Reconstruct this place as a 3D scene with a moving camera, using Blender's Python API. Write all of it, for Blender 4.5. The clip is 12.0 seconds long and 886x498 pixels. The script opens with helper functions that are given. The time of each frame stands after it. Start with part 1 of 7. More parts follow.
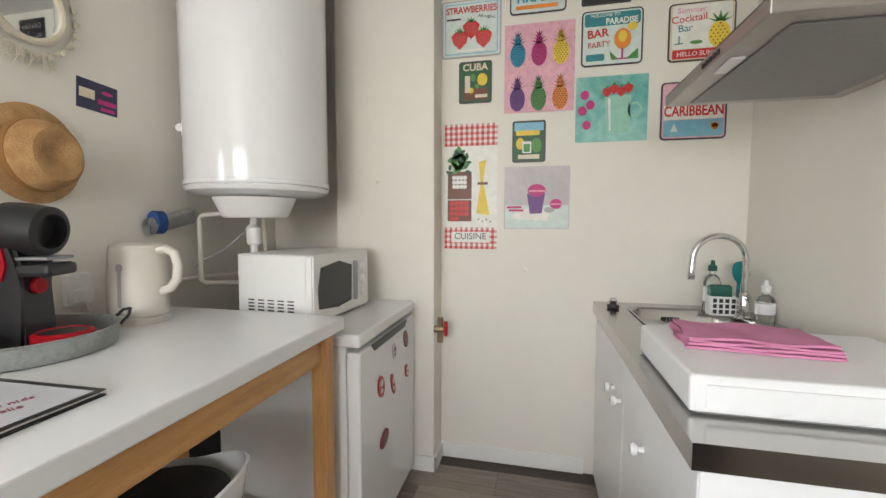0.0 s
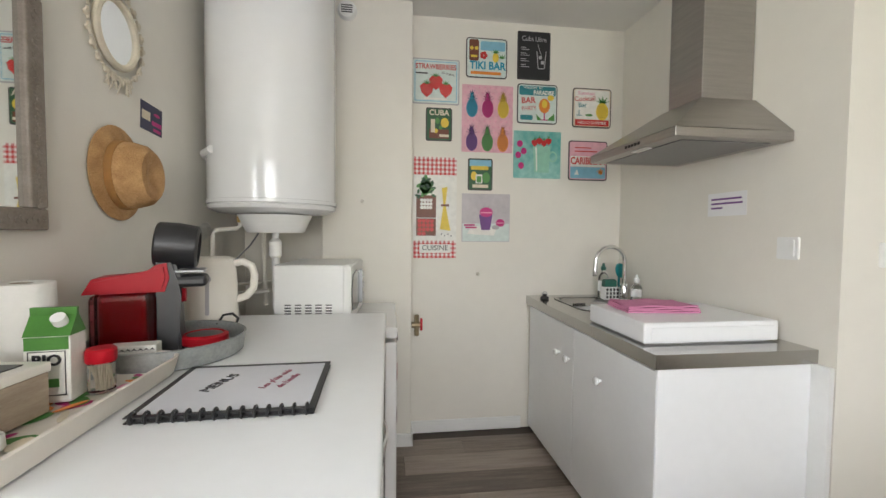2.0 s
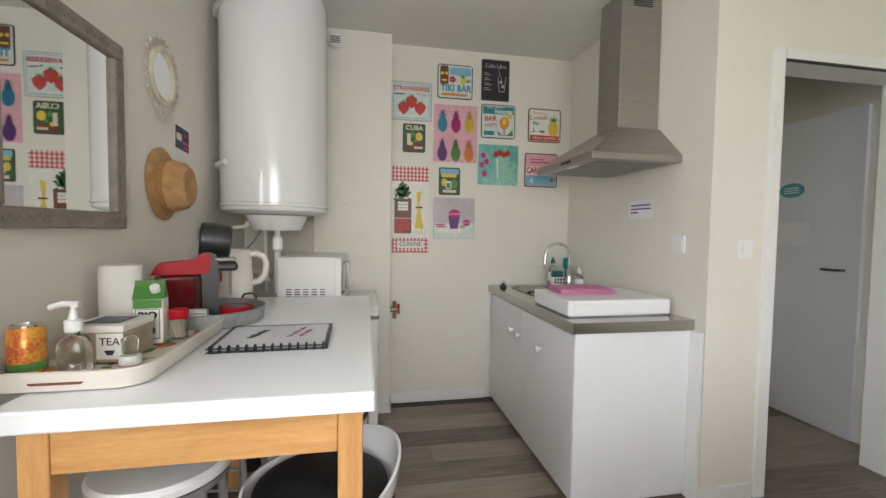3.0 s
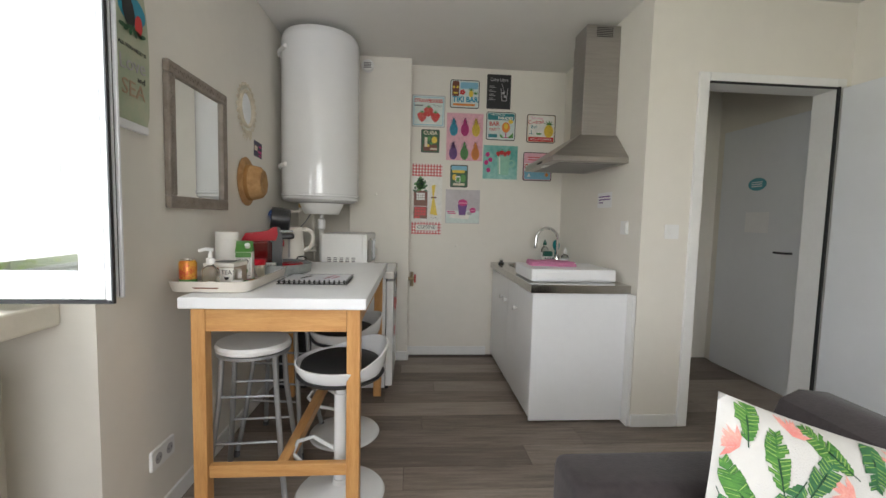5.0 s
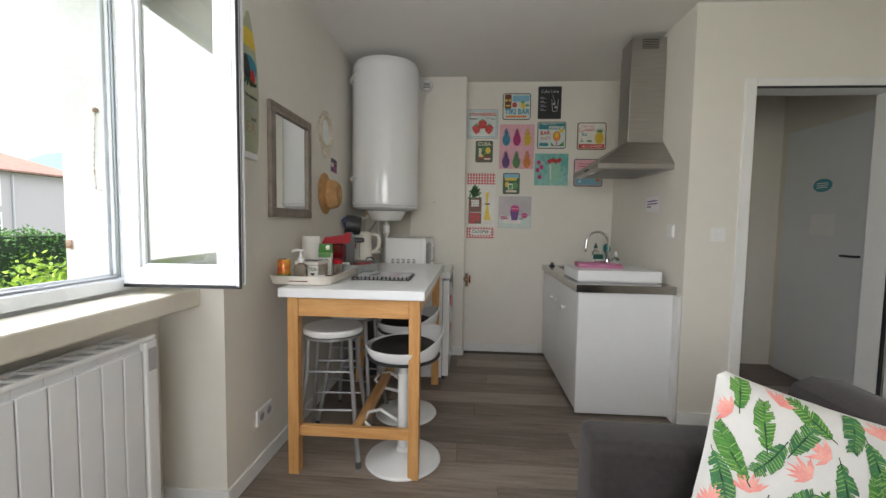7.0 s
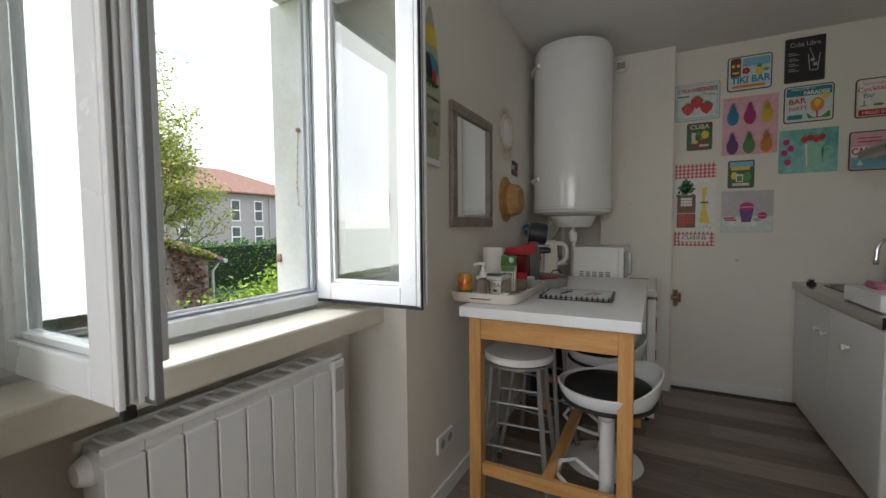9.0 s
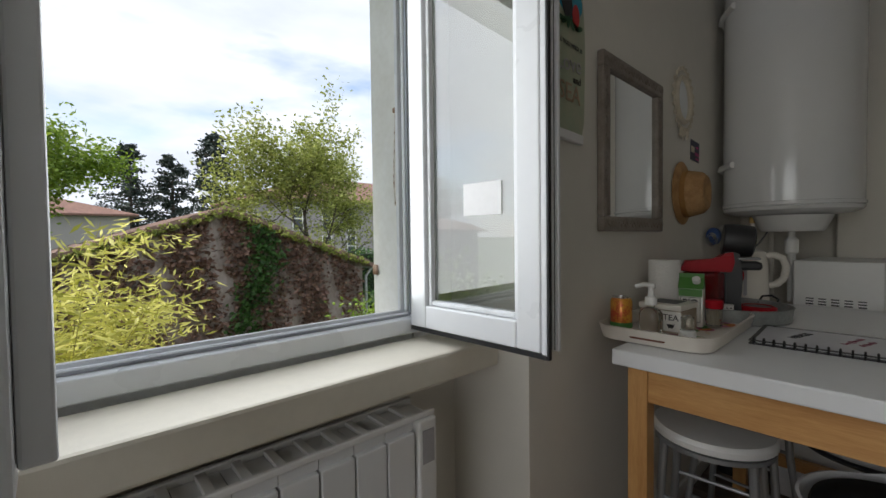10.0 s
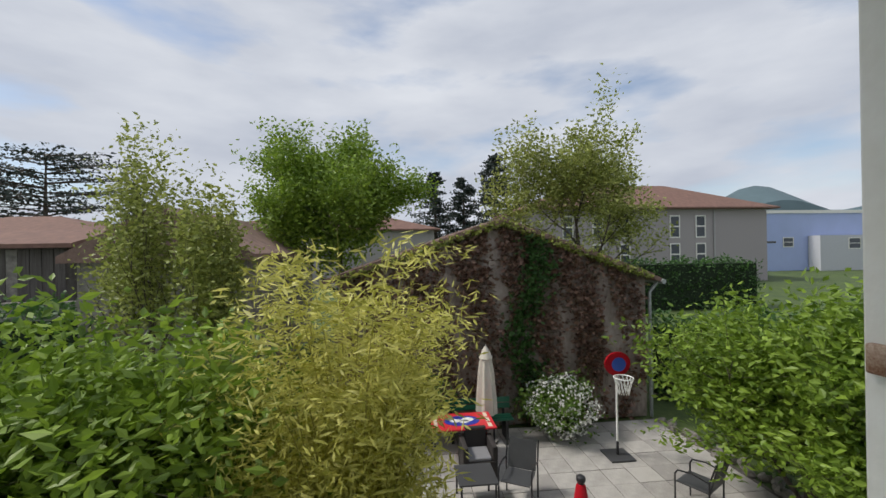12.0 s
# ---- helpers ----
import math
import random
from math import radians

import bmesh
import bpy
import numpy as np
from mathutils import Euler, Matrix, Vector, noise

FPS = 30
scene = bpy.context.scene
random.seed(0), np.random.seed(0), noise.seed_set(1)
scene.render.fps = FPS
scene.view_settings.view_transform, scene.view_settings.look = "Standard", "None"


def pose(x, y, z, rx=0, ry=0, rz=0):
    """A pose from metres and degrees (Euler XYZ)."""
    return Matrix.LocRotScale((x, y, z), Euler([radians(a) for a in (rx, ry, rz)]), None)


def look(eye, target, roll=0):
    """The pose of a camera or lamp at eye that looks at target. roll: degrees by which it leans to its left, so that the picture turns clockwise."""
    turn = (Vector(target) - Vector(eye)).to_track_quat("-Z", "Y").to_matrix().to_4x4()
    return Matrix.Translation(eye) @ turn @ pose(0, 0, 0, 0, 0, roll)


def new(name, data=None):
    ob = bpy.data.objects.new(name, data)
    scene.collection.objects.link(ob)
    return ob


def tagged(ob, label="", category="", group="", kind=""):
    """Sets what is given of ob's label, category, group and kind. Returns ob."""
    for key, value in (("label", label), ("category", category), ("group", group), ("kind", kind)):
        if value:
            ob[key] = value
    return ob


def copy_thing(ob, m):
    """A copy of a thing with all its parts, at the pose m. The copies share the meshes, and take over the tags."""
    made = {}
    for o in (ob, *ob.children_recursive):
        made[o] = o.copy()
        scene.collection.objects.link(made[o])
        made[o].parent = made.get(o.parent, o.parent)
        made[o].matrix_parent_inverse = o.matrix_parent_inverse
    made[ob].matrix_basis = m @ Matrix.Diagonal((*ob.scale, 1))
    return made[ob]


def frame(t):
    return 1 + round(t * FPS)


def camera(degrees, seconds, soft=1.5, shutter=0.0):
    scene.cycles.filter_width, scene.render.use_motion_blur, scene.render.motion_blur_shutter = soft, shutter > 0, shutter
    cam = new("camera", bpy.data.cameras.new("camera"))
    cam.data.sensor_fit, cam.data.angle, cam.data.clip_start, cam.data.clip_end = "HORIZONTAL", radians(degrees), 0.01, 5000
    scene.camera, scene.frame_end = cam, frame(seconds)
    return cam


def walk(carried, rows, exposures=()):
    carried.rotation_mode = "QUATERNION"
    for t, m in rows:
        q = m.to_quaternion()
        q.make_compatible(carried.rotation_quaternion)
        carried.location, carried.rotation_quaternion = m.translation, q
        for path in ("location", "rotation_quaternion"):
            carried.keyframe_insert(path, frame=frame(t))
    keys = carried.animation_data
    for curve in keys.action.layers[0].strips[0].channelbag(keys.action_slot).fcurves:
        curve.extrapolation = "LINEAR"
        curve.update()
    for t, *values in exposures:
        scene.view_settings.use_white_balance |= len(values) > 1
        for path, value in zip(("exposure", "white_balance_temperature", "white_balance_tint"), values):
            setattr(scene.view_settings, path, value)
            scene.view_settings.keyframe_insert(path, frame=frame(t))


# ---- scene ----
cam = camera(94.5, 12.0)
PATH = [
    (0, (0.472, 0.523, 1.226), (0.027, 2.468, 1.092), 0.1),
    (0.5, (0.219, 0.513, 1.216), (0.062, 2.504, 1.114), -0.4),
    (1, (0.082, 0.466, 1.215), (0.128, 2.464, 1.138), -0.2),
    (1.5, (-0.077, 0.258, 1.247), (0.1, 2.248, 1.168), 0.2),
    (2, (-0.135, 0.052, 1.249), (0.131, 2.033, 1.167), 0.5),
    (2.5, (-0.15, -0.187, 1.256), (0.182, 1.783, 1.165), 0.8),
    (3, (-0.164, -0.371, 1.254), (0.207, 1.592, 1.162), 0.8),
    (4.8, (0.012, -1.021, 1.229), (0.175, 0.967, 1.087), 1.4),
    (5, (0.027, -1.082, 1.227), (0.178, 0.907, 1.081), 1.4),
    (5.5, (0.073, -1.233, 1.217), (0.214, 0.755, 1.054), 1.5),
    (6, (0.087, -1.331, 1.214), (0.176, 0.661, 1.057), 1.1),
    (6.5, (0.083, -1.361, 1.226), (0.111, 0.634, 1.091), 1.1),
    (7, (0.059, -1.357, 1.229), (-0.075, 0.634, 1.102), 0.9),
    (7.2, (0.027, -1.349, 1.23), (-0.181, 0.636, 1.103), 0.9),
    (9, (-0.108, -1.062, 1.245), (-1.028, 0.71, 1.14), -0.5),
    (9.5, (-0.173, -0.821, 1.247), (-1.356, 0.789, 1.158), -0.6),
    (10, (-0.316, -0.637, 1.232), (-1.786, 0.718, 1.175), -0.7),
    (10.5, (-0.521, -0.506, 1.267), (-2.243, 0.509, 1.203), -1.2),
    (11, (-0.716, -0.391, 1.278), (-2.597, 0.288, 1.232), -1.1),
    (11.5, (-0.921, -0.35, 1.265), (-2.878, 0.059, 1.242), -1.2),
    (12, (-1.119, -0.382, 1.254), (-3.107, -0.162, 1.258), -0.9),
]
EXPOSURES = [(0, 3.4), (1.5, 3.25), (3, 3.0), (5, 2.65), (6.5, 2.5), (7.2, 2.35), (9, 1.6), (9.5, 1.2), (10, 0.85), (10.5, 0.45), (11, 0.15), (11.5, 0.1), (12, 0.1)]
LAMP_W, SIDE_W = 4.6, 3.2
walk(cam, [(t, look(eye, target, roll)) for t, eye, target, roll in PATH], EXPOSURES)

# ---- world, sun, exposure ----
world = bpy.data.worlds.new("overcast_sky")
scene.world = world
world.use_nodes = True
wn, wl = world.node_tree.nodes, world.node_tree.links
wn.clear()
SUN_EL, SUN_AZ = 52.2, 187.0
sky = wn.new("ShaderNodeTexSky")
sky.sky_type, sky.sun_disc = "NISHITA", False
sky.sun_elevation, sky.sun_rotation = radians(SUN_EL), radians(SUN_AZ)
bg_clear = wn.new("ShaderNodeBackground")
bg_clear.inputs["Strength"].default_value = 0.13
wl.new(sky.outputs["Color"], bg_clear.inputs["Color"])
tc = wn.new("ShaderNodeTexCoord")
wmap = wn.new("ShaderNodeMapping")
wmap.inputs["Scale"].default_value = (1.0, 1.0, 3.2)
wmap.inputs["Rotation"].default_value = (0.35, 0.1, 0.4)
wl.new(tc.outputs["Generated"], wmap.inputs["Vector"])
cn = wn.new("ShaderNodeTexNoise")
cn.inputs["Scale"].default_value, cn.inputs["Detail"].default_value = 1.7, 7
wl.new(wmap.outputs["Vector"], cn.inputs["Vector"])
cover = wn.new("ShaderNodeValToRGB")
cover.color_ramp.elements[0].position, cover.color_ramp.elements[1].position = 0.31, 0.45
wl.new(cn.outputs["Fac"], cover.inputs["Fac"])
cn2 = wn.new("ShaderNodeTexNoise")
cn2.inputs["Scale"].default_value, cn2.inputs["Detail"].default_value = 3.0, 6
wl.new(wmap.outputs["Vector"], cn2.inputs["Vector"])
ccol = wn.new("ShaderNodeValToRGB")
ccol.color_ramp.elements[0].position, ccol.color_ramp.elements[1].position = 0.3, 0.7
ccol.color_ramp.elements[0].color, ccol.color_ramp.elements[1].color = (0.50, 0.54, 0.63, 1), (0.72, 0.75, 0.81, 1)
wl.new(cn2.outputs["Fac"], ccol.inputs["Fac"])
bg_cloud = wn.new("ShaderNodeBackground")
bg_cloud.inputs["Strength"].default_value = 0.93
wl.new(ccol.outputs["Color"], bg_cloud.inputs["Color"])
wmix, wout = wn.new("ShaderNodeMixShader"), wn.new("ShaderNodeOutputWorld")
wl.new(cover.outputs["Color"], wmix.inputs["Fac"])
wl.new(bg_clear.outputs[0], wmix.inputs[1])
wl.new(bg_cloud.outputs[0], wmix.inputs[2])
wl.new(wmix.outputs[0], wout.inputs["Surface"])

sun = new("sun", bpy.data.lights.new("sun", "SUN"))
sun.data.energy, sun.data.angle, sun.data.color = 2.7, radians(11), (1.0, 0.95, 0.88)
# the sun stands to the south, high and veiled
sun.matrix_world = look((-2.5, -20, 26), (0, 0, 0))

# lamp added to brighten the room, in an unseen opening behind the walk's start
south_fill = new("south_fill_daylight", bpy.data.lights.new("south_fill_daylight", "AREA"))
south_fill.data.shape, south_fill.data.size, south_fill.data.size_y = "RECTANGLE", 1.5, 1.2
south_fill.data.energy, south_fill.data.color = LAMP_W, (1.0, 0.975, 0.95)
south_fill.matrix_world = pose(0.05, -2.65, 1.55, 90, 0, 0)


# daylight in the opening of the window that the walk ends at
sky_side = new("side_window_daylight", bpy.data.lights.new("side_window_daylight", "AREA"))
sky_side.data.shape, sky_side.data.size, sky_side.data.size_y = "RECTANGLE", 1.0, 0.84
sky_side.data.energy, sky_side.data.color = SIDE_W, (0.96, 0.98, 1.0)
sky_side.matrix_world = pose(-1.228, -0.33, 1.56, 0, -90, 0)


# ---- materials ----
def nodes_of(name):
    m = bpy.data.materials.new(name)
    m.use_nodes = True
    nt = m.node_tree
    return m, nt, nt.nodes["Principled BSDF"]


def mat(name, col, rough=0.5, metal=0.0, var=0.08, scale=6.0, bump=0.0, bscale=90.0, col2=None, coat=0.0, stretch=(1, 1, 1), spread=(0.35, 0.65), trans=0.0, rnd=0.0, coords="Object"):
    """A surface whose colour wanders between two tones at two scales, with fine relief."""
    m, nt, b = nodes_of(name)
    n, l = nt.nodes, nt.links
    t = n.new("ShaderNodeTexCoord")
    mp = n.new("ShaderNodeMapping")
    mp.inputs["Scale"].default_value = stretch
    l.new(t.outputs[coords], mp.inputs["Vector"])
    n1, n2 = n.new("ShaderNodeTexNoise"), n.new("ShaderNodeTexNoise")
    n1.inputs["Scale"].default_value, n1.inputs["Detail"].default_value = scale, 5
    n2.inputs["Scale"].default_value, n2.inputs["Detail"].default_value = scale * 9, 4
    for q in (n1, n2):
        l.new(mp.outputs["Vector"], q.inputs["Vector"])
    mx = n.new("ShaderNodeMath")
    mx.operation = "MULTIPLY_ADD"
    mx.inputs[1].default_value = 0.35
    l.new(n2.outputs["Fac"], mx.inputs[0])
    sc = n.new("ShaderNodeMath")
    sc.operation = "MULTIPLY"
    sc.inputs[1].default_value = 0.65
    l.new(n1.outputs["Fac"], sc.inputs[0])
    l.new(sc.outputs[0], mx.inputs[2])
    fac = mx.outputs[0]
    if rnd:
        oi = n.new("ShaderNodeObjectInfo")
        ad = n.new("ShaderNodeMath")
        ad.operation = "MULTIPLY_ADD"
        ad.inputs[1].default_value = rnd
        l.new(oi.outputs["Random"], ad.inputs[0])
        sb = n.new("ShaderNodeMath")
        sb.operation = "SUBTRACT"
        sb.inputs[1].default_value = rnd / 2
        l.new(fac, sb.inputs[0])
        l.new(sb.outputs[0], ad.inputs[2])
        fac = ad.outputs[0]
    r = n.new("ShaderNodeValToRGB")
    r.color_ramp.elements[0].position, r.color_ramp.elements[1].position = spread
    c2 = col2 or tuple(min(1, c * (1 + var)) for c in col)
    c1 = col if col2 else tuple(c * (1 - var) for c in col)
    r.color_ramp.elements[0].color, r.color_ramp.elements[1].color = (*c1, 1), (*c2, 1)
    l.new(fac, r.inputs["Fac"])
    l.new(r.outputs["Color"], b.inputs["Base Color"])
    b.inputs["Metallic"].default_value = metal
    rr = n.new("ShaderNodeMapRange")
    rr.inputs["To Min"].default_value, rr.inputs["To Max"].default_value = max(0.02, rough * 0.85), min(1, rough * 1.15)
    l.new(n1.outputs["Fac"], rr.inputs["Value"])
    l.new(rr.outputs["Result"], b.inputs["Roughness"])
    b.inputs["Coat Weight"].default_value = coat
    b.inputs["Transmission Weight"].default_value = trans
    if bump:
        bn = n.new("ShaderNodeTexNoise")
        bn.inputs["Scale"].default_value, bn.inputs["Detail"].default_value = bscale, 4
        l.new(mp.outputs["Vector"], bn.inputs["Vector"])
        bp = n.new("ShaderNodeBump")
        bp.inputs["Strength"].default_value, bp.inputs["Distance"].default_value = bump, 0.004
        l.new(bn.outputs["Fac"], bp.inputs["Height"])
        l.new(bp.outputs["Normal"], b.inputs["Normal"])
    return m


def glass_mat(name, col=(1, 1, 1), rough=0.0, ior=1.5):
    m, nt, b = nodes_of(name)
    b.inputs["Base Color"].default_value = (*col, 1)
    b.inputs["Roughness"].default_value = rough
    b.inputs["Transmission Weight"].default_value = 1
    b.inputs["IOR"].default_value = ior
    return m


def leaf_mat(name, col, col2, trans=0.35):
    """Leaves: colour varies leaf by leaf, and light comes through."""
    m, nt, b = nodes_of(name)
    n, l = nt.nodes, nt.links
    g = n.new("ShaderNodeNewGeometry")
    r = n.new("ShaderNodeValToRGB")
    r.color_ramp.elements[0].color, r.color_ramp.elements[1].color = (*col, 1), (*col2, 1)
    l.new(g.outputs["Random Per Island"], r.inputs["Fac"])
    l.new(r.outputs["Color"], b.inputs["Base Color"])
    b.inputs["Roughness"].default_value = 0.5
    tr = n.new("ShaderNodeBsdfTranslucent")
    l.new(r.outputs["Color"], tr.inputs["Color"])
    mix = n.new("ShaderNodeMixShader")
    mix.inputs["Fac"].default_value = trans
    l.new(b.outputs[0], mix.inputs[1])
    l.new(tr.outputs[0], mix.inputs[2])
    l.new(mix.outputs[0], n["Material Output"].inputs["Surface"])
    return m


WALL = mat("cream_wall_paint", (0.76, 0.73, 0.66), 0.55, var=0.025, scale=1.5, bump=0.12, bscale=60)
CEIL = mat("white_ceiling_paint", (0.78, 0.77, 0.74), 0.7, var=0.02, scale=1.2, bump=0.08, bscale=80)
TRIM = mat("white_trim_paint", (0.78, 0.78, 0.76), 0.4, var=0.03, scale=4)
PLANK = mat("grey_oak_plank", (0.135, 0.105, 0.085), 0.42, col2=(0.36, 0.30, 0.25), scale=5, stretch=(0.7, 9, 9), bump=0.25, bscale=60, spread=(0.28, 0.74), rnd=0.42)
JOINT = mat("dark_floor_joint", (0.07, 0.055, 0.045), 0.7)
PVC = mat("white_window_plastic", (0.80, 0.82, 0.84), 0.28, var=0.02, scale=3)
GASKET = mat("black_rubber_gasket", (0.015, 0.015, 0.016), 0.5)
# added grey tint dims the niche wall seen through, so reflections show
GLASS = glass_mat("grey_tinted_window_glass", (0.50, 0.53, 0.51), ior=1.95)
OLDPAINT = mat("old_white_wood_paint", (0.76, 0.75, 0.70), 0.6, col2=(0.86, 0.86, 0.83), scale=5, bump=0.4, bscale=40)
SILL = mat("cream_sill_paint", (0.72, 0.68, 0.58), 0.45, var=0.05, scale=5, bump=0.1)
RUST = mat("rusty_iron", (0.17, 0.06, 0.02), 0.8, col2=(0.55, 0.42, 0.33), scale=40, bump=0.5)
ENAMEL = mat("white_enamel", (0.80, 0.81, 0.81), 0.16, var=0.015, scale=2, coat=0.3)
LAMINATE = mat("white_laminate", (0.82, 0.83, 0.84), 0.3, var=0.02, scale=3)
PLASTIC = mat("white_plastic", (0.80, 0.80, 0.78), 0.32, var=0.02, scale=5)
CREAMPL = mat("ivory_plastic", (0.76, 0.73, 0.66), 0.3, var=0.02, scale=5)
PINE = mat("varnished_pine", (0.50, 0.24, 0.075), 0.38, col2=(0.66, 0.37, 0.14), scale=5, stretch=(9, 9, 0.8), bump=0.1, bscale=70)
PINEH = mat("varnished_pine_rail", (0.50, 0.24, 0.075), 0.38, col2=(0.66, 0.37, 0.14), scale=5, stretch=(0.8, 9, 9), bump=0.1, bscale=70)
STEEL = mat("brushed_steel", (0.42, 0.40, 0.38), 0.32, metal=1.0, var=0.08, scale=6, stretch=(1, 1, 14), bump=0.06, bscale=120)
SINKSTEEL = mat("worktop_steel", (0.46, 0.45, 0.43), 0.17, metal=1.0, var=0.03, scale=3)
CHROME = mat("chrome", (0.75, 0.75, 0.75), 0.08, metal=1.0, var=0.02)
GREYMETAL = mat("grey_painted_tube", (0.33, 0.34, 0.35), 0.35, metal=0.6, var=0.05)
ZINC = mat("galvanised_zinc", (0.26, 0.28, 0.27), 0.5, metal=0.5, col2=(0.42, 0.44, 0.43), scale=14, bump=0.1)
BLACKPL = mat("black_plastic", (0.018, 0.018, 0.02), 0.4, var=0.15)
DARKGREY = mat("dark_grey_plastic", (0.06, 0.062, 0.065), 0.42, var=0.1)
REDPL = mat("glossy_red_plastic", (0.42, 0.008, 0.018), 0.42, var=0.05)
REDPL.node_tree.nodes["Principled BSDF"].inputs["Specular IOR Level"].default_value = 0.2
VELVET = mat("brown_grey_velvet", (0.016, 0.0115, 0.0125), 0.8, col2=(0.040, 0.031, 0.032), scale=5, bump=0.25, bscale=160)
VELVET.node_tree.nodes["Principled BSDF"].inputs["Sheen Weight"].default_value = 0.15
LEATHER = mat("black_leatherette", (0.008, 0.008, 0.0085), 0.55, var=0.2, bump=0.15, bscale=120)
STRAWHAT = mat("tan_straw", (0.36, 0.19, 0.07), 0.75, col2=(0.56, 0.34, 0.15), scale=25, bump=0.8, bscale=220)
MIRROR = mat("mirror_silver", (0.86, 0.88, 0.88), 0.02, metal=1.0, var=0.01)
MIRFRAME = mat("grey_taupe_wood", (0.20, 0.165, 0.135), 0.5, col2=(0.30, 0.26, 0.22), scale=20, bump=0.5, bscale=70)
MACRAME = mat("cream_macrame_cord", (0.66, 0.60, 0.48), 0.85, var=0.1, scale=30, bump=0.5, bscale=300)
PAPER = mat("white_paper", (0.82, 0.82, 0.82), 0.7, var=0.03)
DOORWHITE = mat("white_door_paint", (0.74, 0.76, 0.78), 0.42, var=0.02, scale=2)


def paint(name, col, rough=0.45, var=0.08, scale=30):
    return mat(name, col, rough, var=var, scale=scale)


# ---- builders ----
def box(bm, x0, x1, y0, y1, z0, z1, bev=0.0, seg=2):
    vs = [bm.verts.new((x, y, z)) for z in (z0, z1) for x, y in ((x0, y0), (x1, y0), (x1, y1), (x0, y1))]
    fs = [bm.faces.new([vs[i] for i in f]) for f in ((3, 2, 1, 0), (4, 5, 6, 7), (0, 1, 5, 4), (1, 2, 6, 5), (2, 3, 7, 6), (3, 0, 4, 7))]
    if bev:
        es = list({e for f in fs for e in f.edges})
        bmesh.ops.bevel(bm, geom=es, offset=bev, segments=seg, profile=0.5, affect="EDGES")
    return bm


def abox(*a, **k):
    return box(bmesh.new(), *a, **k)


def lathe(bm, prof, x=0.0, y=0.0, n=32, sx=1.0, sy=1.0):
    """Turns a profile of (radius, height) about an upright axis."""
    rings = []
    for r, z in prof:
        if r < 1e-6:
            rings.append([bm.verts.new((x, y, z))])
        else:
            rings.append([bm.verts.new((x + r * sx * math.cos(2 * math.pi * i / n), y + r * sy * math.sin(2 * math.pi * i / n), z)) for i in range(n)])
    for a, b in zip(rings, rings[1:]):
        for i in range(n):
            j = (i + 1) % n
            q = [a[i % len(a)], a[j % len(a)], b[j % len(b)], b[i % len(b)]]
            q = list(dict.fromkeys(q))
            if len(q) > 2:
                bm.faces.new(q)
    for ring, flip in ((rings[0], True), (rings[-1], False)):
        if len(ring) > 1:
            bm.faces.new(ring[::-1] if flip else ring)
    return bm


def tube(bm, pts, r, n=10, closed=False):
    """A round bar along points; r is one radius or one for each point."""
    pts = [Vector(p) for p in pts]
    rs = r if isinstance(r, (list, tuple)) else [r] * len(pts)
    rings, up = [], None
    for i, p in enumerate(pts):
        a = pts[i - 1] if i or closed else p
        b = pts[(i + 1) % len(pts)] if i + 1 < len(pts) or closed else p
        d = (b - a).normalized()
        if up is None:
            up = Vector((0, 0, 1)) if abs(d.z) < 0.9 else Vector((1, 0, 0))
        s = d.cross(up)
        s = s.normalized() if s.length > 1e-4 else d.orthogonal().normalized()
        up = s.cross(d).normalized()
        rings.append([bm.verts.new(p + rs[i] * (s * math.cos(2 * math.pi * k / n) + up * math.sin(2 * math.pi * k / n))) for k in range(n)])
    m = len(rings)
    for i in range(m if closed else m - 1):
        a, b = rings[i], rings[(i + 1) % m]
        for k in range(n):
            bm.faces.new((a[k], a[(k + 1) % n], b[(k + 1) % n], b[k]))
    if not closed:
        bm.faces.new(rings[0][::-1])
        bm.faces.new(rings[-1])
    return bm


def arc(cx, cz, r, a0, a1, n=12, y=0.0):
    return [(cx + r * math.cos(radians(a0 + (a1 - a0) * i / n)), y, cz + r * math.sin(radians(a0 + (a1 - a0) * i / n))) for i in range(n + 1)]


def prism(bm, pts, z0, z1, bev=0.0):
    """A flat outline (x, y), drawn up from z0 to z1."""
    lo, hi = [bm.verts.new((x, y, z0)) for x, y in pts], [bm.verts.new((x, y, z1)) for x, y in pts]
    n = len(pts)
    fs = [bm.faces.new(lo[::-1]), bm.faces.new(hi)]
    fs += [bm.faces.new((lo[i], lo[(i + 1) % n], hi[(i + 1) % n], hi[i])) for i in range(n)]
    if bev:
        bmesh.ops.bevel(bm, geom=list(fs[1].edges), offset=bev, segments=2, affect="EDGES")
    return bm


def turned(bm, m):
    bmesh.ops.transform(bm, matrix=m, verts=bm.verts)
    return bm


def joined(bm, other, m=None):
    """Adds a second bmesh, moved by m, to the first."""
    me = bpy.data.meshes.new("tmp")
    if m is not None:
        turned(other, m)
    other.to_mesh(me)
    other.free()
    bm.from_mesh(me)
    bpy.data.meshes.remove(me)
    return bm


def ell(cx, cy, rx, ry=None, n=20, a=0.0):
    ry = ry or rx
    ca, sa = math.cos(radians(a)), math.sin(radians(a))
    return [(cx + rx * math.cos(t) * ca - ry * math.sin(t) * sa, cy + rx * math.cos(t) * sa + ry * math.sin(t) * ca) for t in (2 * math.pi * i / n for i in range(n))]


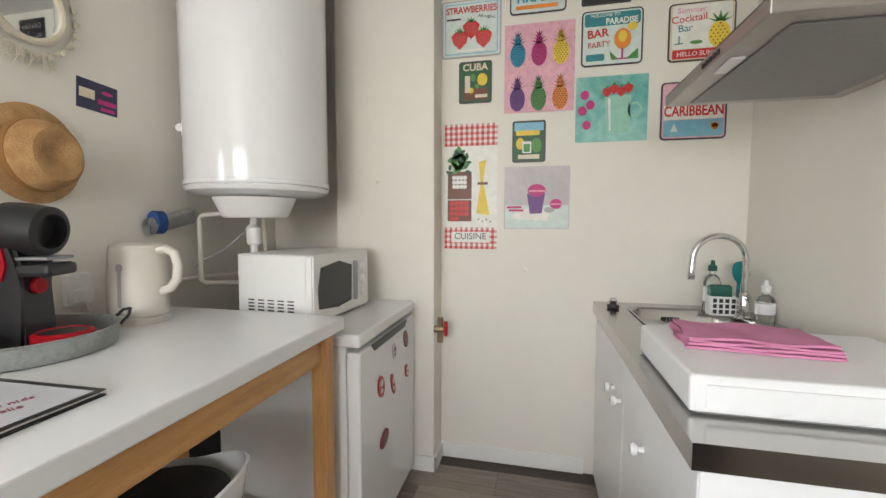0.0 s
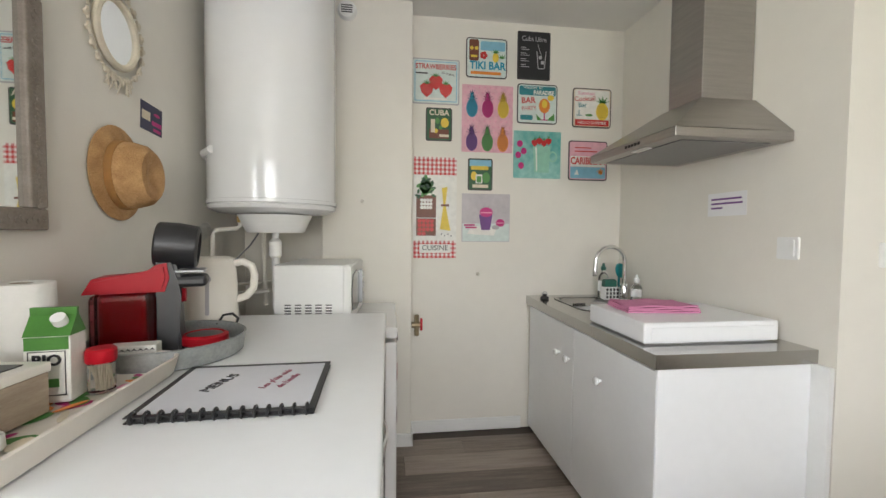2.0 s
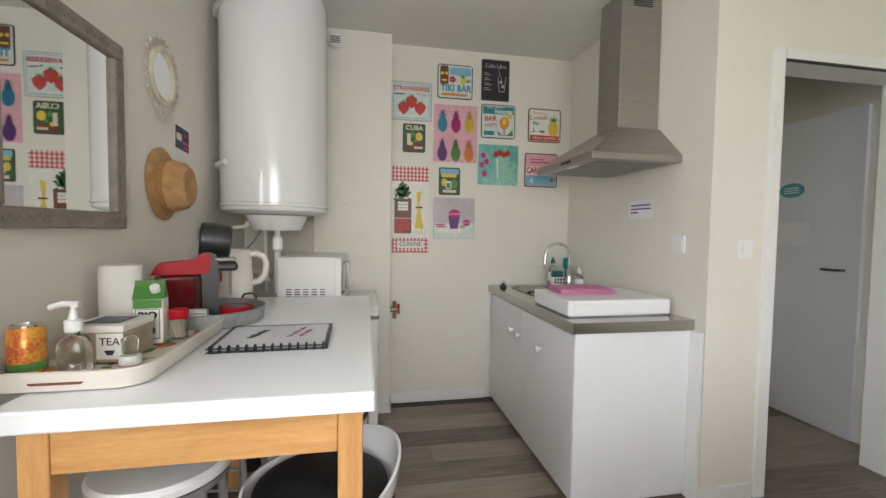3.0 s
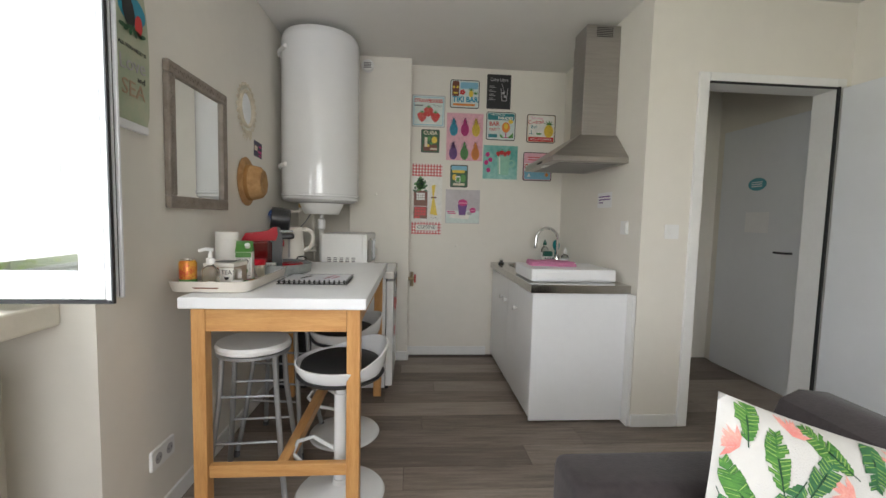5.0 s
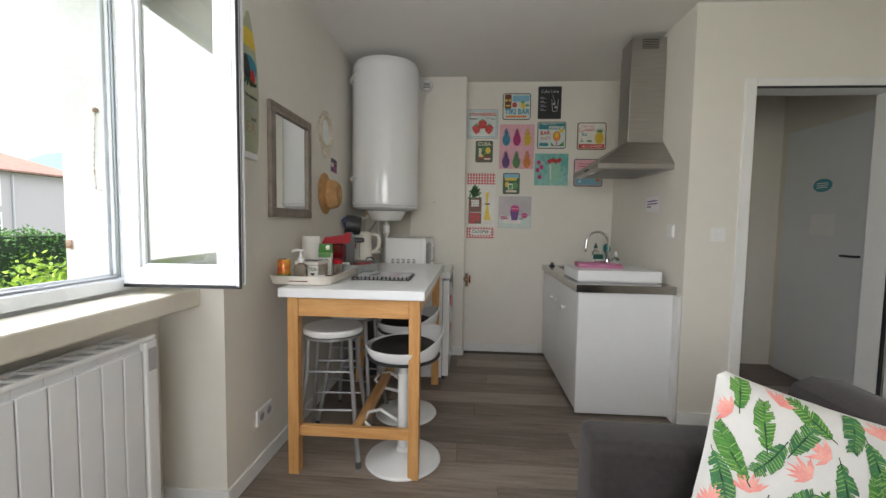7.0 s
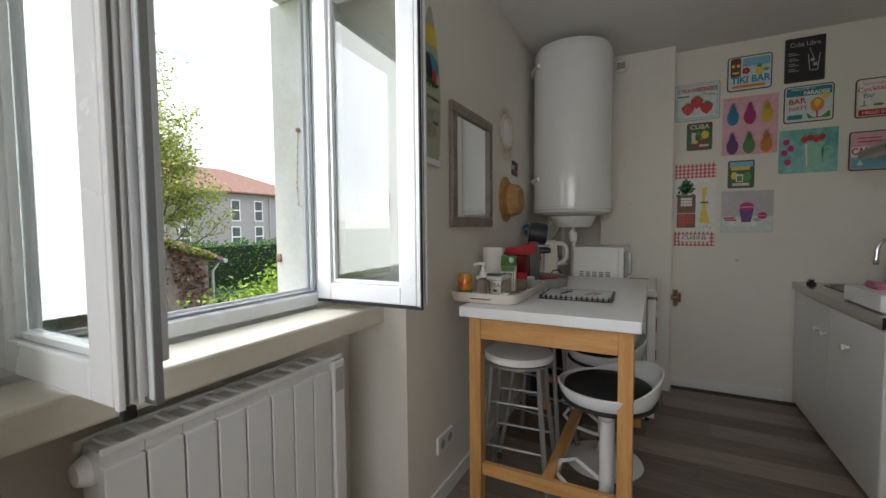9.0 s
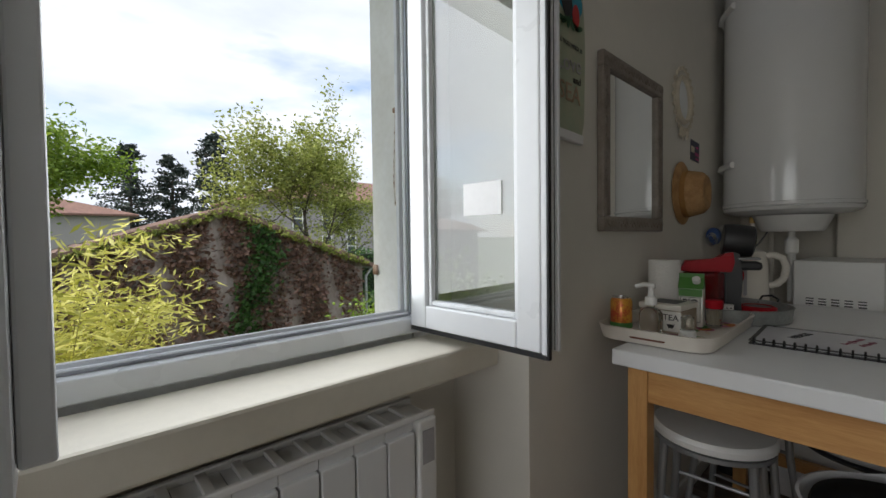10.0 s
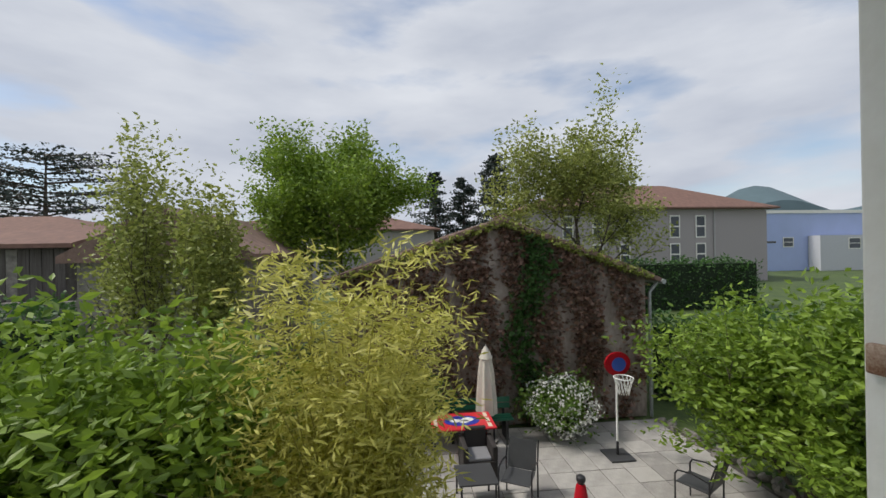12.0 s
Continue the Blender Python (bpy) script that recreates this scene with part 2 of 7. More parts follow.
def rect(x0, y0, x1, y1, r=0.0):
    if not r:
        return [(x0, y0), (x1, y0), (x1, y1), (x0, y1)]
    out = []
    for cx, cy, a in ((x1 - r, y0 + r, -90), (x1 - r, y1 - r, 0), (x0 + r, y1 - r, 90), (x0 + r, y0 + r, 180)):
        out += [(cx + r * math.cos(radians(a + 22.5 * i)), cy + r * math.sin(radians(a + 22.5 * i))) for i in range(5)]
    return out


def mesh_of(name, bm, material, smooth=False):
    bmesh.ops.recalc_face_normals(bm, faces=bm.faces)
    me = bpy.data.meshes.new(name)
    if smooth:
        for f in bm.faces:
            f.smooth = True
        for e in bm.edges:
            if len(e.link_faces) == 2 and e.calc_face_angle(0) > 0.6:
                e.smooth = False
    bm.to_mesh(me)
    bm.free()
    me.materials.append(material)
    return me


def part(name, bm, material, parent, label="", smooth=True, kind=""):
    ob = new(name, mesh_of(name, bm, material, smooth))
    ob.parent = parent
    if label:
        ob["label"] = label
    if kind:
        ob["kind"] = kind
    return ob


def thing(name, m, label, category, group=""):
    """The Empty at a thing's base; its parts are built about it."""
    e = new(name)
    e.empty_display_size = 0.1
    e.matrix_world = m if isinstance(m, Matrix) else pose(*m)
    return tagged(e, label, category, group)


def struct(name, bm, material, label, category, smooth=False):
    return tagged(new(name, mesh_of(name, bm, material, smooth)), label, category, kind="structure")


def letters(name, body, size, material, parent, at, w, align="CENTER", rot=0.0, sx=1.0, label="", thick=0.0006, bold=0.0):
    """Writing in the built-in font, as a mesh, standing w above the parent's face."""
    cu = bpy.data.curves.new("writing", "FONT")
    cu.body, cu.size, cu.align_x, cu.align_y, cu.extrude = body, size, align, "CENTER", thick
    cu.offset = bold
    cu.resolution_u = 3
    tmp = bpy.data.objects.new("writing", cu)
    scene.collection.objects.link(tmp)
    me = bpy.data.meshes.new_from_object(tmp.evaluated_get(bpy.context.evaluated_depsgraph_get()))
    bpy.data.objects.remove(tmp)
    me.materials.clear()
    me.materials.append(material)
    ob = new(name, me)
    ob.parent = parent
    ob.matrix_basis = pose(at[0], at[1], w, 0, 0, rot) @ Matrix.Diagonal((sx, 1, 1, 1))
    if label:
        ob["label"] = label
    return ob


def flat(polys, w, t=0.0006):
    bm = bmesh.new()
    for p in polys:
        prism(bm, p, w - t, w)
    return bm


# ---- the room: walls, floor, ceiling ----
L, BACK, RIGHT, DW = -0.955, 2.55, 1.36, 1.222   # left wall, back wall, kitchen's right wall, door wall
H = 2.54
N0, N1 = -0.875, 0.256                              # window niche
WY0, WY1 = -0.825, 0.165                            # window opening
WZ0, WZ1 = 0.955, 2.16
bm = abox(-1.15, L, N1, BACK + 0.15, 0, H)
struct("wall_west", bm, WALL, "cream painted wall beside the table", "wall")
struct("wall_west_near", abox(-1.15, L, -2.6, N0, 0, H), WALL, "cream painted wall beyond the window niche", "wall")
bm = bmesh.new()
box(bm, -1.49, -1.24, N0 - 0.25, N1 + 0.25, -3.0, WZ0 - 0.045)
box(bm, -1.49, -1.24, N0 - 0.25, N1 + 0.25, WZ1, H)
box(bm, -1.49, -1.24, N0 - 0.25, WY0, WZ0 - 0.045, WZ1)
box(bm, -1.49, -1.24, WY1, N1 + 0.25, WZ0 - 0.045, WZ1)
box(bm, -1.24, -1.15, N1, N1 + 0.25, 0, H)
box(bm, -1.24, -1.15, N0 - 0.25, N0, 0, H)
struct("wall_window", bm, WALL, "cream painted wall round the window niche", "wall")
struct("niche_head", abox(-1.24, L, N0, N1, 2.28, H), WALL, "cream painted head of the window niche", "wall")
struct("wall_north", abox(-1.15, RIGHT + 0.15, BACK, BACK + 0.15, 0, H), WALL, "cream painted kitchen wall hung with tin signs", "wall")
struct("pipe_chase", abox(-0.50, 0.0, 2.40, BACK, 0, H, bev=0.006), WALL, "cream boxed-in pipe chase in the corner", "wall")
struct("wall_kitchen_east", abox(RIGHT, RIGHT + 0.10, DW + 0.12, BACK, 0, H), WALL, "pale painted wall above the sink", "wall")
DX0, DX1, DH = 1.70, 2.51, 2.055
bm = bmesh.new()
box(bm, RIGHT, DX0, DW, DW + 0.12, 0, H)
box(bm, DX0, DX1, DW, DW + 0.12, DH, H)
box(bm, DX1, 2.72, DW, DW + 0.12, 0, H)
struct("wall_door", bm, WALL, "cream painted wall with the doorway to the hall", "wall")
struct("wall_east", abox(2.60, 2.72, -2.6, DW, 0, H), WALL, "cream painted wall behind the open door", "wall")
# unseen opening, added to hold the fill lamp
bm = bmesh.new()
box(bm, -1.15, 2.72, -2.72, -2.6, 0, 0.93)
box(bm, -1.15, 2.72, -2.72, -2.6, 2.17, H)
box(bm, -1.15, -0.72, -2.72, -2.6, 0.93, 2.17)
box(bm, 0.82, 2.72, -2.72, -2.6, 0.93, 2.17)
struct("wall_south", bm, WALL, "plain cream wall with an unseen opening added for daylight", "wall")
struct("ceiling", abox(-1.6, 2.95, -2.72, 2.75, H, H + 0.12), CEIL, "white painted ceiling", "ceiling")
# the small hall beyond the doorway
struct("wall_hall_north", abox(RIGHT + 0.10, 2.90, 2.46, 2.56, 0, H), WALL, "cream wall of the unlit hall", "wall")
struct("wall_hall_east", abox(2.76, 2.90, DW - 0.1, 2.46, 0, H), WALL, "cream wall of the unlit hall", "wall")
hd = thing("door_2", (2.76, 2.36, 0), "closed white hall door with a blue notice", "door")
hd["kind"] = "structure"
part("door_leaf", abox(-0.03, -0.002, -0.80, 0, 0.006, 2.03, bev=0.003), DOORWHITE, hd, smooth=False)
part("door_handle", tube(tube(bmesh.new(), [(-0.031, -0.72, 1.04), (-0.075, -0.72, 1.04)], 0.008, 8), [(-0.072, -0.73, 1.04), (-0.074, -0.62, 1.04)], 0.008, 8), BLACKPL, hd, "black lever handle")
part("notice", turned(prism(bmesh.new(), ell(0, 0, 0.085, 0.05, 20), 0, 0.003), pose(-0.0305, -0.38, 1.56, 90, 0, -90)), mat("blue_notice", (0.10, 0.35, 0.42), 0.6), hd, "oval blue notice", smooth=False)
part("notice_print", turned(flat([rect(-0.05, -0.02 + 0.016 * k, 0.05, -0.013 + 0.016 * k) for k in range(3)], 0.0042), pose(-0.0305, -0.38, 1.56, 90, 0, -90)), PAPER, hd, "white bars of writing", smooth=False)
part("sheet", turned(prism(bmesh.new(), rect(-0.11, -0.08, 0.11, 0.08), 0, 0.0015), pose(-0.0305, -0.40, 1.26, 90, 0, -90)), PAPER, hd, "taped paper sheet", smooth=False)
hs = thing("hall_switch", pose(2.42, 2.459, 1.28, 90, 0, 0), "white double switch on the hall wall", "switch")
part("plate", prism(bmesh.new(), rect(-0.075, -0.04, 0.075, 0.04, 0.008), 0, 0.01, bev=0.002), PLASTIC, hs, smooth=False)
part("keyhole", flat([ell(-0.035, 0, 0.018)], 0.0115), DARKGREY, hs, "dark socket hole", smooth=False)
part("keyhole", flat([ell(0.035, 0, 0.018)], 0.0115), DARKGREY, hs, "dark socket hole", smooth=False)

# skirting boards
for x0, x1, y0, y1 in ((L, L + 0.012, N1, 2.40), (0.0, RIGHT - 0.65, BACK - 0.012, BACK), (0.0, 0.012, 2.388, BACK - 0.012), (-0.12, 0.012, 2.388, 2.40),
                       (RIGHT, DX0 - 0.055, DW - 0.012, DW), (-1.228, L + 0.012, N1 - 0.012, N1), (-1.24, -1.228, N0, N1)):
    struct("baseboard", abox(x0, x1, y0, y1, 0.001, 0.078, bev=0.003), TRIM, "low white painted skirting board", "baseboard")

# door frame, open door leaf, hall door
bm = bmesh.new()
box(bm, DX0 - 0.05, DX0 + 0.012, DW - 0.014, DW + 0.134, 0.002, DH + 0.05, bev=0.004)
box(bm, DX1 - 0.012, DX1 + 0.05, DW - 0.014, DW + 0.134, 0.002, DH + 0.05, bev=0.004)
box(bm, DX0 + 0.013, DX1 - 0.013, DW - 0.014, DW + 0.134, DH - 0.012, DH + 0.05, bev=0.004)
d = thing("door_1", (0, 0, 0), "white door standing open against the wall", "door")
d["kind"] = "structure"
part("door_frame", bm, TRIM, d, "white painted door frame", smooth=False)
# black strips draw the dark line at the hinge gap and head
part("dark_line", box(abox(DX1 - 0.014, DX1 + 0.002, DW - 0.026, DW - 0.0145, 0.01, DH), DX0 + 0.01, DX1, DW - 0.022, DW - 0.0145, DH - 0.014, DH - 0.002), GASKET, d, "black strip along the hinge gap and frame head", smooth=False)
leaf = part("door_leaf", turned(abox(0, 0.04, -0.79, 0, 0.012, DH - 0.01, bev=0.003), pose(DX1 + 0.008, DW - 0.03, 0, 0, 0, 3.5)), DOORWHITE, d, "smooth white door leaf", smooth=False)

# the floor's bed; its planks are laid at the end
FLOOR = struct("floor", abox(-1.24, 2.9, -2.72, 2.7, -0.2, -0.003), JOINT, "grey-brown oak plank floor", "floor")

# ---- the window ----
win = thing("window_1", (0, 0, 0), "white plastic casement window with both sashes open", "window")
win["kind"] = "structure"
FX0, FX1 = -1.325, -1.242
bm = bmesh.new()
box(bm, FX0, FX1, WY0 + 0.001, WY0 + 0.05, WZ0 + 0.001, WZ1 - 0.001, bev=0.004)
box(bm, FX0, FX1, WY1 - 0.05, WY1 - 0.001, WZ0 + 0.001, WZ1 - 0.001, bev=0.004)
box(bm, FX0, FX1, WY0 + 0.051, WY1 - 0.051, WZ0 + 0.001, WZ0 + 0.045, bev=0.004)
box(bm, FX0, FX1, WY0 + 0.051, WY1 - 0.051, WZ1 - 0.05, WZ1 - 0.001, bev=0.004)
for a in (0.0, 0.022):   # stepped rebate
    box(bm, FX0 + 0.004 + a, FX0 + 0.018 + a, WY0 + 0.051, WY1 - 0.051, WZ0 + 0.0455, WZ0 + 0.060 - a * 0.3, bev=0.002)
    box(bm, FX0 + 0.004 + a, FX0 + 0.018 + a, WY1 - 0.066 + a * 0.3, WY1 - 0.0505, WZ0 + 0.06, WZ1 - 0.06, bev=0.002)
part("window_frame", bm, PVC, win, smooth=False)
part("gasket", box(box(bmesh.new(), FX0 + 0.045, FX0 + 0.051, WY1 - 0.058, WY1 - 0.0503, WZ0 + 0.05, WZ1 - 0.06), FX0 + 0.045, FX0 + 0.051, WY0 + 0.06, WY1 - 0.06, WZ0 + 0.0455, WZ0 + 0.052), GREYMETAL, win, "grey rubber gasket", smooth=False)
bm = abox(FX0 + 0.034, FX0 + 0.050, -0.355, -0.335, WZ0 + 0.046, WZ0 + 0.053, bev=0.002)
box(bm, FX0 + 0.034, FX0 + 0.050, -0.305, -0.285, WZ0 + 0.046, WZ0 + 0.053, bev=0.002)
box(bm, FX0 + 0.036, FX0 + 0.046, -0.334, -0.306, WZ0 + 0.046, WZ0 + 0.050)
part("striker", bm, GREYMETAL, win, "small metal striker plate", smooth=False)


def sash(hinge_y, sign, width, angle, rubber):
    """An open sash: hinge on the inner face of the frame. Local x runs along the sash, y is its thickness, outdoor side first."""
    z0, z1 = WZ0 + 0.028, WZ1 - 0.03
    m = pose(-1.236, hinge_y, 0, 0, 0, angle)
    s = sign
    st, th = 0.062, 0.064
    def bx(x0, x1, y0, y1, a, b, bev=0.004):
        return abox(x0, x1, min(s * y0, s * y1), max(s * y0, s * y1), a, b, bev=bev)
    bm = bx(0, st, 0, th, z0, z1)
    joined(bm, bx(width - st, width, 0, th, z0, z1))
    joined(bm, bx(st + 0.0005, width - st - 0.0005, 0, th, z0, z0 + st))
    joined(bm, bx(st + 0.0005, width - st - 0.0005, 0, th, z1 - st, z1))
    o = part("sash", turned(bm, m), PVC, win, "white plastic sash standing open", smooth=False)
    bm = bmesh.new()      # glazing beads
    for x0, x1, a, b in ((st + 0.001, st + 0.013, z0 + st, z1 - st), (width - st - 0.013, width - st - 0.001, z0 + st, z1 - st), (st + 0.014, width - st - 0.014, z0 + st + 0.001, z0 + st + 0.013)):
        joined(bm, bx(x0, x1, 0.012, th - 0.012, a, b, 0.003))
    part("glazing_bead", turned(bm, m), PVC, o, smooth=False)
    g = part("pane", turned(bx(st + 0.0135, width - st - 0.0135, 0.026, 0.038, z0 + st + 0.0135, z1 - st - 0.001, 0), m), GLASS, o, "grey-tinted reflective double-glazed pane", smooth=False)
    g.visible_shadow = False
    bm = bmesh.new()      # rebated edge profile with its grooves
    for i, (y0, y1, e) in enumerate(((0.002, 0.012, 0.013), (0.02, 0.026, 0.008), (0.032, 0.04, 0.008), (0.048, 0.062, 0.014))):
        joined(bm, bx(width + 0.0005, width + e, y0, y1, z0 - 0.004 if i != 1 else z0, z1, 0.002))
    part("edge_profile", turned(bm, m), PVC, o, smooth=False)
    bm = bx(width + 0.0006, width + 0.005, 0.013, 0.019, z0, z1, 0)
    joined(bm, bx(-0.002, width + 0.012, 0.050, 0.062, z0 - 0.012, z0 - 0.0006, 0))
    joined(bm, bx(width + 0.0145, width + 0.0185, 0.050, 0.062, z0 - 0.012, z1, 0))
    part("gasket", turned(bm, m), rubber, o, "rubber gasket round the sash edge", smooth=False)
    return o, m, z0, z1


# right sash: outdoor face turned to the room's window side
right_sash, rm, sz0, sz1 = sash(0.145, -1, 0.425, 1.8, GASKET)
left_sash, lm, _, _ = sash(-0.772, 1, 0.425, 1.0, GREYMETAL)
bm = abox(0.33, 0.385, 0.0645, 0.088, sz0 + 0.01, sz1, bev=0.004)
box(bm, 0.30, 0.365, 0.0885, 0.118, sz0 + 0.03, sz1, bev=0.004)
part("astragal", turned(bm, lm), PVC, left_sash, smooth=False)
bm = bmesh.new()
prism(bm, rect(-0.011, -0.05, 0.011, 0.05, 0.01), 0, 0.006)
for v in (-0.04, 0.04):
    lathe(bm, [(0.007, 0.006), (0.006, 0.009), (0, 0.009)], 0, v, 10)
prism(bm, rect(-0.004, -0.022, 0.004, 0.022, 0.003), 0.006, 0.008)
part("keeper", turned(bm, Matrix.Translation((-0.800, -0.720, 1.68)) @ pose(0, 0, 0, 90, 0, 90)), CHROME, left_sash, "metal lock keeper", smooth=False)
bm = box(bmesh.new(), -0.812, -0.800, -0.757, -0.737, WZ0 + 0.006, WZ0 + 0.026, bev=0.003)
part("stopper", bm, GASKET, left_sash, "small black plastic stop", smooth=False)
# a sheet of paper is taped to the pane's far side
part("paper_sheet", turned(abox(0.186, 0.306, -0.0400, -0.0385, 1.285, 1.365), rm), PAPER, right_sash, "white paper stuck to the pane", smooth=False)
part("window_sill", abox(-1.2395, -1.055, N0 + 0.002, N1 - 0.002, 0.87, 0.945, bev=0.008), SILL, win, "thick cream painted inner sill", smooth=False)

# old wooden jambs and sill outside
bm = bmesh.new()
box(bm, -1.545, -1.327, WY1 - 0.004, WY1 + 0.06, WZ0 - 0.04, WZ1, bev=0.004)
struct("jamb_north", bm, OLDPAINT, "old white painted outer window jamb", "window jamb")
struct("jamb_south", abox(-1.50, -1.327, WY0 - 0.06, WY0 + 0.004, WZ0 - 0.04, WZ1, bev=0.004), OLDPAINT, "old white painted outer window jamb", "window jamb")
struct("outer_sill", abox(-1.52, -1.327, WY0 + 0.005, WY1 - 0.005, WZ0 - 0.044, WZ0 - 0.004, bev=0.006), OLDPAINT, "white painted outer sill with peeling spots", "window sill")
st = thing("shutter_stay", (0, 0, 0), "thin rusty iron stay on the outer jamb", "shutter stay")
part("rod", tube(bmesh.new(), [(-1.372, 0.154, 1.335), (-1.40, 0.154, 1.338), (-1.405, 0.153, 1.42), (-1.398, 0.153, 1.55), (-1.392, 0.153, 1.64)], 0.0022, 8), mat("flaking_painted_iron", (0.30, 0.15, 0.08), 0.8, col2=(0.70, 0.66, 0.60), scale=60, spread=(0.4, 0.5), bump=0.5), st)
part("eyelet", lathe(bmesh.new(), [(0.004, 1.632), (0.009, 1.636), (0.009, 1.646), (0.004, 1.65)], -1.392, 0.153, 10), RUST, st)
hg = thing("pintle_iron", (0, 0, 0), "orange rusty hinge pin on the outer jamb", "hinge")
part("pin", abox(-1.535, -1.512, 0.150, 0.1605, 1.105, 1.14, bev=0.003), RUST, hg)

# ---- kitchen: sink unit, hood, water heater, fridge ----
CX0, CX1, CY0 = 0.752, RIGHT - 0.003, 1.285
u = thing("sink_cabinet", (0, 0, 0), "white laminate sink cabinet with round knobs", "cabinet")
part("body", abox(CX0 + 0.022, CX1 - 0.02, CY0 + 0.02, BACK - 0.003, 0.03, 0.80), LAMINATE, u, smooth=False)
part("side_panel", abox(CX0 + 0.002, CX1 - 0.02, CY0, CY0 + 0.0195, 0.012, 0.80, bev=0.002), LAMINATE, u, smooth=False)
for i, (y0, y1) in enumerate(((CY0 + 0.004, 1.90), (1.904, 2.52))):
    dd = part("door", abox(CX0, CX0 + 0.0215, y0, y1, 0.03, 0.79, bev=0.003), LAMINATE, u, "plain white cabinet door", smooth=False)
    for ky in ((1.645,) if i == 0 else (1.945, 2.06)):
        part("knob", turned(lathe(bmesh.new(), [(0.008, 0), (0.007, 0.012), (0.016, 0.018), (0.017, 0.026), (0.012, 0.032), (0, 0.033)], 0, 0, 20), pose(CX0, ky, 0.632, 0, -90, 0)), ENAMEL, dd, "round white knob")
for x in (CX0 + 0.06, CX1 - 0.1):
    part("foot", lathe(bmesh.new(), [(0.014, 0.0), (0.014, 0.012), (0.008, 0.03)], x, CY0 + 0.05, 12), PLASTIC, u)
struct("end_panel", abox(CX1 - 0.019, CX1, DW + 0.002, BACK - 0.003, 0.0, 0.802, bev=0.002), TRIM, "white filler strip between cabinet and wall", "trim")

w = thing("steel_worktop", (0, 0, 0), "brushed steel worktop with a sunk basin", "worktop")
TZ0, TZ1 = 0.803, 0.852
bx0, bx1, by0, by1 = 0.87, 1.27, 2.02, 2.44
bm = bmesh.new()
box(bm, CX0 - 0.016, bx0, CY0 - 0.012, BACK - 0.002, TZ0, TZ1)
box(bm, bx1, CX1 - 0.008, CY0 - 0.012, BACK - 0.002, TZ0, TZ1)
box(bm, bx0, bx1, CY0 - 0.012, by0, TZ0, TZ1)
box(bm, bx0, bx1, by1, BACK - 0.002, TZ0, TZ1)
part("top", bm, SINKSTEEL, w, smooth=False)
bm = bmesh.new()
rings = []
for r, z, k in ((0.0, TZ1 + 0.003, 0.012), (0.0, TZ1 - 0.004, 0.0), (0.05, TZ1 - 0.02, -0.006), (0.06, TZ1 - 0.13, -0.02), (0.07, TZ1 - 0.15, -0.07)):
    rings.append([bm.verts.new((x, y, z)) for x, y in rect(bx0 - k, by0 - k, bx1 + k, by1 + k, 0.07)])
for a, b in zip(rings, rings[1:]):
    for i in range(len(a)):
        bm.faces.new((a[i], a[(i + 1) % len(a)], b[(i + 1) % len(b)], b[i]))
bm.faces.new(rings[-1])
part("basin", bm, SINKSTEEL, w, "rounded steel basin")
part("overflow", turned(flat([rect(-0.034 + i * 0.013, -0.012, -0.026 + i * 0.013, 0.012, 0.003) for i in range(5)], 0.002), pose(1.04, by1 - 0.022, TZ1 - 0.042, 90, 0, 0)), BLACKPL, w, "dark overflow slots", smooth=False)
pl = thing("sink_plug", (0.80, 2.40, TZ1), "black rubber sink plug lying on the steel", "plug")
part("stopper", lathe(bmesh.new(), [(0.022, 0), (0.026, 0.006), (0.024, 0.014), (0.012, 0.018), (0.013, 0.03), (0, 0.033)], 0, 0, 18), GASKET, pl)
part("ring", tube(bmesh.new(), [(0.014 * math.cos(a * 0.52), 0, 0.03 + 0.014 * math.sin(a * 0.52)) for a in range(12)], 0.0022, 6, True), GREYMETAL, pl)

f = thing("kitchen_tap", (1.262, 2.32, TZ1), "tall chrome swan-neck tap", "tap")
part("base", lathe(bmesh.new(), [(0.027, 0), (0.027, 0.006), (0.022, 0.012), (0.022, 0.085), (0.018, 0.095), (0.012, 0.10)], 0, 0, 20), CHROME, f)
part("spout", tube(bmesh.new(), [(0, 0, 0.09), (0, 0, 0.2)] + [(-0.095 + 0.095 * math.cos(radians(a)), -0.01 * a / 180, 0.225 + 0.095 * math.sin(radians(a))) for a in range(0, 181, 12)] + [(-0.194, -0.012, 0.17)], 0.0115, 12), CHROME, f)
part("aerator", lathe(bmesh.new(), [(0.013, 0.148), (0.0145, 0.152), (0.0145, 0.172), (0.0115, 0.176)], -0.194, -0.012, 16), CHROME, f)
part("lever", tube(bmesh.new(), [(0.0, -0.015, 0.075), (-0.01, -0.05, 0.092), (-0.03, -0.075, 0.105)], [0.008, 0.006, 0.005], 8), CHROME, f)

GREENPL = paint("dark_green_plastic", (0.01, 0.10, 0.07))
TEAL = paint("teal_plastic", (0.0, 0.22, 0.24))
CLEARPL = glass_mat("clear_plastic", (0.92, 0.95, 0.93), 0.08)
INK = paint("black_ink", (0.02, 0.02, 0.022))
cad = thing("sponge_caddy", (1.205, 2.375, TZ1), "white caddy printed with black squares", "caddy")
bm = prism(bmesh.new(), rect(-0.05, -0.028, 0.05, 0.028, 0.012), 0.0, 0.075)
part("cup", bm, PLASTIC, cad, smooth=False)
part("print", turned(flat([rect(-0.04 + 0.022 * i, 0.008 + 0.022 * j, -0.026 + 0.022 * i, 0.024 + 0.022 * j, 0.002) for i in range(4) for j in range(3)], 0.0008), pose(0, -0.0282, 0, 90, 0, 0)), INK, cad, "black printed squares", smooth=False)
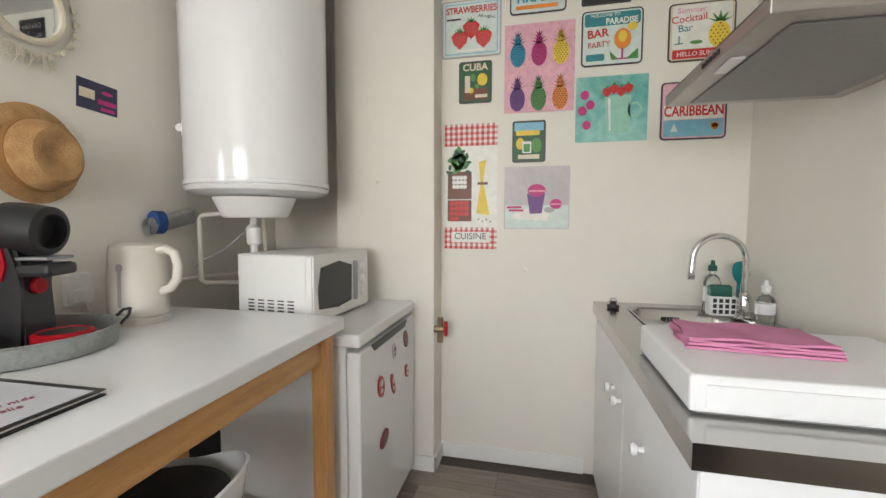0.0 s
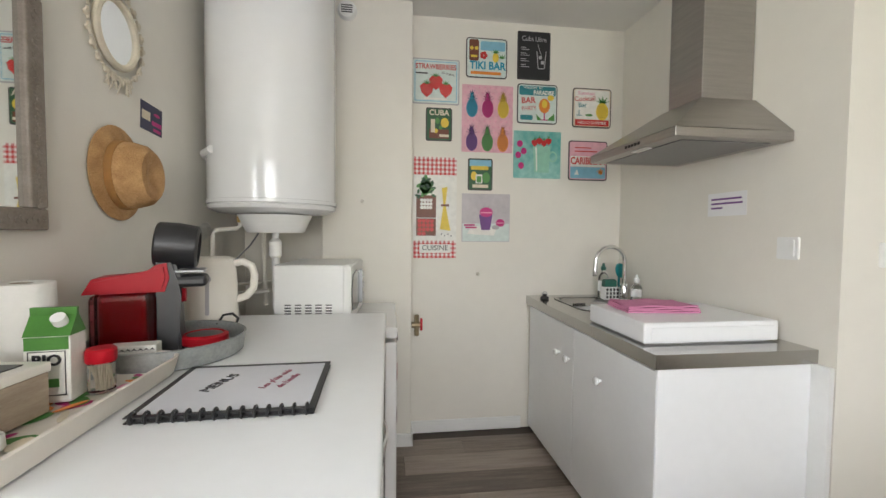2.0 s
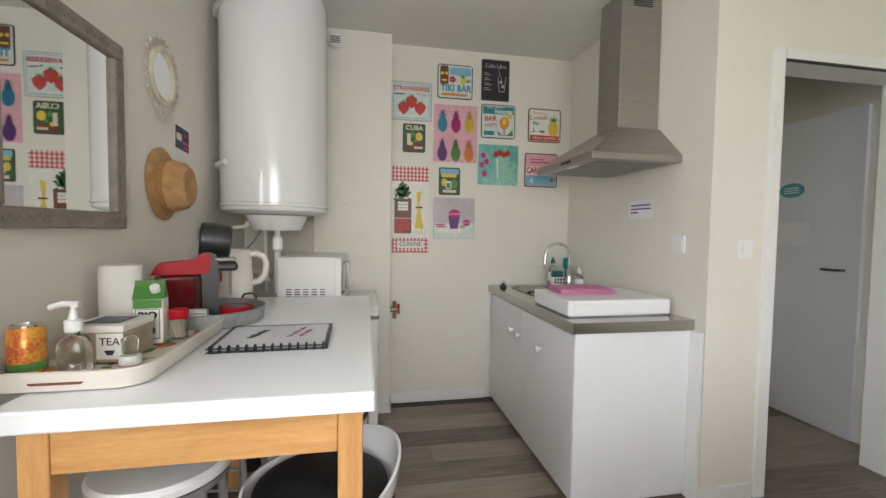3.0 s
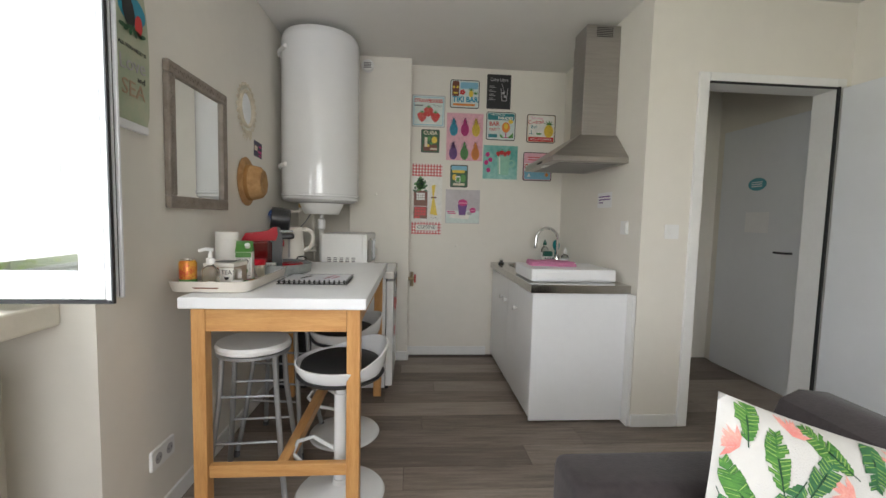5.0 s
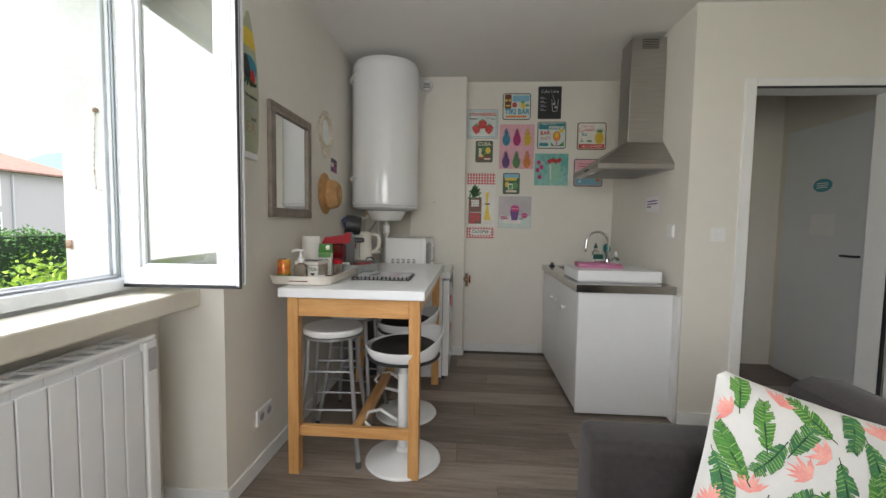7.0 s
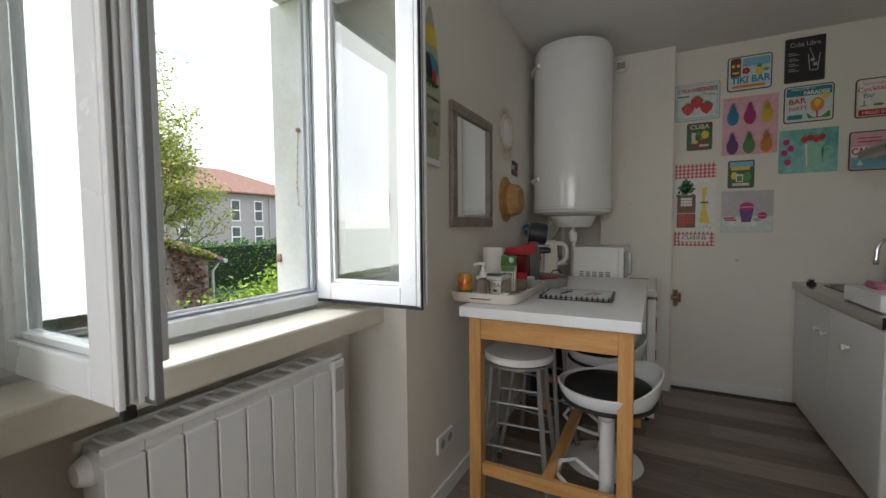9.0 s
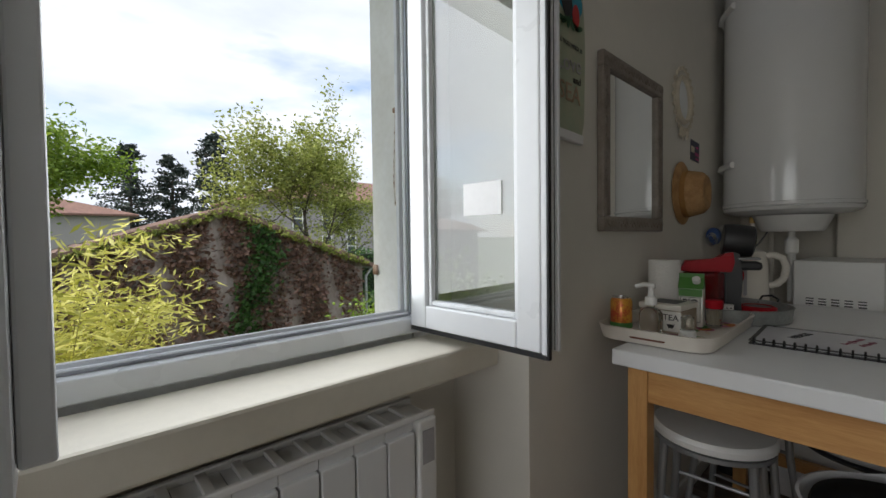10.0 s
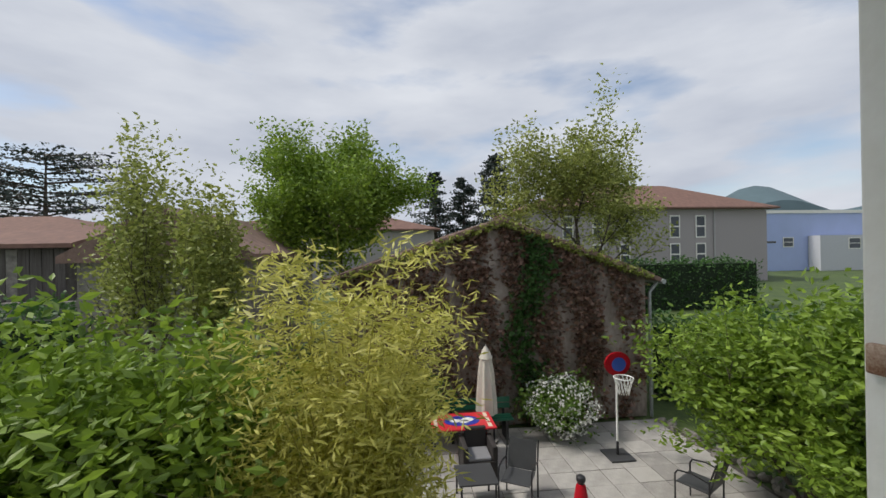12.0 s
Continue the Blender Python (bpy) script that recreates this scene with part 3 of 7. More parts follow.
part("sponge", prism(bmesh.new(), [(-0.045, -0.02), (0.03, -0.02), (0.04, 0.018), (-0.045, 0.018)], 0.076, 0.12, bev=0.006), GREENPL, cad, "dark green scouring sponge", smooth=False)
br = thing("dish_brush", (1.275, 2.40, TZ1 + 0.11), "teal dish brush standing in the corner", "brush")
part("head", turned(prism(bmesh.new(), ell(0, 0, 0.032, 0.045, 16), 0, 0.02, bev=0.004), pose(0.0, 0, 0.06, 80, 0, 20)), TEAL, br)
part("stick", tube(bmesh.new(), [(0, 0.0, -0.105), (0, 0, 0.03)], 0.007, 8), TEAL, br)


def bottle(name, at, r, h, body, cap, label, pump=False, band=None):
    t = thing(name, (*at, 0), label, "bottle")
    part("body", lathe(bmesh.new(), [(r * 0.9, 0), (r, 0.006), (r, h * 0.72), (r * 0.8, h * 0.84), (r * 0.36, h * 0.92), (r * 0.36, h)], 0, 0, 24, 1, 0.7), body, t)
    part("cap", lathe(bmesh.new(), [(r * 0.5, h + 0.0005), (r * 0.5, h + 0.022), (r * 0.28, h + 0.026), (r * 0.2, h + 0.045), (0, h + 0.046)], 0, 0, 18), cap, t)
    if pump:
        part("pump", tube(tube(bmesh.new(), [(0, 0, h + 0.02), (0, 0, h + 0.055)], 0.005, 8), [(0.012, 0, h + 0.058), (-0.02, 0, h + 0.060), (-0.045, 0, h + 0.052)], 0.007, 8), cap, t, "white pump head")
    if band:
        part("wrapper", lathe(bmesh.new(), [(r * 1.012, h * 0.25), (r * 1.02, h * 0.26), (r * 1.02, h * 0.6), (r * 1.012, h * 0.61)], 0, 0, 24, 1, 0.71), band, t, "printed wrapper")
    return t


bottle("detergent_bottle", (1.19, 2.43, TZ1), 0.032, 0.17, CLEARPL, GREENPL, "clear washing-up bottle with a green cap", band=PAPER)
bottle("soap_bottle", (1.318, 2.285, TZ1), 0.033, 0.11, CLEARPL, PLASTIC, "clear soap bottle with a white cap", band=PAPER)

hc = thing("hob_cover", (0, 0, 0), "white box cover lying over the hob", "hob cover")
part("shell", abox(0.767, 1.31, 1.385, 1.782, TZ1 + 0.005, 0.932, bev=0.007), LAMINATE, hc, smooth=False)
part("front_lip", abox(0.795, 1.295, 1.379, 1.3845, TZ1 + 0.018, 0.915, bev=0.002), LAMINATE, hc, smooth=False)
part("base", abox(0.785, 1.29, 1.405, 1.76, TZ1 + 0.0005, TZ1 + 0.0045), LAMINATE, hc, "white recessed base", smooth=False)
PINKC = mat("pink_cotton", (0.58, 0.20, 0.36), 0.9, col2=(0.66, 0.27, 0.43), scale=30, bump=0.5, bscale=400)
tw = thing("folded_cloth", (0.972, 1.64, 0.932), "folded pink cotton tea towel", "cloth")
for i in range(4):
    bm = bmesh.new()
    g = 14
    gx, gy = 0.30 - 0.006 * i, 0.19 - 0.006 * i
    vs = [[[bm.verts.new(((a / g - 0.5) * gx + 0.004 * math.sin(9 * b / g + i), (b / g - 0.5) * gy + 0.003 * math.sin(7 * a / g + i), 0.001 + 0.0062 * i + k * 0.0055 + 0.002 * i * math.sin(5 * a / g + 2 * b / g + i) ** 2)) for b in range(g + 1)] for a in range(g + 1)] for k in (0, 1)]
    for a in range(g):
        for b in range(g):
            bm.faces.new((vs[1][a][b], vs[1][a + 1][b], vs[1][a + 1][b + 1], vs[1][a][b + 1]))
            bm.faces.new((vs[0][a][b], vs[0][a][b + 1], vs[0][a + 1][b + 1], vs[0][a + 1][b]))
        for k0, k1 in ((a, a + 1),):
            bm.faces.new((vs[0][k0][0], vs[0][k1][0], vs[1][k1][0], vs[1][k0][0]))
            bm.faces.new((vs[0][k1][g], vs[0][k0][g], vs[1][k0][g], vs[1][k1][g]))
            bm.faces.new((vs[0][0][k1], vs[0][0][k0], vs[1][0][k0], vs[1][0][k1]))
            bm.faces.new((vs[0][g][k0], vs[0][g][k1], vs[1][g][k1], vs[1][g][k0]))
    part("fold", turned(bm, pose(0, 0, 0, 0, 0, -6)), PINKC, tw)

# extractor hood
h = thing("extractor_hood", (0, 0, 0), "brushed steel chimney extractor hood", "extractor hood")
HY0, HY1, HX0, HX1 = 1.40, 2.02, 0.875, RIGHT - 0.002
HZ = 1.60
bm = bmesh.new()
lo = [bm.verts.new(v) for v in ((HX0, HY0, HZ + 0.035), (HX1, HY0, HZ + 0.035), (HX1, HY1, HZ + 0.035), (HX0, HY1, HZ + 0.035))]
ym = 1.66
hi = [bm.verts.new(v) for v in ((1.11, ym - 0.09, 1.80), (HX1, ym - 0.09, 1.80), (HX1, ym + 0.14, 1.80), (1.11, ym + 0.14, 1.80))]
bm.faces.new(lo[::-1])
bm.faces.new(hi)
for i in range(4):
    bm.faces.new((lo[i], lo[(i + 1) % 4], hi[(i + 1) % 4], hi[i]))
part("canopy", bm, STEEL, h, smooth=False)
part("rim", abox(HX0, HX1, HY0, HY1, HZ, HZ + 0.0345, bev=0.003), STEEL, h, smooth=False)
part("filter", abox(HX0 + 0.06, HX1 - 0.05, HY0 + 0.05, HY1 - 0.05, HZ - 0.004, HZ - 0.0005), mat("grease_filter", (0.30, 0.30, 0.30), 0.5, metal=0.8, scale=60), h, "grey mesh filter", smooth=False)
part("lamp_cover", abox(HX0 + 0.02, HX0 + 0.05, 1.60, 1.70, HZ - 0.006, HZ - 0.0006, bev=0.002), PLASTIC, h, "small lamp lens", smooth=False)
part("switches", turned(flat([rect(-0.05 + i * 0.022, -0.006, -0.036 + i * 0.022, 0.006, 0.003) for i in range(5)], 0.003, 0.003), pose(HX0, 1.66, HZ + 0.018, 90, 0, -90)), GASKET, h, "row of push buttons", smooth=False)
part("chimney", abox(1.125, HX1, ym - 0.075, ym + 0.125, 1.801, 2.42, bev=0.003), STEEL, h, smooth=False)
part("chimney_sleeve", abox(1.129, HX1, ym - 0.071, ym + 0.121, 2.4205, 2.505, bev=0.002), STEEL, h, smooth=False)
part("vent_slots", turned(flat([rect(-0.055, -0.03 + i * 0.011, 0.055, -0.025 + i * 0.011) for i in range(6)], 0.0015), pose(1.25, ym - 0.0712, 2.462, 90, 0, 0)), GASKET, h, "dark vent slots", smooth=False)

# water heater
wx, wy, wr = -0.653, 2.03, 0.2715
wh = thing("water_heater", (wx, wy, 0), "tall white enamel electric water heater", "water heater")
part("tank", lathe(bmesh.new(), [(0.0, 2.525), (0.10, 2.522), (0.20, 2.508), (0.255, 2.487), (wr - 0.002, 2.455), (wr, 2.43), (wr, 1.385), (wr, 1.38)], 0, 0, 64), ENAMEL, wh)
part("bottom_ring", lathe(bmesh.new(), [(wr + 0.004, 1.379), (wr + 0.006, 1.372), (wr + 0.004, 1.364), (wr - 0.004, 1.362), (wr + 0.002, 1.356), (wr - 0.004, 1.342), (wr - 0.04, 1.326), (0.15, 1.318), (0.0, 1.318)], 0, 0, 64), ENAMEL, wh)
part("terminal_cover", lathe(bmesh.new(), [(0.155, 1.3175), (0.152, 1.31), (0.125, 1.25), (0.115, 1.24), (0, 1.24)], 0.02, -0.06, 40), PLASTIC, wh, "rounded white plastic cover")
for z in (2.36, 1.575):
    bm = abox(-0.285, -0.24, -0.05, 0.05, z - 0.02, z + 0.02, bev=0.006)
    tube(bm, [(-0.282, -0.03, z), (-0.26, -0.10, z), (-0.19, -0.20, z + 0.002)], 0.016, 10)
    part("bracket", bm, PLASTIC, wh, "white wall bracket", smooth=False)
pp = thing("water_pipes", (0.0, -0.07, 0), "white painted water pipes under the heater", "pipe")
part("inlet_pipe", tube(bmesh.new(), [(-0.79, 2.06, 1.32), (-0.79, 2.06, 1.27), (-0.80, 2.055, 1.258), (-0.88, 2.03, 1.25), (-0.895, 2.03, 1.235), (-0.895, 2.03, 0.98), (-0.88, 2.04, 0.965), (-0.70, 2.16, 0.96)], 0.010, 10), CREAMPL, pp)
part("low_pipe", tube(bmesh.new(), [(-0.935, 1.80, 0.985), (-0.935, 2.10, 0.985), (-0.72, 2.44, 0.985)], 0.010, 10), CREAMPL, pp)
part("drain_hose", tube(bmesh.new(), [(-0.74, 2.20, 1.26), (-0.78, 2.16, 1.18), (-0.84, 2.10, 1.10), (-0.90, 2.05, 1.06), (-0.92, 2.02, 1.03)], 0.004, 8), GREYMETAL, pp, "thin grey hose")
part("outlet_pipe", tube(bmesh.new(), [(-0.74, 2.22, 1.32), (-0.74, 2.24, 1.1), (-0.74, 2.26, 0.88)], 0.010, 10), CREAMPL, pp)
part("valve_nut", lathe(bmesh.new(), [(0.014, 1.285), (0.016, 1.29), (0.016, 1.31), (0.012, 1.318)], -0.79, 2.06, 6), mat("brass", (0.55, 0.38, 0.14), 0.3, metal=1), pp, "brass nut")
part("safety_group", tube(lathe(bmesh.new(), [(0.02, 1.13), (0.027, 1.14), (0.027, 1.2), (0.014, 1.215), (0.014, 1.245)], -0.63, 2.02, 16), [(-0.63, 2.02, 1.14), (-0.63, 2.03, 0.9)], 0.016, 10), PLASTIC, pp, "white drain siphon")
BLUE = paint("blue_tape", (0.02, 0.07, 0.25))
du = thing("paper_roll", (-0.915, 1.74, 1.205), "rolled grey-white papers with a blue band behind the pipe", "paper roll")
du.scale = (0.72, 0.85, 0.72)
spiral = [((0.020 + 0.0022 * k * 0.5) * math.cos(k * 0.55), (0.020 + 0.0022 * k * 0.5) * math.sin(k * 0.55)) for k in range(24)]
bm = bmesh.new()
rows_ = [[bm.verts.new((x * 0.8 + 0.004 * math.sin(v * 9), v, y * 1.15 + 0.28 * v)) for x, y in spiral] for v in (0.0, 0.06, 0.14, 0.24)]
for a, b in zip(rows_, rows_[1:]):
    for k in range(len(a) - 1):
        bm.faces.new((a[k], a[k + 1], b[k + 1], b[k]))
bmesh.ops.solidify(bm, geom=bm.faces[:], thickness=0.0015)
part("sheet", bm, mat("grey_white_paper", (0.58, 0.57, 0.54), 0.7, var=0.2, scale=25), du)
part("band", turned(lathe(bmesh.new(), [(0.049, 0.0), (0.051, 0.002), (0.051, 0.046), (0.049, 0.048)], 0, 0, 24, 0.82, 1.18), pose(0.002, 0.075, 0.022, 90, 0, 0)), BLUE, du, "blue band")
so_ = thing("kettle_socket", pose(L + 0.0005, 1.52, 1.02, 90, 0, 90), "white surface socket on the wall by the kettle", "socket")
part("plate", prism(bmesh.new(), rect(-0.038, -0.06, 0.038, 0.04, 0.006), 0, 0.022, bev=0.003), PLASTIC, so_, smooth=False)
part("plug", prism(bmesh.new(), rect(-0.022, -0.05, 0.022, -0.008, 0.006), 0.0222, 0.05, bev=0.004), PLASTIC, so_, "white plug", smooth=False)
part("cable", tube(bmesh.new(), [(0.0, -0.05, 0.04), (0.01, -0.09, 0.045), (0.03, -0.098, 0.08)], 0.003, 6), PLASTIC, so_, "thin white cable")
vt = thing("wall_vent", (-0.36, 2.40, 2.455), "small white round air vent", "vent")
part("cover", turned(lathe(bmesh.new(), [(0.052, 0), (0.052, 0.012), (0.044, 0.03), (0, 0.032)], 0, 0, 28), pose(0, 0, 0, 90, 0, 0)), PLASTIC, vt)
part("slots", turned(flat([rect(-0.03, -0.022 + i * 0.012, 0.03, -0.016 + i * 0.012) for i in range(4)], 0.034, 0.002), pose(0, 0, 0, 90, 0, 0)), DARKGREY, vt, "dark slots", smooth=False)
sv = thing("stop_valve", (0.03, 2.40, 0.70), "wall stop valve with a red lever", "valve")
BRASS = mat("old_brass", (0.30, 0.24, 0.15), 0.4, metal=0.9, var=0.2)
part("pipe_body", tube(tube(bmesh.new(), [(0, 0.0, -0.05), (0, 0, 0.07)], 0.014, 10), [(-0.03, 0, 0.012), (0.02, 0, 0.012)], 0.017, 10), BRASS, sv)
part("lever", abox(0.02, 0.034, -0.01, 0.01, -0.02, 0.05, bev=0.003), REDPL, sv, "red lever", smooth=False)
for x, z, y in ((0.42, 0.99, BACK), (-0.28, 1.42, 2.40)):
    wk = thing("wall_hook", (x, y, z), "tiny cream hook on the wall", "hook")
    part("hook_body", turned(lathe(bmesh.new(), [(0.011, 0), (0.010, 0.006), (0.004, 0.012), (0, 0.013)], 0, 0, 12), pose(0, 0, 0, 90, 0, 0)), CREAMPL, wk)

# fridge
fr = thing("fridge", (0, 0, 0), "small white fridge with magnets on its door", "fridge")
part("body", abox(-0.66, -0.15, 1.77, 2.385, 0.02, 0.80, bev=0.004), ENAMEL, fr, smooth=False)
part("top", abox(-0.665, -0.095, 1.76, 2.39, 0.802, 0.848, bev=0.008), ENAMEL, fr, smooth=False)
dr = part("door", abox(-0.147, -0.097, 1.765, 2.385, 0.035, 0.785, bev=0.008), ENAMEL, fr, "white fridge door", smooth=False)
part("handle", turned(prism(bmesh.new(), [(-0.2, 0), (0.2, 0), (0.17, -0.028), (-0.17, -0.028)], 0, 0.006, bev=0.002), pose(-0.0965, 2.06, 0.786, 90, 0, 90)), DARKGREY, dr, "recessed grey handle", smooth=False)
for x, y in ((-0.14, 1.82), (-0.14, 2.35), (-0.62, 1.82)):
    part("foot", lathe(bmesh.new(), [(0.015, 0), (0.015, 0.02)], x, y, 12), BLACKPL, fr)
MAG = [paint("magnet_red", (0.42, 0.05, 0.04)), paint("magnet_brown", (0.16, 0.10, 0.05)), paint("magnet_grey", (0.5, 0.52, 0.55)), paint("magnet_dark_red", (0.22, 0.02, 0.03))]
for y, z, rx, ry, k, lb in ((1.95, 0.60, 0.03, 0.045, 0, "red cup-cake fridge magnet"), (2.10, 0.69, 0.022, 0.034, 2, "small grey fridge magnet"), (2.25, 0.70, 0.026, 0.042, 1, "round brown fridge magnet"),
                         (2.08, 0.56, 0.018, 0.05, 0, "striped red fridge magnet"), (2.26, 0.55, 0.02, 0.032, 0, "small red fridge magnet"), (1.98, 0.38, 0.045, 0.03, 3, "dark red fridge magnet")):
    mg = thing("fridge_magnet", pose(-0.0965, y, z, 90, 0, 90), lb, "magnet", "fridge magnets")
    part("plate", prism(bmesh.new(), ell(0, 0, rx, ry, 14, 20), 0, 0.005, bev=0.001), MAG[k], mg, smooth=False)
    part("print", flat([ell(0, ry * 0.3, rx * 0.5, ry * 0.3, 10), ell(0, -ry * 0.35, rx * 0.4, ry * 0.2, 10)], 0.0062), MAG[(k + 2) % 4], mg, smooth=False)

# black lidded box added to fill the gap between the wall and the fridge
bn_ = thing("waste_bin", (-0.80, 1.97, 0), "tall black plastic box beside the fridge", "bin")
part("body", turned(prism(bmesh.new(), rect(-0.105, -0.15, 0.105, 0.15, 0.03), 0.0, 0.60, bev=0.01), pose(0, 0, 0)), BLACKPL, bn_, smooth=False)
part("lid", prism(bmesh.new(), rect(-0.112, -0.158, 0.112, 0.158, 0.034), 0.602, 0.655, bev=0.02), BLACKPL, bn_, "black lid", smooth=False)

# microwave, its window towards the passage
mw = thing("microwave_oven", (-0.492, 2.035, 0.848, 0, 0, -3), "white microwave oven on top of the fridge", "microwave")
part("case", abox(-0.105, 0.185, -0.215, 0.215, 0.012, 0.258, bev=0.006), PLASTIC, mw, smooth=False)
fc = part("front", turned(prism(bmesh.new(), rect(-0.215, 0.012, 0.215, 0.258, 0.012), 0.0, 0.028, bev=0.006), pose(0.1855, 0, 0, 90, 0, 90)), PLASTIC, mw, "white bowed front", smooth=False)
DWIN = mat("dark_oven_window", (0.02, 0.022, 0.024), 0.12, var=0.1)
part("oven_window", turned(prism(bmesh.new(), [(-0.18, 0.06), (-0.05, 0.045), (0.055, 0.055), (0.06, 0.20), (-0.04, 0.225), (-0.165, 0.21), (-0.185, 0.13)], 0.0285, 0.031), pose(0.1855, 0, 0, 90, 0, 90)), DWIN, fc, "dark oven window", smooth=False)
part("handle", turned(prism(bmesh.new(), rect(0.075, 0.05, 0.093, 0.215, 0.006), 0.0285, 0.042, bev=0.003), pose(0.1855, 0, 0, 90, 0, 90)), GREYMETAL, fc, smooth=False)
for i, z in enumerate((0.075, 0.13, 0.185)):
    part("dial", turned(lathe(bmesh.new(), [(0.02, 0.0285), (0.018, 0.042), (0, 0.043)], 0.155, z, 18), pose(0.1855, 0, 0, 90, 0, 90)), PLASTIC, fc, "round white dial")
part("vent_slots", turned(flat([rect(-0.06 + i * 0.042, 0.05 + j * 0.0125, -0.033 + i * 0.042, 0.0565 + j * 0.012, 0.002) for i in range(5) for j in range(4)], 0.0008), pose(0.0, -0.2152, 0, 90, 0, 0)), DARKGREY, mw, "rows of vent slots", smooth=False)
for x in (-0.07, 0.15):
    for y in (-0.18, 0.18):
        part("foot", lathe(bmesh.new(), [(0.014, 0), (0.014, 0.012)], x, y, 10), BLACKPL, mw)

# ---- the high table and stools ----
t = thing("high_table", (0, 0, 0), "high table with a white top and pine legs", "table")
TX0, TX1, TY0, TY1, TT = -0.838, -0.143, 0.483, 1.752, 0.914
part("tabletop", abox(TX0, TX1, TY0, TY1, TT - 0.044, TT, bev=0.005), LAMINATE, t, "thick white tabletop", smooth=False)
LW = 0.052
for x in (-0.802, TX1 - LW - 0.025):
    for y in (0.505, TY1 - LW - 0.03):
        part("leg", abox(x, x + LW, y, y + LW, 0.001, TT - 0.0445, bev=0.003), PINE, t, smooth=False)
for y in (0.508, TY1 - LW - 0.027):
    part("apron", abox(-0.749, TX1 - LW - 0.026, y, y + 0.03, TT - 0.135, TT - 0.045, bev=0.002), PINEH, t, smooth=False)
    part("stretcher", abox(-0.749, TX1 - LW - 0.026, y + 0.008, y + 0.038, 0.19, 0.24, bev=0.003), PINEH, t, smooth=False)
PINEY = mat("varnished_pine_long", (0.50, 0.24, 0.075), 0.38, col2=(0.66, 0.37, 0.14), scale=5, stretch=(9, 0.8, 9), bump=0.1, bscale=70)
for x in (-0.795, TX1 - LW - 0.018):
    part("apron", abox(x, x + 0.03, 0.558, TY1 - LW - 0.031, TT - 0.135, TT - 0.045, bev=0.002), PINEY, t, smooth=False)
part("long_stretcher", abox(-0.50, -0.455, 0.547, TY1 - LW - 0.02, 0.192, 0.238, bev=0.003), PINEY, t, smooth=False)


def folding_stool(m):
    s = thing("tube_stool", m, "grey tubular stool with a round white seat", "stool", "tube stools under the table")
    part("seat", lathe(bmesh.new(), [(0.0, 0.645), (0.14, 0.645), (0.153, 0.652), (0.155, 0.668), (0.148, 0.68), (0.0, 0.684)], 0, 0, 36), PLASTIC, s, "round white seat")
    part("rim", lathe(bmesh.new(), [(0.145, 0.63), (0.15, 0.632), (0.15, 0.6445), (0.145, 0.6445)], 0, 0, 32), GREYMETAL, s)
    for sx in (-1, 1):
        for sy in (-1, 1):
            part("leg", tube(bmesh.new(), [(sx * 0.105, sy * 0.08, 0.632), (sx * 0.115, sy * 0.085, 0.45), (sx * 0.14, sy * 0.12, 0.2), (sx * 0.165, sy * 0.16, 0.012)], 0.0115, 10), GREYMETAL, s)
            part("foot", lathe(bmesh.new(), [(0.015, 0.0), (0.015, 0.022), (0.012, 0.03)], sx * 0.165, sy * 0.161, 12), DARKGREY, s, "grey rubber foot")
    for z, k in ((0.46, 0.085), (0.27, 0.108)):
        for q in (-1, 1):
            part("rung", tube(bmesh.new(), [(-0.118 - (0.46 - z) * 0.08, q * k, z), (0.118 + (0.46 - z) * 0.08, q * k, z)], 0.006, 8), GREYMETAL, s)
    return s


s1 = folding_stool(pose(-0.655, 0.735, 0, 0, 0, 4))
copy_thing(s1, pose(-0.66, 1.13, 0, 0, 0, -6))


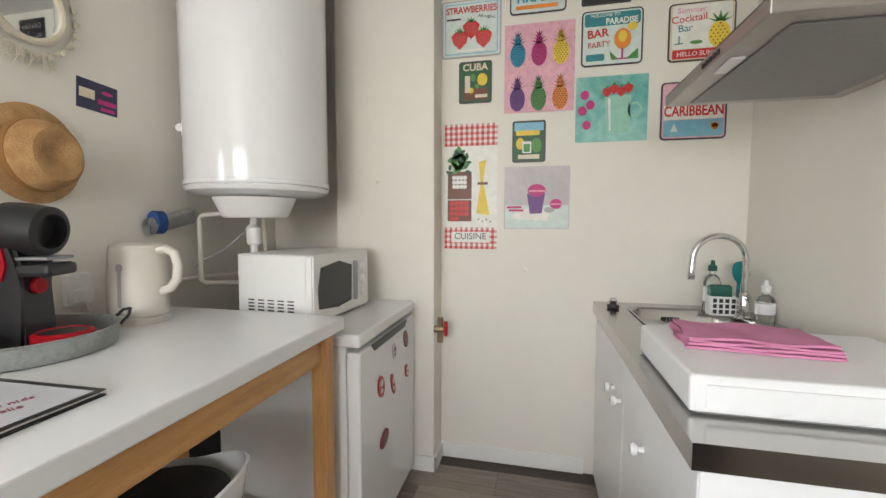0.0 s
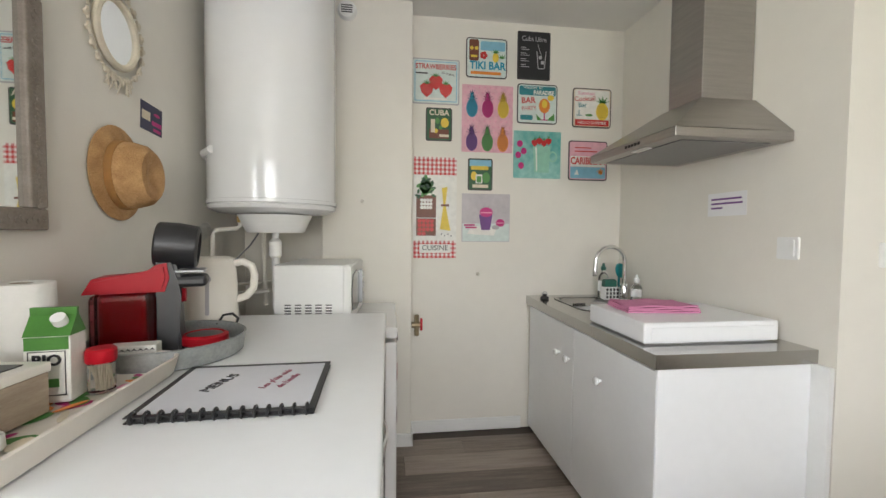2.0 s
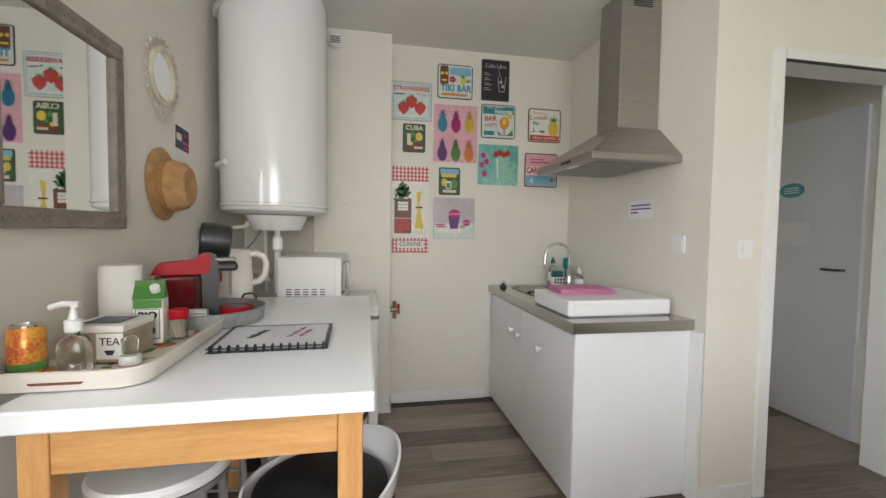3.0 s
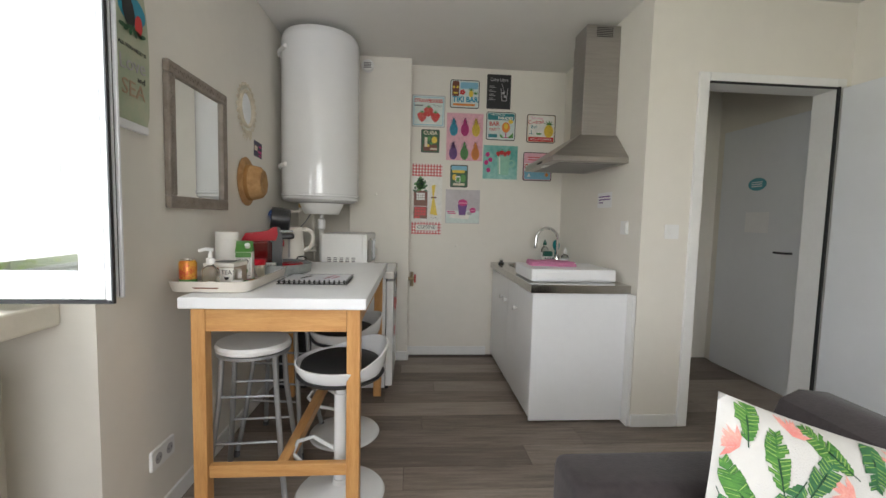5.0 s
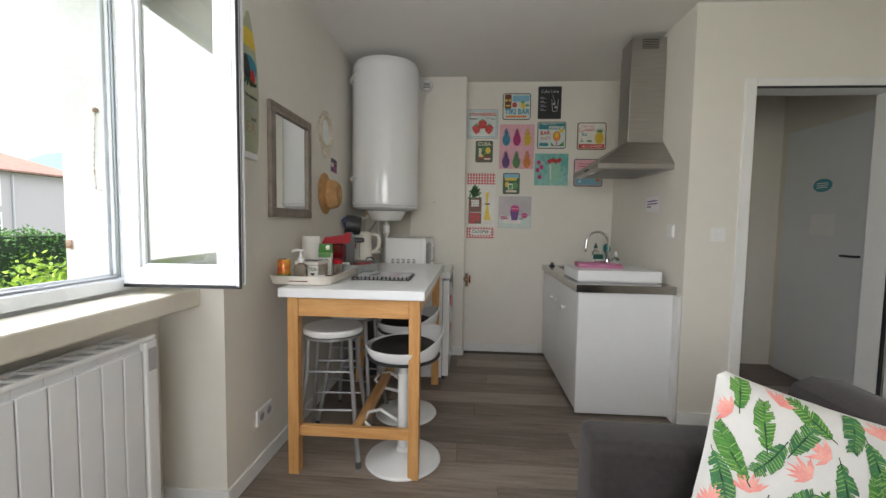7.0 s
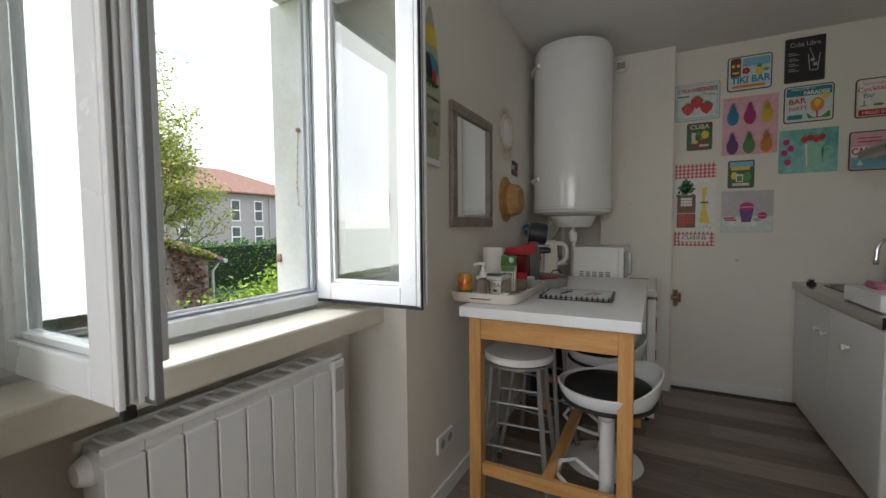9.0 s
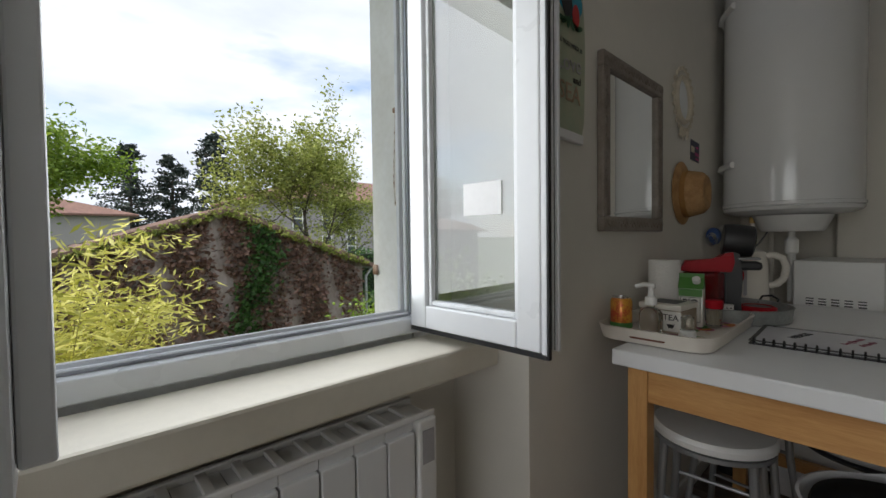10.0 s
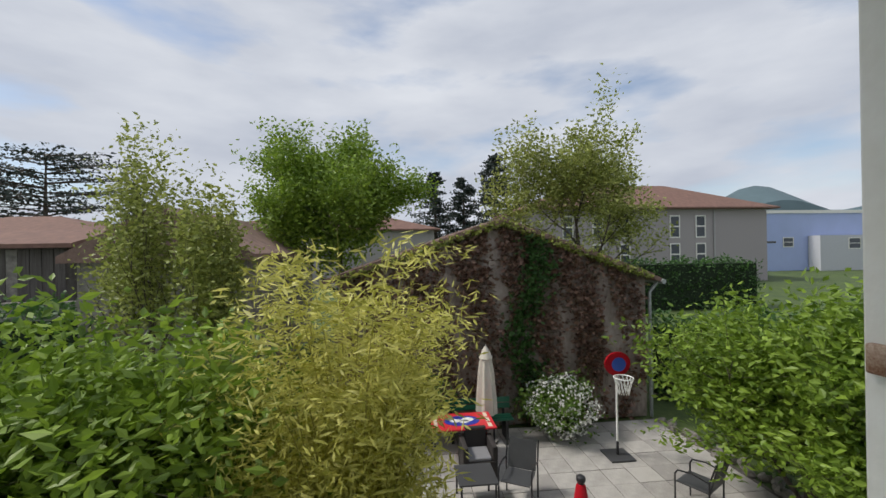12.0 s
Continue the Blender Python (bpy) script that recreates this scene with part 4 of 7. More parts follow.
def bar_stool(m, seat_turn):
    s = thing("bar_stool", m, "white bar stool with a black padded seat", "stool", "bar stools at the table")
    part("base", lathe(bmesh.new(), [(0.192, 0.0), (0.195, 0.006), (0.188, 0.014), (0.13, 0.028), (0.07, 0.042), (0.038, 0.055), (0.033, 0.075), (0, 0.075)], 0, 0, 48), ENAMEL, s, "round white trumpet base")
    part("column", lathe(bmesh.new(), [(0.029, 0.076), (0.029, 0.46), (0.024, 0.462), (0.024, 0.55)], 0, 0, 24), ENAMEL, s)
    part("collar", lathe(bmesh.new(), [(0.033, 0.115), (0.034, 0.12), (0.034, 0.15), (0.031, 0.155)], 0, 0, 24), CHROME, s, "chrome collar")
    part("footrest", tube(bmesh.new(), [(0.0, 0.03, 0.16), (-0.05, 0.045, 0.19), (-0.13, 0.05, 0.235), (-0.185, 0.0, 0.24), (-0.19, -0.06, 0.22), (-0.13, -0.1, 0.195), (-0.04, -0.06, 0.165), (0.0, -0.03, 0.15)], 0.009, 10), ENAMEL, s, "white bent-tube footrest")
    # shell: a dish whose rim climbs to a low back
    bm = bmesh.new()
    n = 48
    prof = ((0.0, 0.55, 0), (0.12, 0.55, 0), (0.172, 0.56, 0), (0.188, 0.585, 0.25), (0.193, 0.61, 1.0), (0.186, 0.612, 1.0), (0.18, 0.585, 0.25), (0.165, 0.575, 0), (0.0, 0.575, 0))
    rings = []
    for r, z, k in prof:
        ring = []
        for i in range(n if r else 1):
            a = 2 * math.pi * i / n
            up = max(0.0, math.cos(a)) ** 1.3 * 0.075 * k
            ring.append(bm.verts.new((r * math.cos(a) * (1 + 0.06 * k * max(0, math.cos(a))), r * math.sin(a), z + up)))
        rings.append(ring)
    for a, b in zip(rings, rings[1:]):
        for i in range(n):
            q = list(dict.fromkeys((a[i % len(a)], a[(i + 1) % n % len(a)], b[(i + 1) % n % len(b)], b[i % len(b)])))
            bm.faces.new(q)
    part("shell", turned(bm, pose(0, 0, 0, 0, 0, seat_turn)), ENAMEL, s, "white moulded seat shell")
    part("seat_pad", lathe(bmesh.new(), [(0.0, 0.576), (0.16, 0.577), (0.17, 0.59), (0.165, 0.606), (0.13, 0.622), (0.0, 0.63)], 0, 0, 40), LEATHER, s, "black leatherette pad")
    part("edge_band", lathe(bmesh.new(), [(0.15, 0.541), (0.178, 0.545), (0.186, 0.556), (0.18, 0.5595), (0.15, 0.549)], 0, 0, 40), BLACKPL, s, "black band under the shell")
    return s


b1 = bar_stool(pose(-0.27, 0.685, 0), 25)
copy_thing(b1, pose(-0.335, 1.20, 0, 0, 0, -10))

# ---- sofa and cushion ----
so = thing("sofa", (0.42, -0.03, 0), "dark brown-grey velvet sofa", "sofa")
part("armrest", turned(abox(0, 0.59, -0.17, 0.0, 0.05, 0.605, bev=0.03, seg=4), pose(0, 0, 0)), VELVET, so)
part("base", abox(0.03, 0.58, -1.75, -0.1705, 0.05, 0.30, bev=0.02), VELVET, so)
part("seat_cushion", abox(0.0, 0.595, -0.94, -0.178, 0.302, 0.46, bev=0.045, seg=4), VELVET, so)
part("seat_cushion", abox(0.0, 0.595, -1.72, -0.945, 0.302, 0.46, bev=0.045, seg=4), VELVET, so)
bm = bmesh.new()
prism(bm, [(0.60, 0.30), (0.62, 0.05), (0.92, 0.05), (0.92, 0.60), (0.88, 0.72), (0.80, 0.76), (0.71, 0.77), (0.655, 0.745), (0.62, 0.66)], 0, 1.75, bev=0.03)
part("backrest", turned(bm, pose(0, 0.0, 0, 90, 0, 0)), VELVET, so, "sloping velvet backrest")
for x in (0.06, 0.9):
    for y in (-0.06, -1.68):
        part("foot", lathe(bmesh.new(), [(0.02, 0.0), (0.026, 0.05)], x, y, 12), BLACKPL, so)

PILLOWC = mat("white_printed_cotton", (0.68, 0.67, 0.64), 0.85, var=0.03, bump=0.3, bscale=300)
LEAFG = mat("printed_leaf_green", (0.02, 0.10, 0.03), 0.85, col2=(0.12, 0.33, 0.06), scale=30, stretch=(1, 6, 1))
LEAFD = paint("printed_leaf_dark", (0.015, 0.06, 0.03), 0.85)
CORAL = mat("printed_coral", (0.75, 0.22, 0.20), 0.85, col2=(0.85, 0.45, 0.38), scale=25)
PW = 0.222


def puff(x, y):
    """Half thickness of the cushion at a place on its face."""
    a, b = min(1, abs(x) / PW), min(1, abs(y) / PW)
    return 0.075 * ((1 - a ** 2.2) * (1 - b ** 2.2)) ** 0.55 + 0.002


cu = thing("scatter_cushion", pose(0, 0, 0), "white cushion printed with green leaves and coral flowers", "cushion")
bm = bmesh.new()
g = 24
def pin(x, y):
    return x * (1 - 0.045 * (1 - (y / PW) ** 2)) 
for s in (1, -1):
    grid = [[bm.verts.new((pin(x, y), pin(y, x), s * puff(x, y))) for y in [PW * (2 * j / g - 1) for j in range(g + 1)]] for x in [PW * (2 * i / g - 1) for i in range(g + 1)]]
    for i in range(g):
        for j in range(g):
            bm.faces.new((grid[i][j], grid[i + 1][j], grid[i + 1][j + 1], grid[i][j + 1]))
bmesh.ops.remove_doubles(bm, verts=bm.verts, dist=0.005)
part("cover", bm, PILLOWC, cu)
rng = random.Random(4)


def on_pillow(polys, lift=0.0):
    bm = bmesh.new()
    for p in polys:
        c = (sum(x for x, y in p) / len(p), sum(y for x, y in p) / len(p))
        if abs(c[0]) > PW or abs(c[1]) > PW:
            continue
        k = PW * 0.975
        p = [(max(-k, min(k, x)), max(-k, min(k, y))) for x, y in p]
        c = (sum(x for x, y in p) / len(p), sum(y for x, y in p) / len(p))
        vs = [bm.verts.new((pin(x, y), pin(y, x), puff(x, y) + 0.0022 + lift)) for x, y in p]
        m = bm.verts.new((pin(*c), pin(c[1], c[0]), puff(*c) + 0.0026 + lift))
        for i in range(len(vs)):
            bm.faces.new((vs[i], vs[(i + 1) % len(vs)], m))
    return bm


def banana_leaf(x, y, a, ln, wd, sd):
    """A long leaf as slanting lobes either side of a rib; returns the lobes, light streaks and rib."""
    r = random.Random(sd)
    ca, sa = math.cos(radians(a)), math.sin(radians(a))
    def at(p, q):
        q += 0.12 * p * (ln - p) / ln
        return (x + p * ca - q * sa, y + p * sa + q * ca)
    lobes, streaks, n = [], [], 13
    for i in range(n):
        u0, u1 = ln * i / n, ln * (i + 1.02) / n
        k = wd * math.sin(math.pi * min(1, 0.10 + 0.86 * i / n)) ** 0.6
        for sg in (1, -1):
            kk = k * (0.6 if r.random() < 0.12 else r.uniform(0.92, 1.05))
            sh = ln * 0.07
            lobes.append([at(u0, 0), at(u0 + sh, sg * kk), at(u1 + sh, sg * kk * 0.98), at(u1, 0)])
            if r.random() < 0.75:
                um = (u0 + u1) / 2
                streaks.append([at(um - 0.0006, sg * 0.002), at(um + sh * 0.95 - 0.0008, sg * kk * 0.92), at(um + sh * 0.95 + 0.0012, sg * kk * 0.92), at(um + 0.0012, sg * 0.002)])
    rib = [at(-0.012, -0.0012), at(ln * 0.5, -0.0014), at(ln * 1.04, 0), at(ln * 0.5, 0.0014), at(-0.012, 0.0012)]
    return lobes, streaks, [rib]


LEAFL = mat("printed_leaf_light", (0.22, 0.42, 0.08), 0.85, col2=(0.36, 0.52, 0.16), scale=30)
LEAFG2 = mat("printed_leaf_deep", (0.03, 0.11, 0.05), 0.85, col2=(0.07, 0.24, 0.09), scale=20)
spots = [(i, j) for i in range(6) for j in range(6)]
for i, j in spots:
    x, y = -0.195 + i * 0.074 + rng.uniform(-0.012, 0.012) + 0.02 * (j % 2), -0.19 + j * 0.075 + rng.uniform(-0.012, 0.012)
    if (i * 2 + j) % 3 != 1:
        a = rng.choice((50, 75, 105, 130, 235, 260, 290)) + rng.uniform(-12, 12)
        ln = rng.uniform(0.10, 0.135)
        x0_, y0_ = x - ln / 2 * math.cos(radians(a)), y - ln / 2 * math.sin(radians(a))
        lobes, streaks, rib = banana_leaf(x0_, y0_, a, ln, 0.023, i * 7 + j)
        lf = part("leaf_print", on_pillow(lobes), LEAFG if (i + j) % 2 else LEAFG2, cu, "green printed leaf", kind="stuff")
        part("streaks", on_pillow(streaks, 0.0006), LEAFL, lf, "light green streaks", kind="stuff")
        part("rib", on_pillow(rib, 0.0009), LEAFD, lf, "dark rib")
    else:
        pinks = []
        a0 = rng.uniform(20, 120)
        for k in range(8):
            a = radians(a0 + k * 16 + rng.uniform(-6, 6))
            ln, w = rng.uniform(0.035, 0.062), 0.0055
            pinks.append([(x, y), (x + ln * 0.5 * math.cos(a) - w * math.sin(a), y + ln * 0.5 * math.sin(a) + w * math.cos(a)), (x + ln * math.cos(a), y + ln * math.sin(a)), (x + ln * 0.5 * math.cos(a) + w * math.sin(a), y + ln * 0.5 * math.sin(a) - w * math.cos(a))])
        part("flower_print", on_pillow(pinks), CORAL, cu, "coral printed flower", kind="stuff")
cu.matrix_world = pose(0.875, -0.335, 0.59, 70, 0, -12) @ pose(0, 0, 0, 0, 0, -15)

# ---- pictures and tin signs on the kitchen wall ----
RED, WHITE, BLACK = paint("print_red", (0.55, 0.03, 0.03)), paint("print_white", (0.78, 0.77, 0.72)), paint("print_black", (0.02, 0.02, 0.022))
GREEN, DGREEN = paint("print_green", (0.08, 0.26, 0.06)), paint("print_dark_green", (0.025, 0.10, 0.04))
SKYB, TEALP, PINK = paint("print_sky_blue", (0.22, 0.48, 0.62)), paint("print_teal", (0.03, 0.22, 0.25)), paint("print_pink", (0.72, 0.30, 0.42))
YELLOW, ORANGE, BROWN = paint("print_yellow", (0.75, 0.55, 0.06)), paint("print_orange", (0.75, 0.25, 0.04)), paint("print_brown", (0.16, 0.05, 0.025))
PURPLE, MAG_, CYAN = paint("print_purple", (0.14, 0.04, 0.22)), paint("print_magenta", (0.50, 0.02, 0.18)), paint("print_cyan", (0.02, 0.28, 0.42))
MINT, GREY, PALE = paint("print_mint", (0.28, 0.55, 0.42)), paint("print_grey", (0.42, 0.41, 0.42)), paint("print_pale", (0.62, 0.70, 0.66))
AQUA = mat("print_aqua_fade", (0.05, 0.33, 0.30), 0.45, col2=(0.35, 0.62, 0.56), scale=3)
PINKBG = paint("print_pink_ground", (0.72, 0.40, 0.47), var=0.12)
LILAC = mat("print_lilac_fade", (0.45, 0.42, 0.44), 0.45, col2=(0.58, 0.54, 0.56), scale=4)
RIMB = paint("dark_tin_rim", (0.05, 0.045, 0.045))
CREAM = paint("print_cream", (0.68, 0.60, 0.46))


def sign(name, x0, z1, x1, z0, ground, label, category="tin sign", rim=None, r=0.012, tilt=0.0):
    """A board on the kitchen wall; returns it with its width and height. Its face lies at 4 mm."""
    t = thing(name, pose((x0 + x1) / 2, BACK - 0.001, (z0 + z1) / 2, 90, 0, 0) @ pose(0, 0, 0, 0, 0, tilt), label, category, "signs on the kitchen wall")
    w, h = x1 - x0, z1 - z0
    part("plate", prism(bmesh.new(), rect(-w / 2, -h / 2, w / 2, h / 2, r), 0, 0.004, bev=0.001), rim or ground, t, smooth=False)
    if rim:
        part("panel", flat([rect(-w / 2 + 0.007, -h / 2 + 0.007, w / 2 - 0.007, h / 2 - 0.007, r * 0.7)], 0.005, 0.0008), ground, t, smooth=False)
    return t, w, h


def ink(t, material, polys, k=1, name="print", label=""):
    return part(name, flat(polys, 0.0057 + 0.0011 * k), material, t, label, smooth=False)


def berry(x, y, s):
    return [(x, y - s), (x + s * 0.6, y - s * 0.45), (x + s * 0.8, y + s * 0.25), (x + s * 0.45, y + s * 0.6), (x - s * 0.45, y + s * 0.6), (x - s * 0.8, y + s * 0.25), (x - s * 0.6, y - s * 0.45)]


def spikes(x, y, s, n=5):
    return [[(x - s * 0.25, y), (x + s * 0.25, y), (x + math.sin((k - (n - 1) / 2) * 0.55) * s * 1.2, y + math.cos((k - (n - 1) / 2) * 0.55) * s * (1.5 if n < 4 else 1.0))] for k in range(n)]


def dots(x, y, rx, ry, s, step):
    out = []
    j = -ry
    row = 0
    while j < ry:
        i = -rx + (step / 2 if row % 2 else 0)
        while i < rx:
            if (i / rx) ** 2 + (j / ry) ** 2 < 0.85:
                out.append(ell(x + i, y + j, s, s, 6))
            i += step
        j += step * 0.8
        row += 1
    return out


t, w, h = sign("strawberry_sign", 0.003, 2.291, 0.292, 2.021, PALE, "pale green tin sign with three strawberries", rim=GREY)
ink(t, SKYB, [rect(-w / 2 + 0.016, -h / 2 + 0.016, w / 2 - 0.016, h / 2 - 0.016, 0.006)], 0)
ink(t, PALE, [rect(-w / 2 + 0.021, -h / 2 + 0.021, w / 2 - 0.021, h / 2 - 0.021, 0.005)], 1)
letters("writing", "STRAWBERRIES", 0.042, RED, t, (0, 0.085), 0.0085, sx=0.86, bold=0.0008)
letters("writing", "All organic", 0.019, BLACK, t, (0.075, 0.048), 0.0085, rot=-8)
ink(t, BLACK, [rect(-0.12, 0.042, -0.05, 0.05)], 2)
for x, y in ((-0.055, -0.045), (0.0, 0.0), (0.06, -0.045)):
    ink(t, RED, [berry(x, y, 0.052)], 2, "strawberry")
    ink(t, CREAM, dots(x, y - 0.003, 0.032, 0.036, 0.0018, 0.014), 3, "seeds")
    ink(t, GREEN, spikes(x, y + 0.026, 0.03), 3, "leaf_crown")
ink(t, WHITE, [rect(-0.07, -0.108, 0.07, -0.098)], 2)

t, w, h = sign("tiki_sign", 0.331, 2.434, 0.588, 2.194, PALE, "tin sign reading tiki bar with a carved mask", rim=RIMB, r=0.02)
ink(t, SKYB, [rect(-0.04, 0.045, 0.115, 0.10, 0.01)], 1)
ink(t, BROWN, [rect(-0.11, -0.02, -0.05, 0.108, 0.012)], 2, "mask")
ink(t, YELLOW, [ell(-0.095, 0.055, 0.011), ell(-0.065, 0.055, 0.011), rect(-0.1, 0.0, -0.06, 0.014, 0.004)], 3)
ink(t, RED, [ell(-0.02 + 0.014 * math.cos(a), 0.015 + 0.014 * math.sin(a), 0.011, 0.011, 8) for a in (0, 1.26, 2.5, 3.77, 5.0)], 2)
ink(t, YELLOW, [ell(0.055, 0.005, 0.02, 0.03, 12)], 2)
ink(t, GREEN, spikes(0.055, 0.03, 0.03) + spikes(0.095, 0.0, 0.03), 3)
letters("writing", "TIKI BAR", 0.064, CYAN, t, (0.005, -0.048), 0.0085, sx=0.9, bold=0.002)
ink(t, ORANGE, [rect(-0.10, -0.10, 0.09, -0.082, 0.004)], 2)

t, w, h = sign("chalkboard_sign", 0.653, 2.495, 0.865, 2.201, BLACK, "black chalkboard style sign with a drawn glass", rim=RIMB, r=0.008)
letters("writing", "Cuba Libre", 0.042, GREY, t, (0, 0.10), 0.0070, sx=0.85)
ink(t, GREY, [rect(-0.085, 0.045 - 0.035 * k, -0.05, 0.049 - 0.035 * k) for k in range(4)] + [rect(-0.085, 0.033 - 0.035 * k, -0.03, 0.037 - 0.035 * k) for k in range(4)], 1, "chalk_lines")
ink(t, GREY, [[(0.015, 0.03), (0.02, 0.03), (0.03, -0.075), (0.025, -0.075)], [(0.075, 0.03), (0.08, 0.03), (0.07, -0.075), (0.065, -0.075)], rect(0.028, -0.08, 0.068, -0.075), [(0.02, 0.072), (0.024, 0.072), (0.05, 0.0), (0.046, 0.0)], rect(0.03, -0.02, 0.05, 0.0), rect(0.045, -0.05, 0.065, -0.03)], 1, "drawn_glass")

t, w, h = sign("cuba_sign", 0.088, 2.001, 0.249, 1.802, DGREEN, "small dark green tin sign with drinks", rim=RIMB)
letters("writing", "CUBA", 0.046, CREAM, t, (0, 0.068), 0.0085, bold=0.001)
ink(t, BROWN, [rect(-0.06, -0.085, 0.06, -0.03)], 1)
ink(t, YELLOW, [ell(0.035, 0.01, 0.025, 0.03, 12), ell(-0.02, -0.04, 0.014, 0.014, 10)], 2)
ink(t, CREAM, [rect(-0.05, -0.05, -0.025, 0.03), rect(0.0, -0.075, 0.06, -0.06)], 3)
ink(t, GREEN, [ell(-0.01, 0.02, 0.014, 0.02, 8), ell(0.01, -0.02, 0.012, 0.012, 8)], 3)

t, w, h = sign("pineapple_canvas", 0.309, 2.152, 0.629, 1.744, PINKBG, "pink canvas with six coloured pineapples", "canvas", r=0.003)
ink(t, PINK, [ell(-0.14 + 0.035 * i + 0.017 * (j % 2), -0.185 + 0.034 * j, 0.005, 0.005, 6) for i in range(9) for j in range(12)], 0, "dot_pattern")
for i, (m1, shade) in enumerate(((CYAN, (0.005, 0.09, 0.16)), (MAG_, (0.16, 0.005, 0.06)), (YELLOW, (0.42, 0.24, 0.015)), (PURPLE, (0.035, 0.01, 0.07)), (GREEN, (0.02, 0.09, 0.03)), (ORANGE, (0.28, 0.08, 0.015)))):
    x, y = -0.098 + 0.098 * (i % 3), 0.062 - 0.205 * (i // 3)
    dk = paint("pineapple_shade", shade)
    fruit = ink(t, m1, [ell(x, y, 0.036, 0.056, 20)], 1, "pineapple")
    part("eye_pattern", flat(dots(x, y, 0.035, 0.055, 0.0042, 0.0125), 0.0057 + 0.0022), dk, fruit, smooth=False, kind="stuff")
    part("crown", flat(spikes(x, y + 0.046, 0.036, 7) + spikes(x, y + 0.062, 0.030, 5) + spikes(x, y + 0.076, 0.024, 3), 0.0057 + 0.0022), dk, fruit, smooth=False)
    part("crown_light", flat(spikes(x - 0.004, y + 0.05, 0.024, 5) + spikes(x - 0.002, y + 0.068, 0.018, 3), 0.0057 + 0.0030), m1, fruit, smooth=False)

t, w, h = sign("paradise_sign", 0.656, 2.176, 0.917, 1.931, PALE, "tin sign reading welcome to paradise bar party", rim=RIMB, r=0.02)
ink(t, TEALP, [rect(-0.118, 0.052, 0.118, 0.108, 0.01)], 1)
letters("writing", "WELCOME TO", 0.019, WHITE, t, (-0.03, 0.097), 0.0085)
letters("writing", "PARADISE", 0.036, WHITE, t, (0.04, 0.068), 0.0085, sx=0.85, bold=0.001)
letters("writing", "BAR", 0.05, RED, t, (-0.06, 0.018), 0.0085, rot=4, bold=0.001)
letters("writing", "PARTY", 0.036, RED, t, (-0.055, -0.03), 0.0085, rot=4, sx=0.9)
ink(t, TEALP, [rect(-0.11, -0.10, -0.03, -0.07, 0.008)], 1)
ink(t, ORANGE, [ell(0.045, -0.01, 0.036, 0.045, 18)], 2, "cocktail")
ink(t, YELLOW, [ell(0.085, 0.04, 0.022, 0.018, 10), ell(0.045, 0.0, 0.018, 0.026, 10)], 3)
ink(t, MAG_, [rect(0.041, -0.095, 0.049, -0.052), rect(0.02, -0.1, 0.07, -0.094)], 2)
ink(t, GREEN, [[(0.06, -0.1), (0.11, -0.055), (0.112, -0.1)], [(0.03, -0.1), (-0.01, -0.06), (0.0, -0.1)]], 2)

t, w, h = sign("cocktail_sign", 1.018, 2.169, 1.279, 1.922, CREAM, "cream tin sign with a pineapple reading hello summer", rim=RIMB, r=0.02)
ink(t, WHITE, [rect(-0.115, -0.07, 0.115, 0.112, 0.012)], 0)
letters("writing", "Summer", 0.034, PINK, t, (-0.04, 0.09), 0.0085)
letters("writing", "Cocktail", 0.042, RED, t, (-0.05, 0.055), 0.0085, rot=4)
letters("writing", "Bar", 0.042, TEALP, t, (-0.065, 0.015), 0.0085, rot=4)
ink(t, TEALP, [rect(-0.09, -0.05, -0.085, -0.015), rect(-0.105, -0.05, -0.07, -0.045)], 1)
ink(t, GREEN, [ell(-0.02, -0.045, 0.026, 0.008, 10)] + spikes(0.07, 0.03, 0.05, 5), 1)
ink(t, YELLOW, [ell(0.068, -0.02, 0.042, 0.055, 18)], 2, "pineapple")
ink(t, BROWN, dots(0.068, -0.02, 0.04, 0.05, 0.0035, 0.017), 3, "pineapple_eyes")
ink(t, RED, [rect(-0.113, -0.112, 0.113, -0.074, 0.004)], 2)
letters("writing", "HELLO SUMMER", 0.027, WHITE, t, (0, -0.094), 0.0090)

t, w, h = sign("mug_print", 0.638, 1.886, 0.946, 1.593, AQUA, "aqua print of strawberries in an enamel mug", "print", r=0.003)
ink(t, MINT, [[(-0.03, 0.05), (0.085, 0.05), (0.075, -0.11), (-0.02, -0.11)], ell(0.10, -0.01, 0.03, 0.035, 16)], 1, "mug")
ink(t, AQUA, [ell(0.10, -0.01, 0.02, 0.024, 14)], 2)
ink(t, WHITE, [[(-0.015, 0.045), (-0.005, 0.045), (0.0, -0.1), (-0.008, -0.1)]], 2)
ink(t, MINT, [ell(0.028, 0.05, 0.057, 0.008, 20)], 2)
ink(t, RED, [berry(-0.02 + 0.03 * i, 0.075 + 0.012 * (i % 2), 0.026) for i in range(4)], 3, "strawberry")
ink(t, GREEN, [q for i in range(4) for q in spikes(-0.02 + 0.03 * i, 0.088 + 0.012 * (i % 2), 0.014, 3)], 4)
ink(t, MAG_, [ell(x, y, 0.019, 0.021, 12) for x, y in ((-0.115, 0.065), (-0.09, 0.02), (-0.125, -0.005), (-0.105, -0.07))], 2, "raspberry")

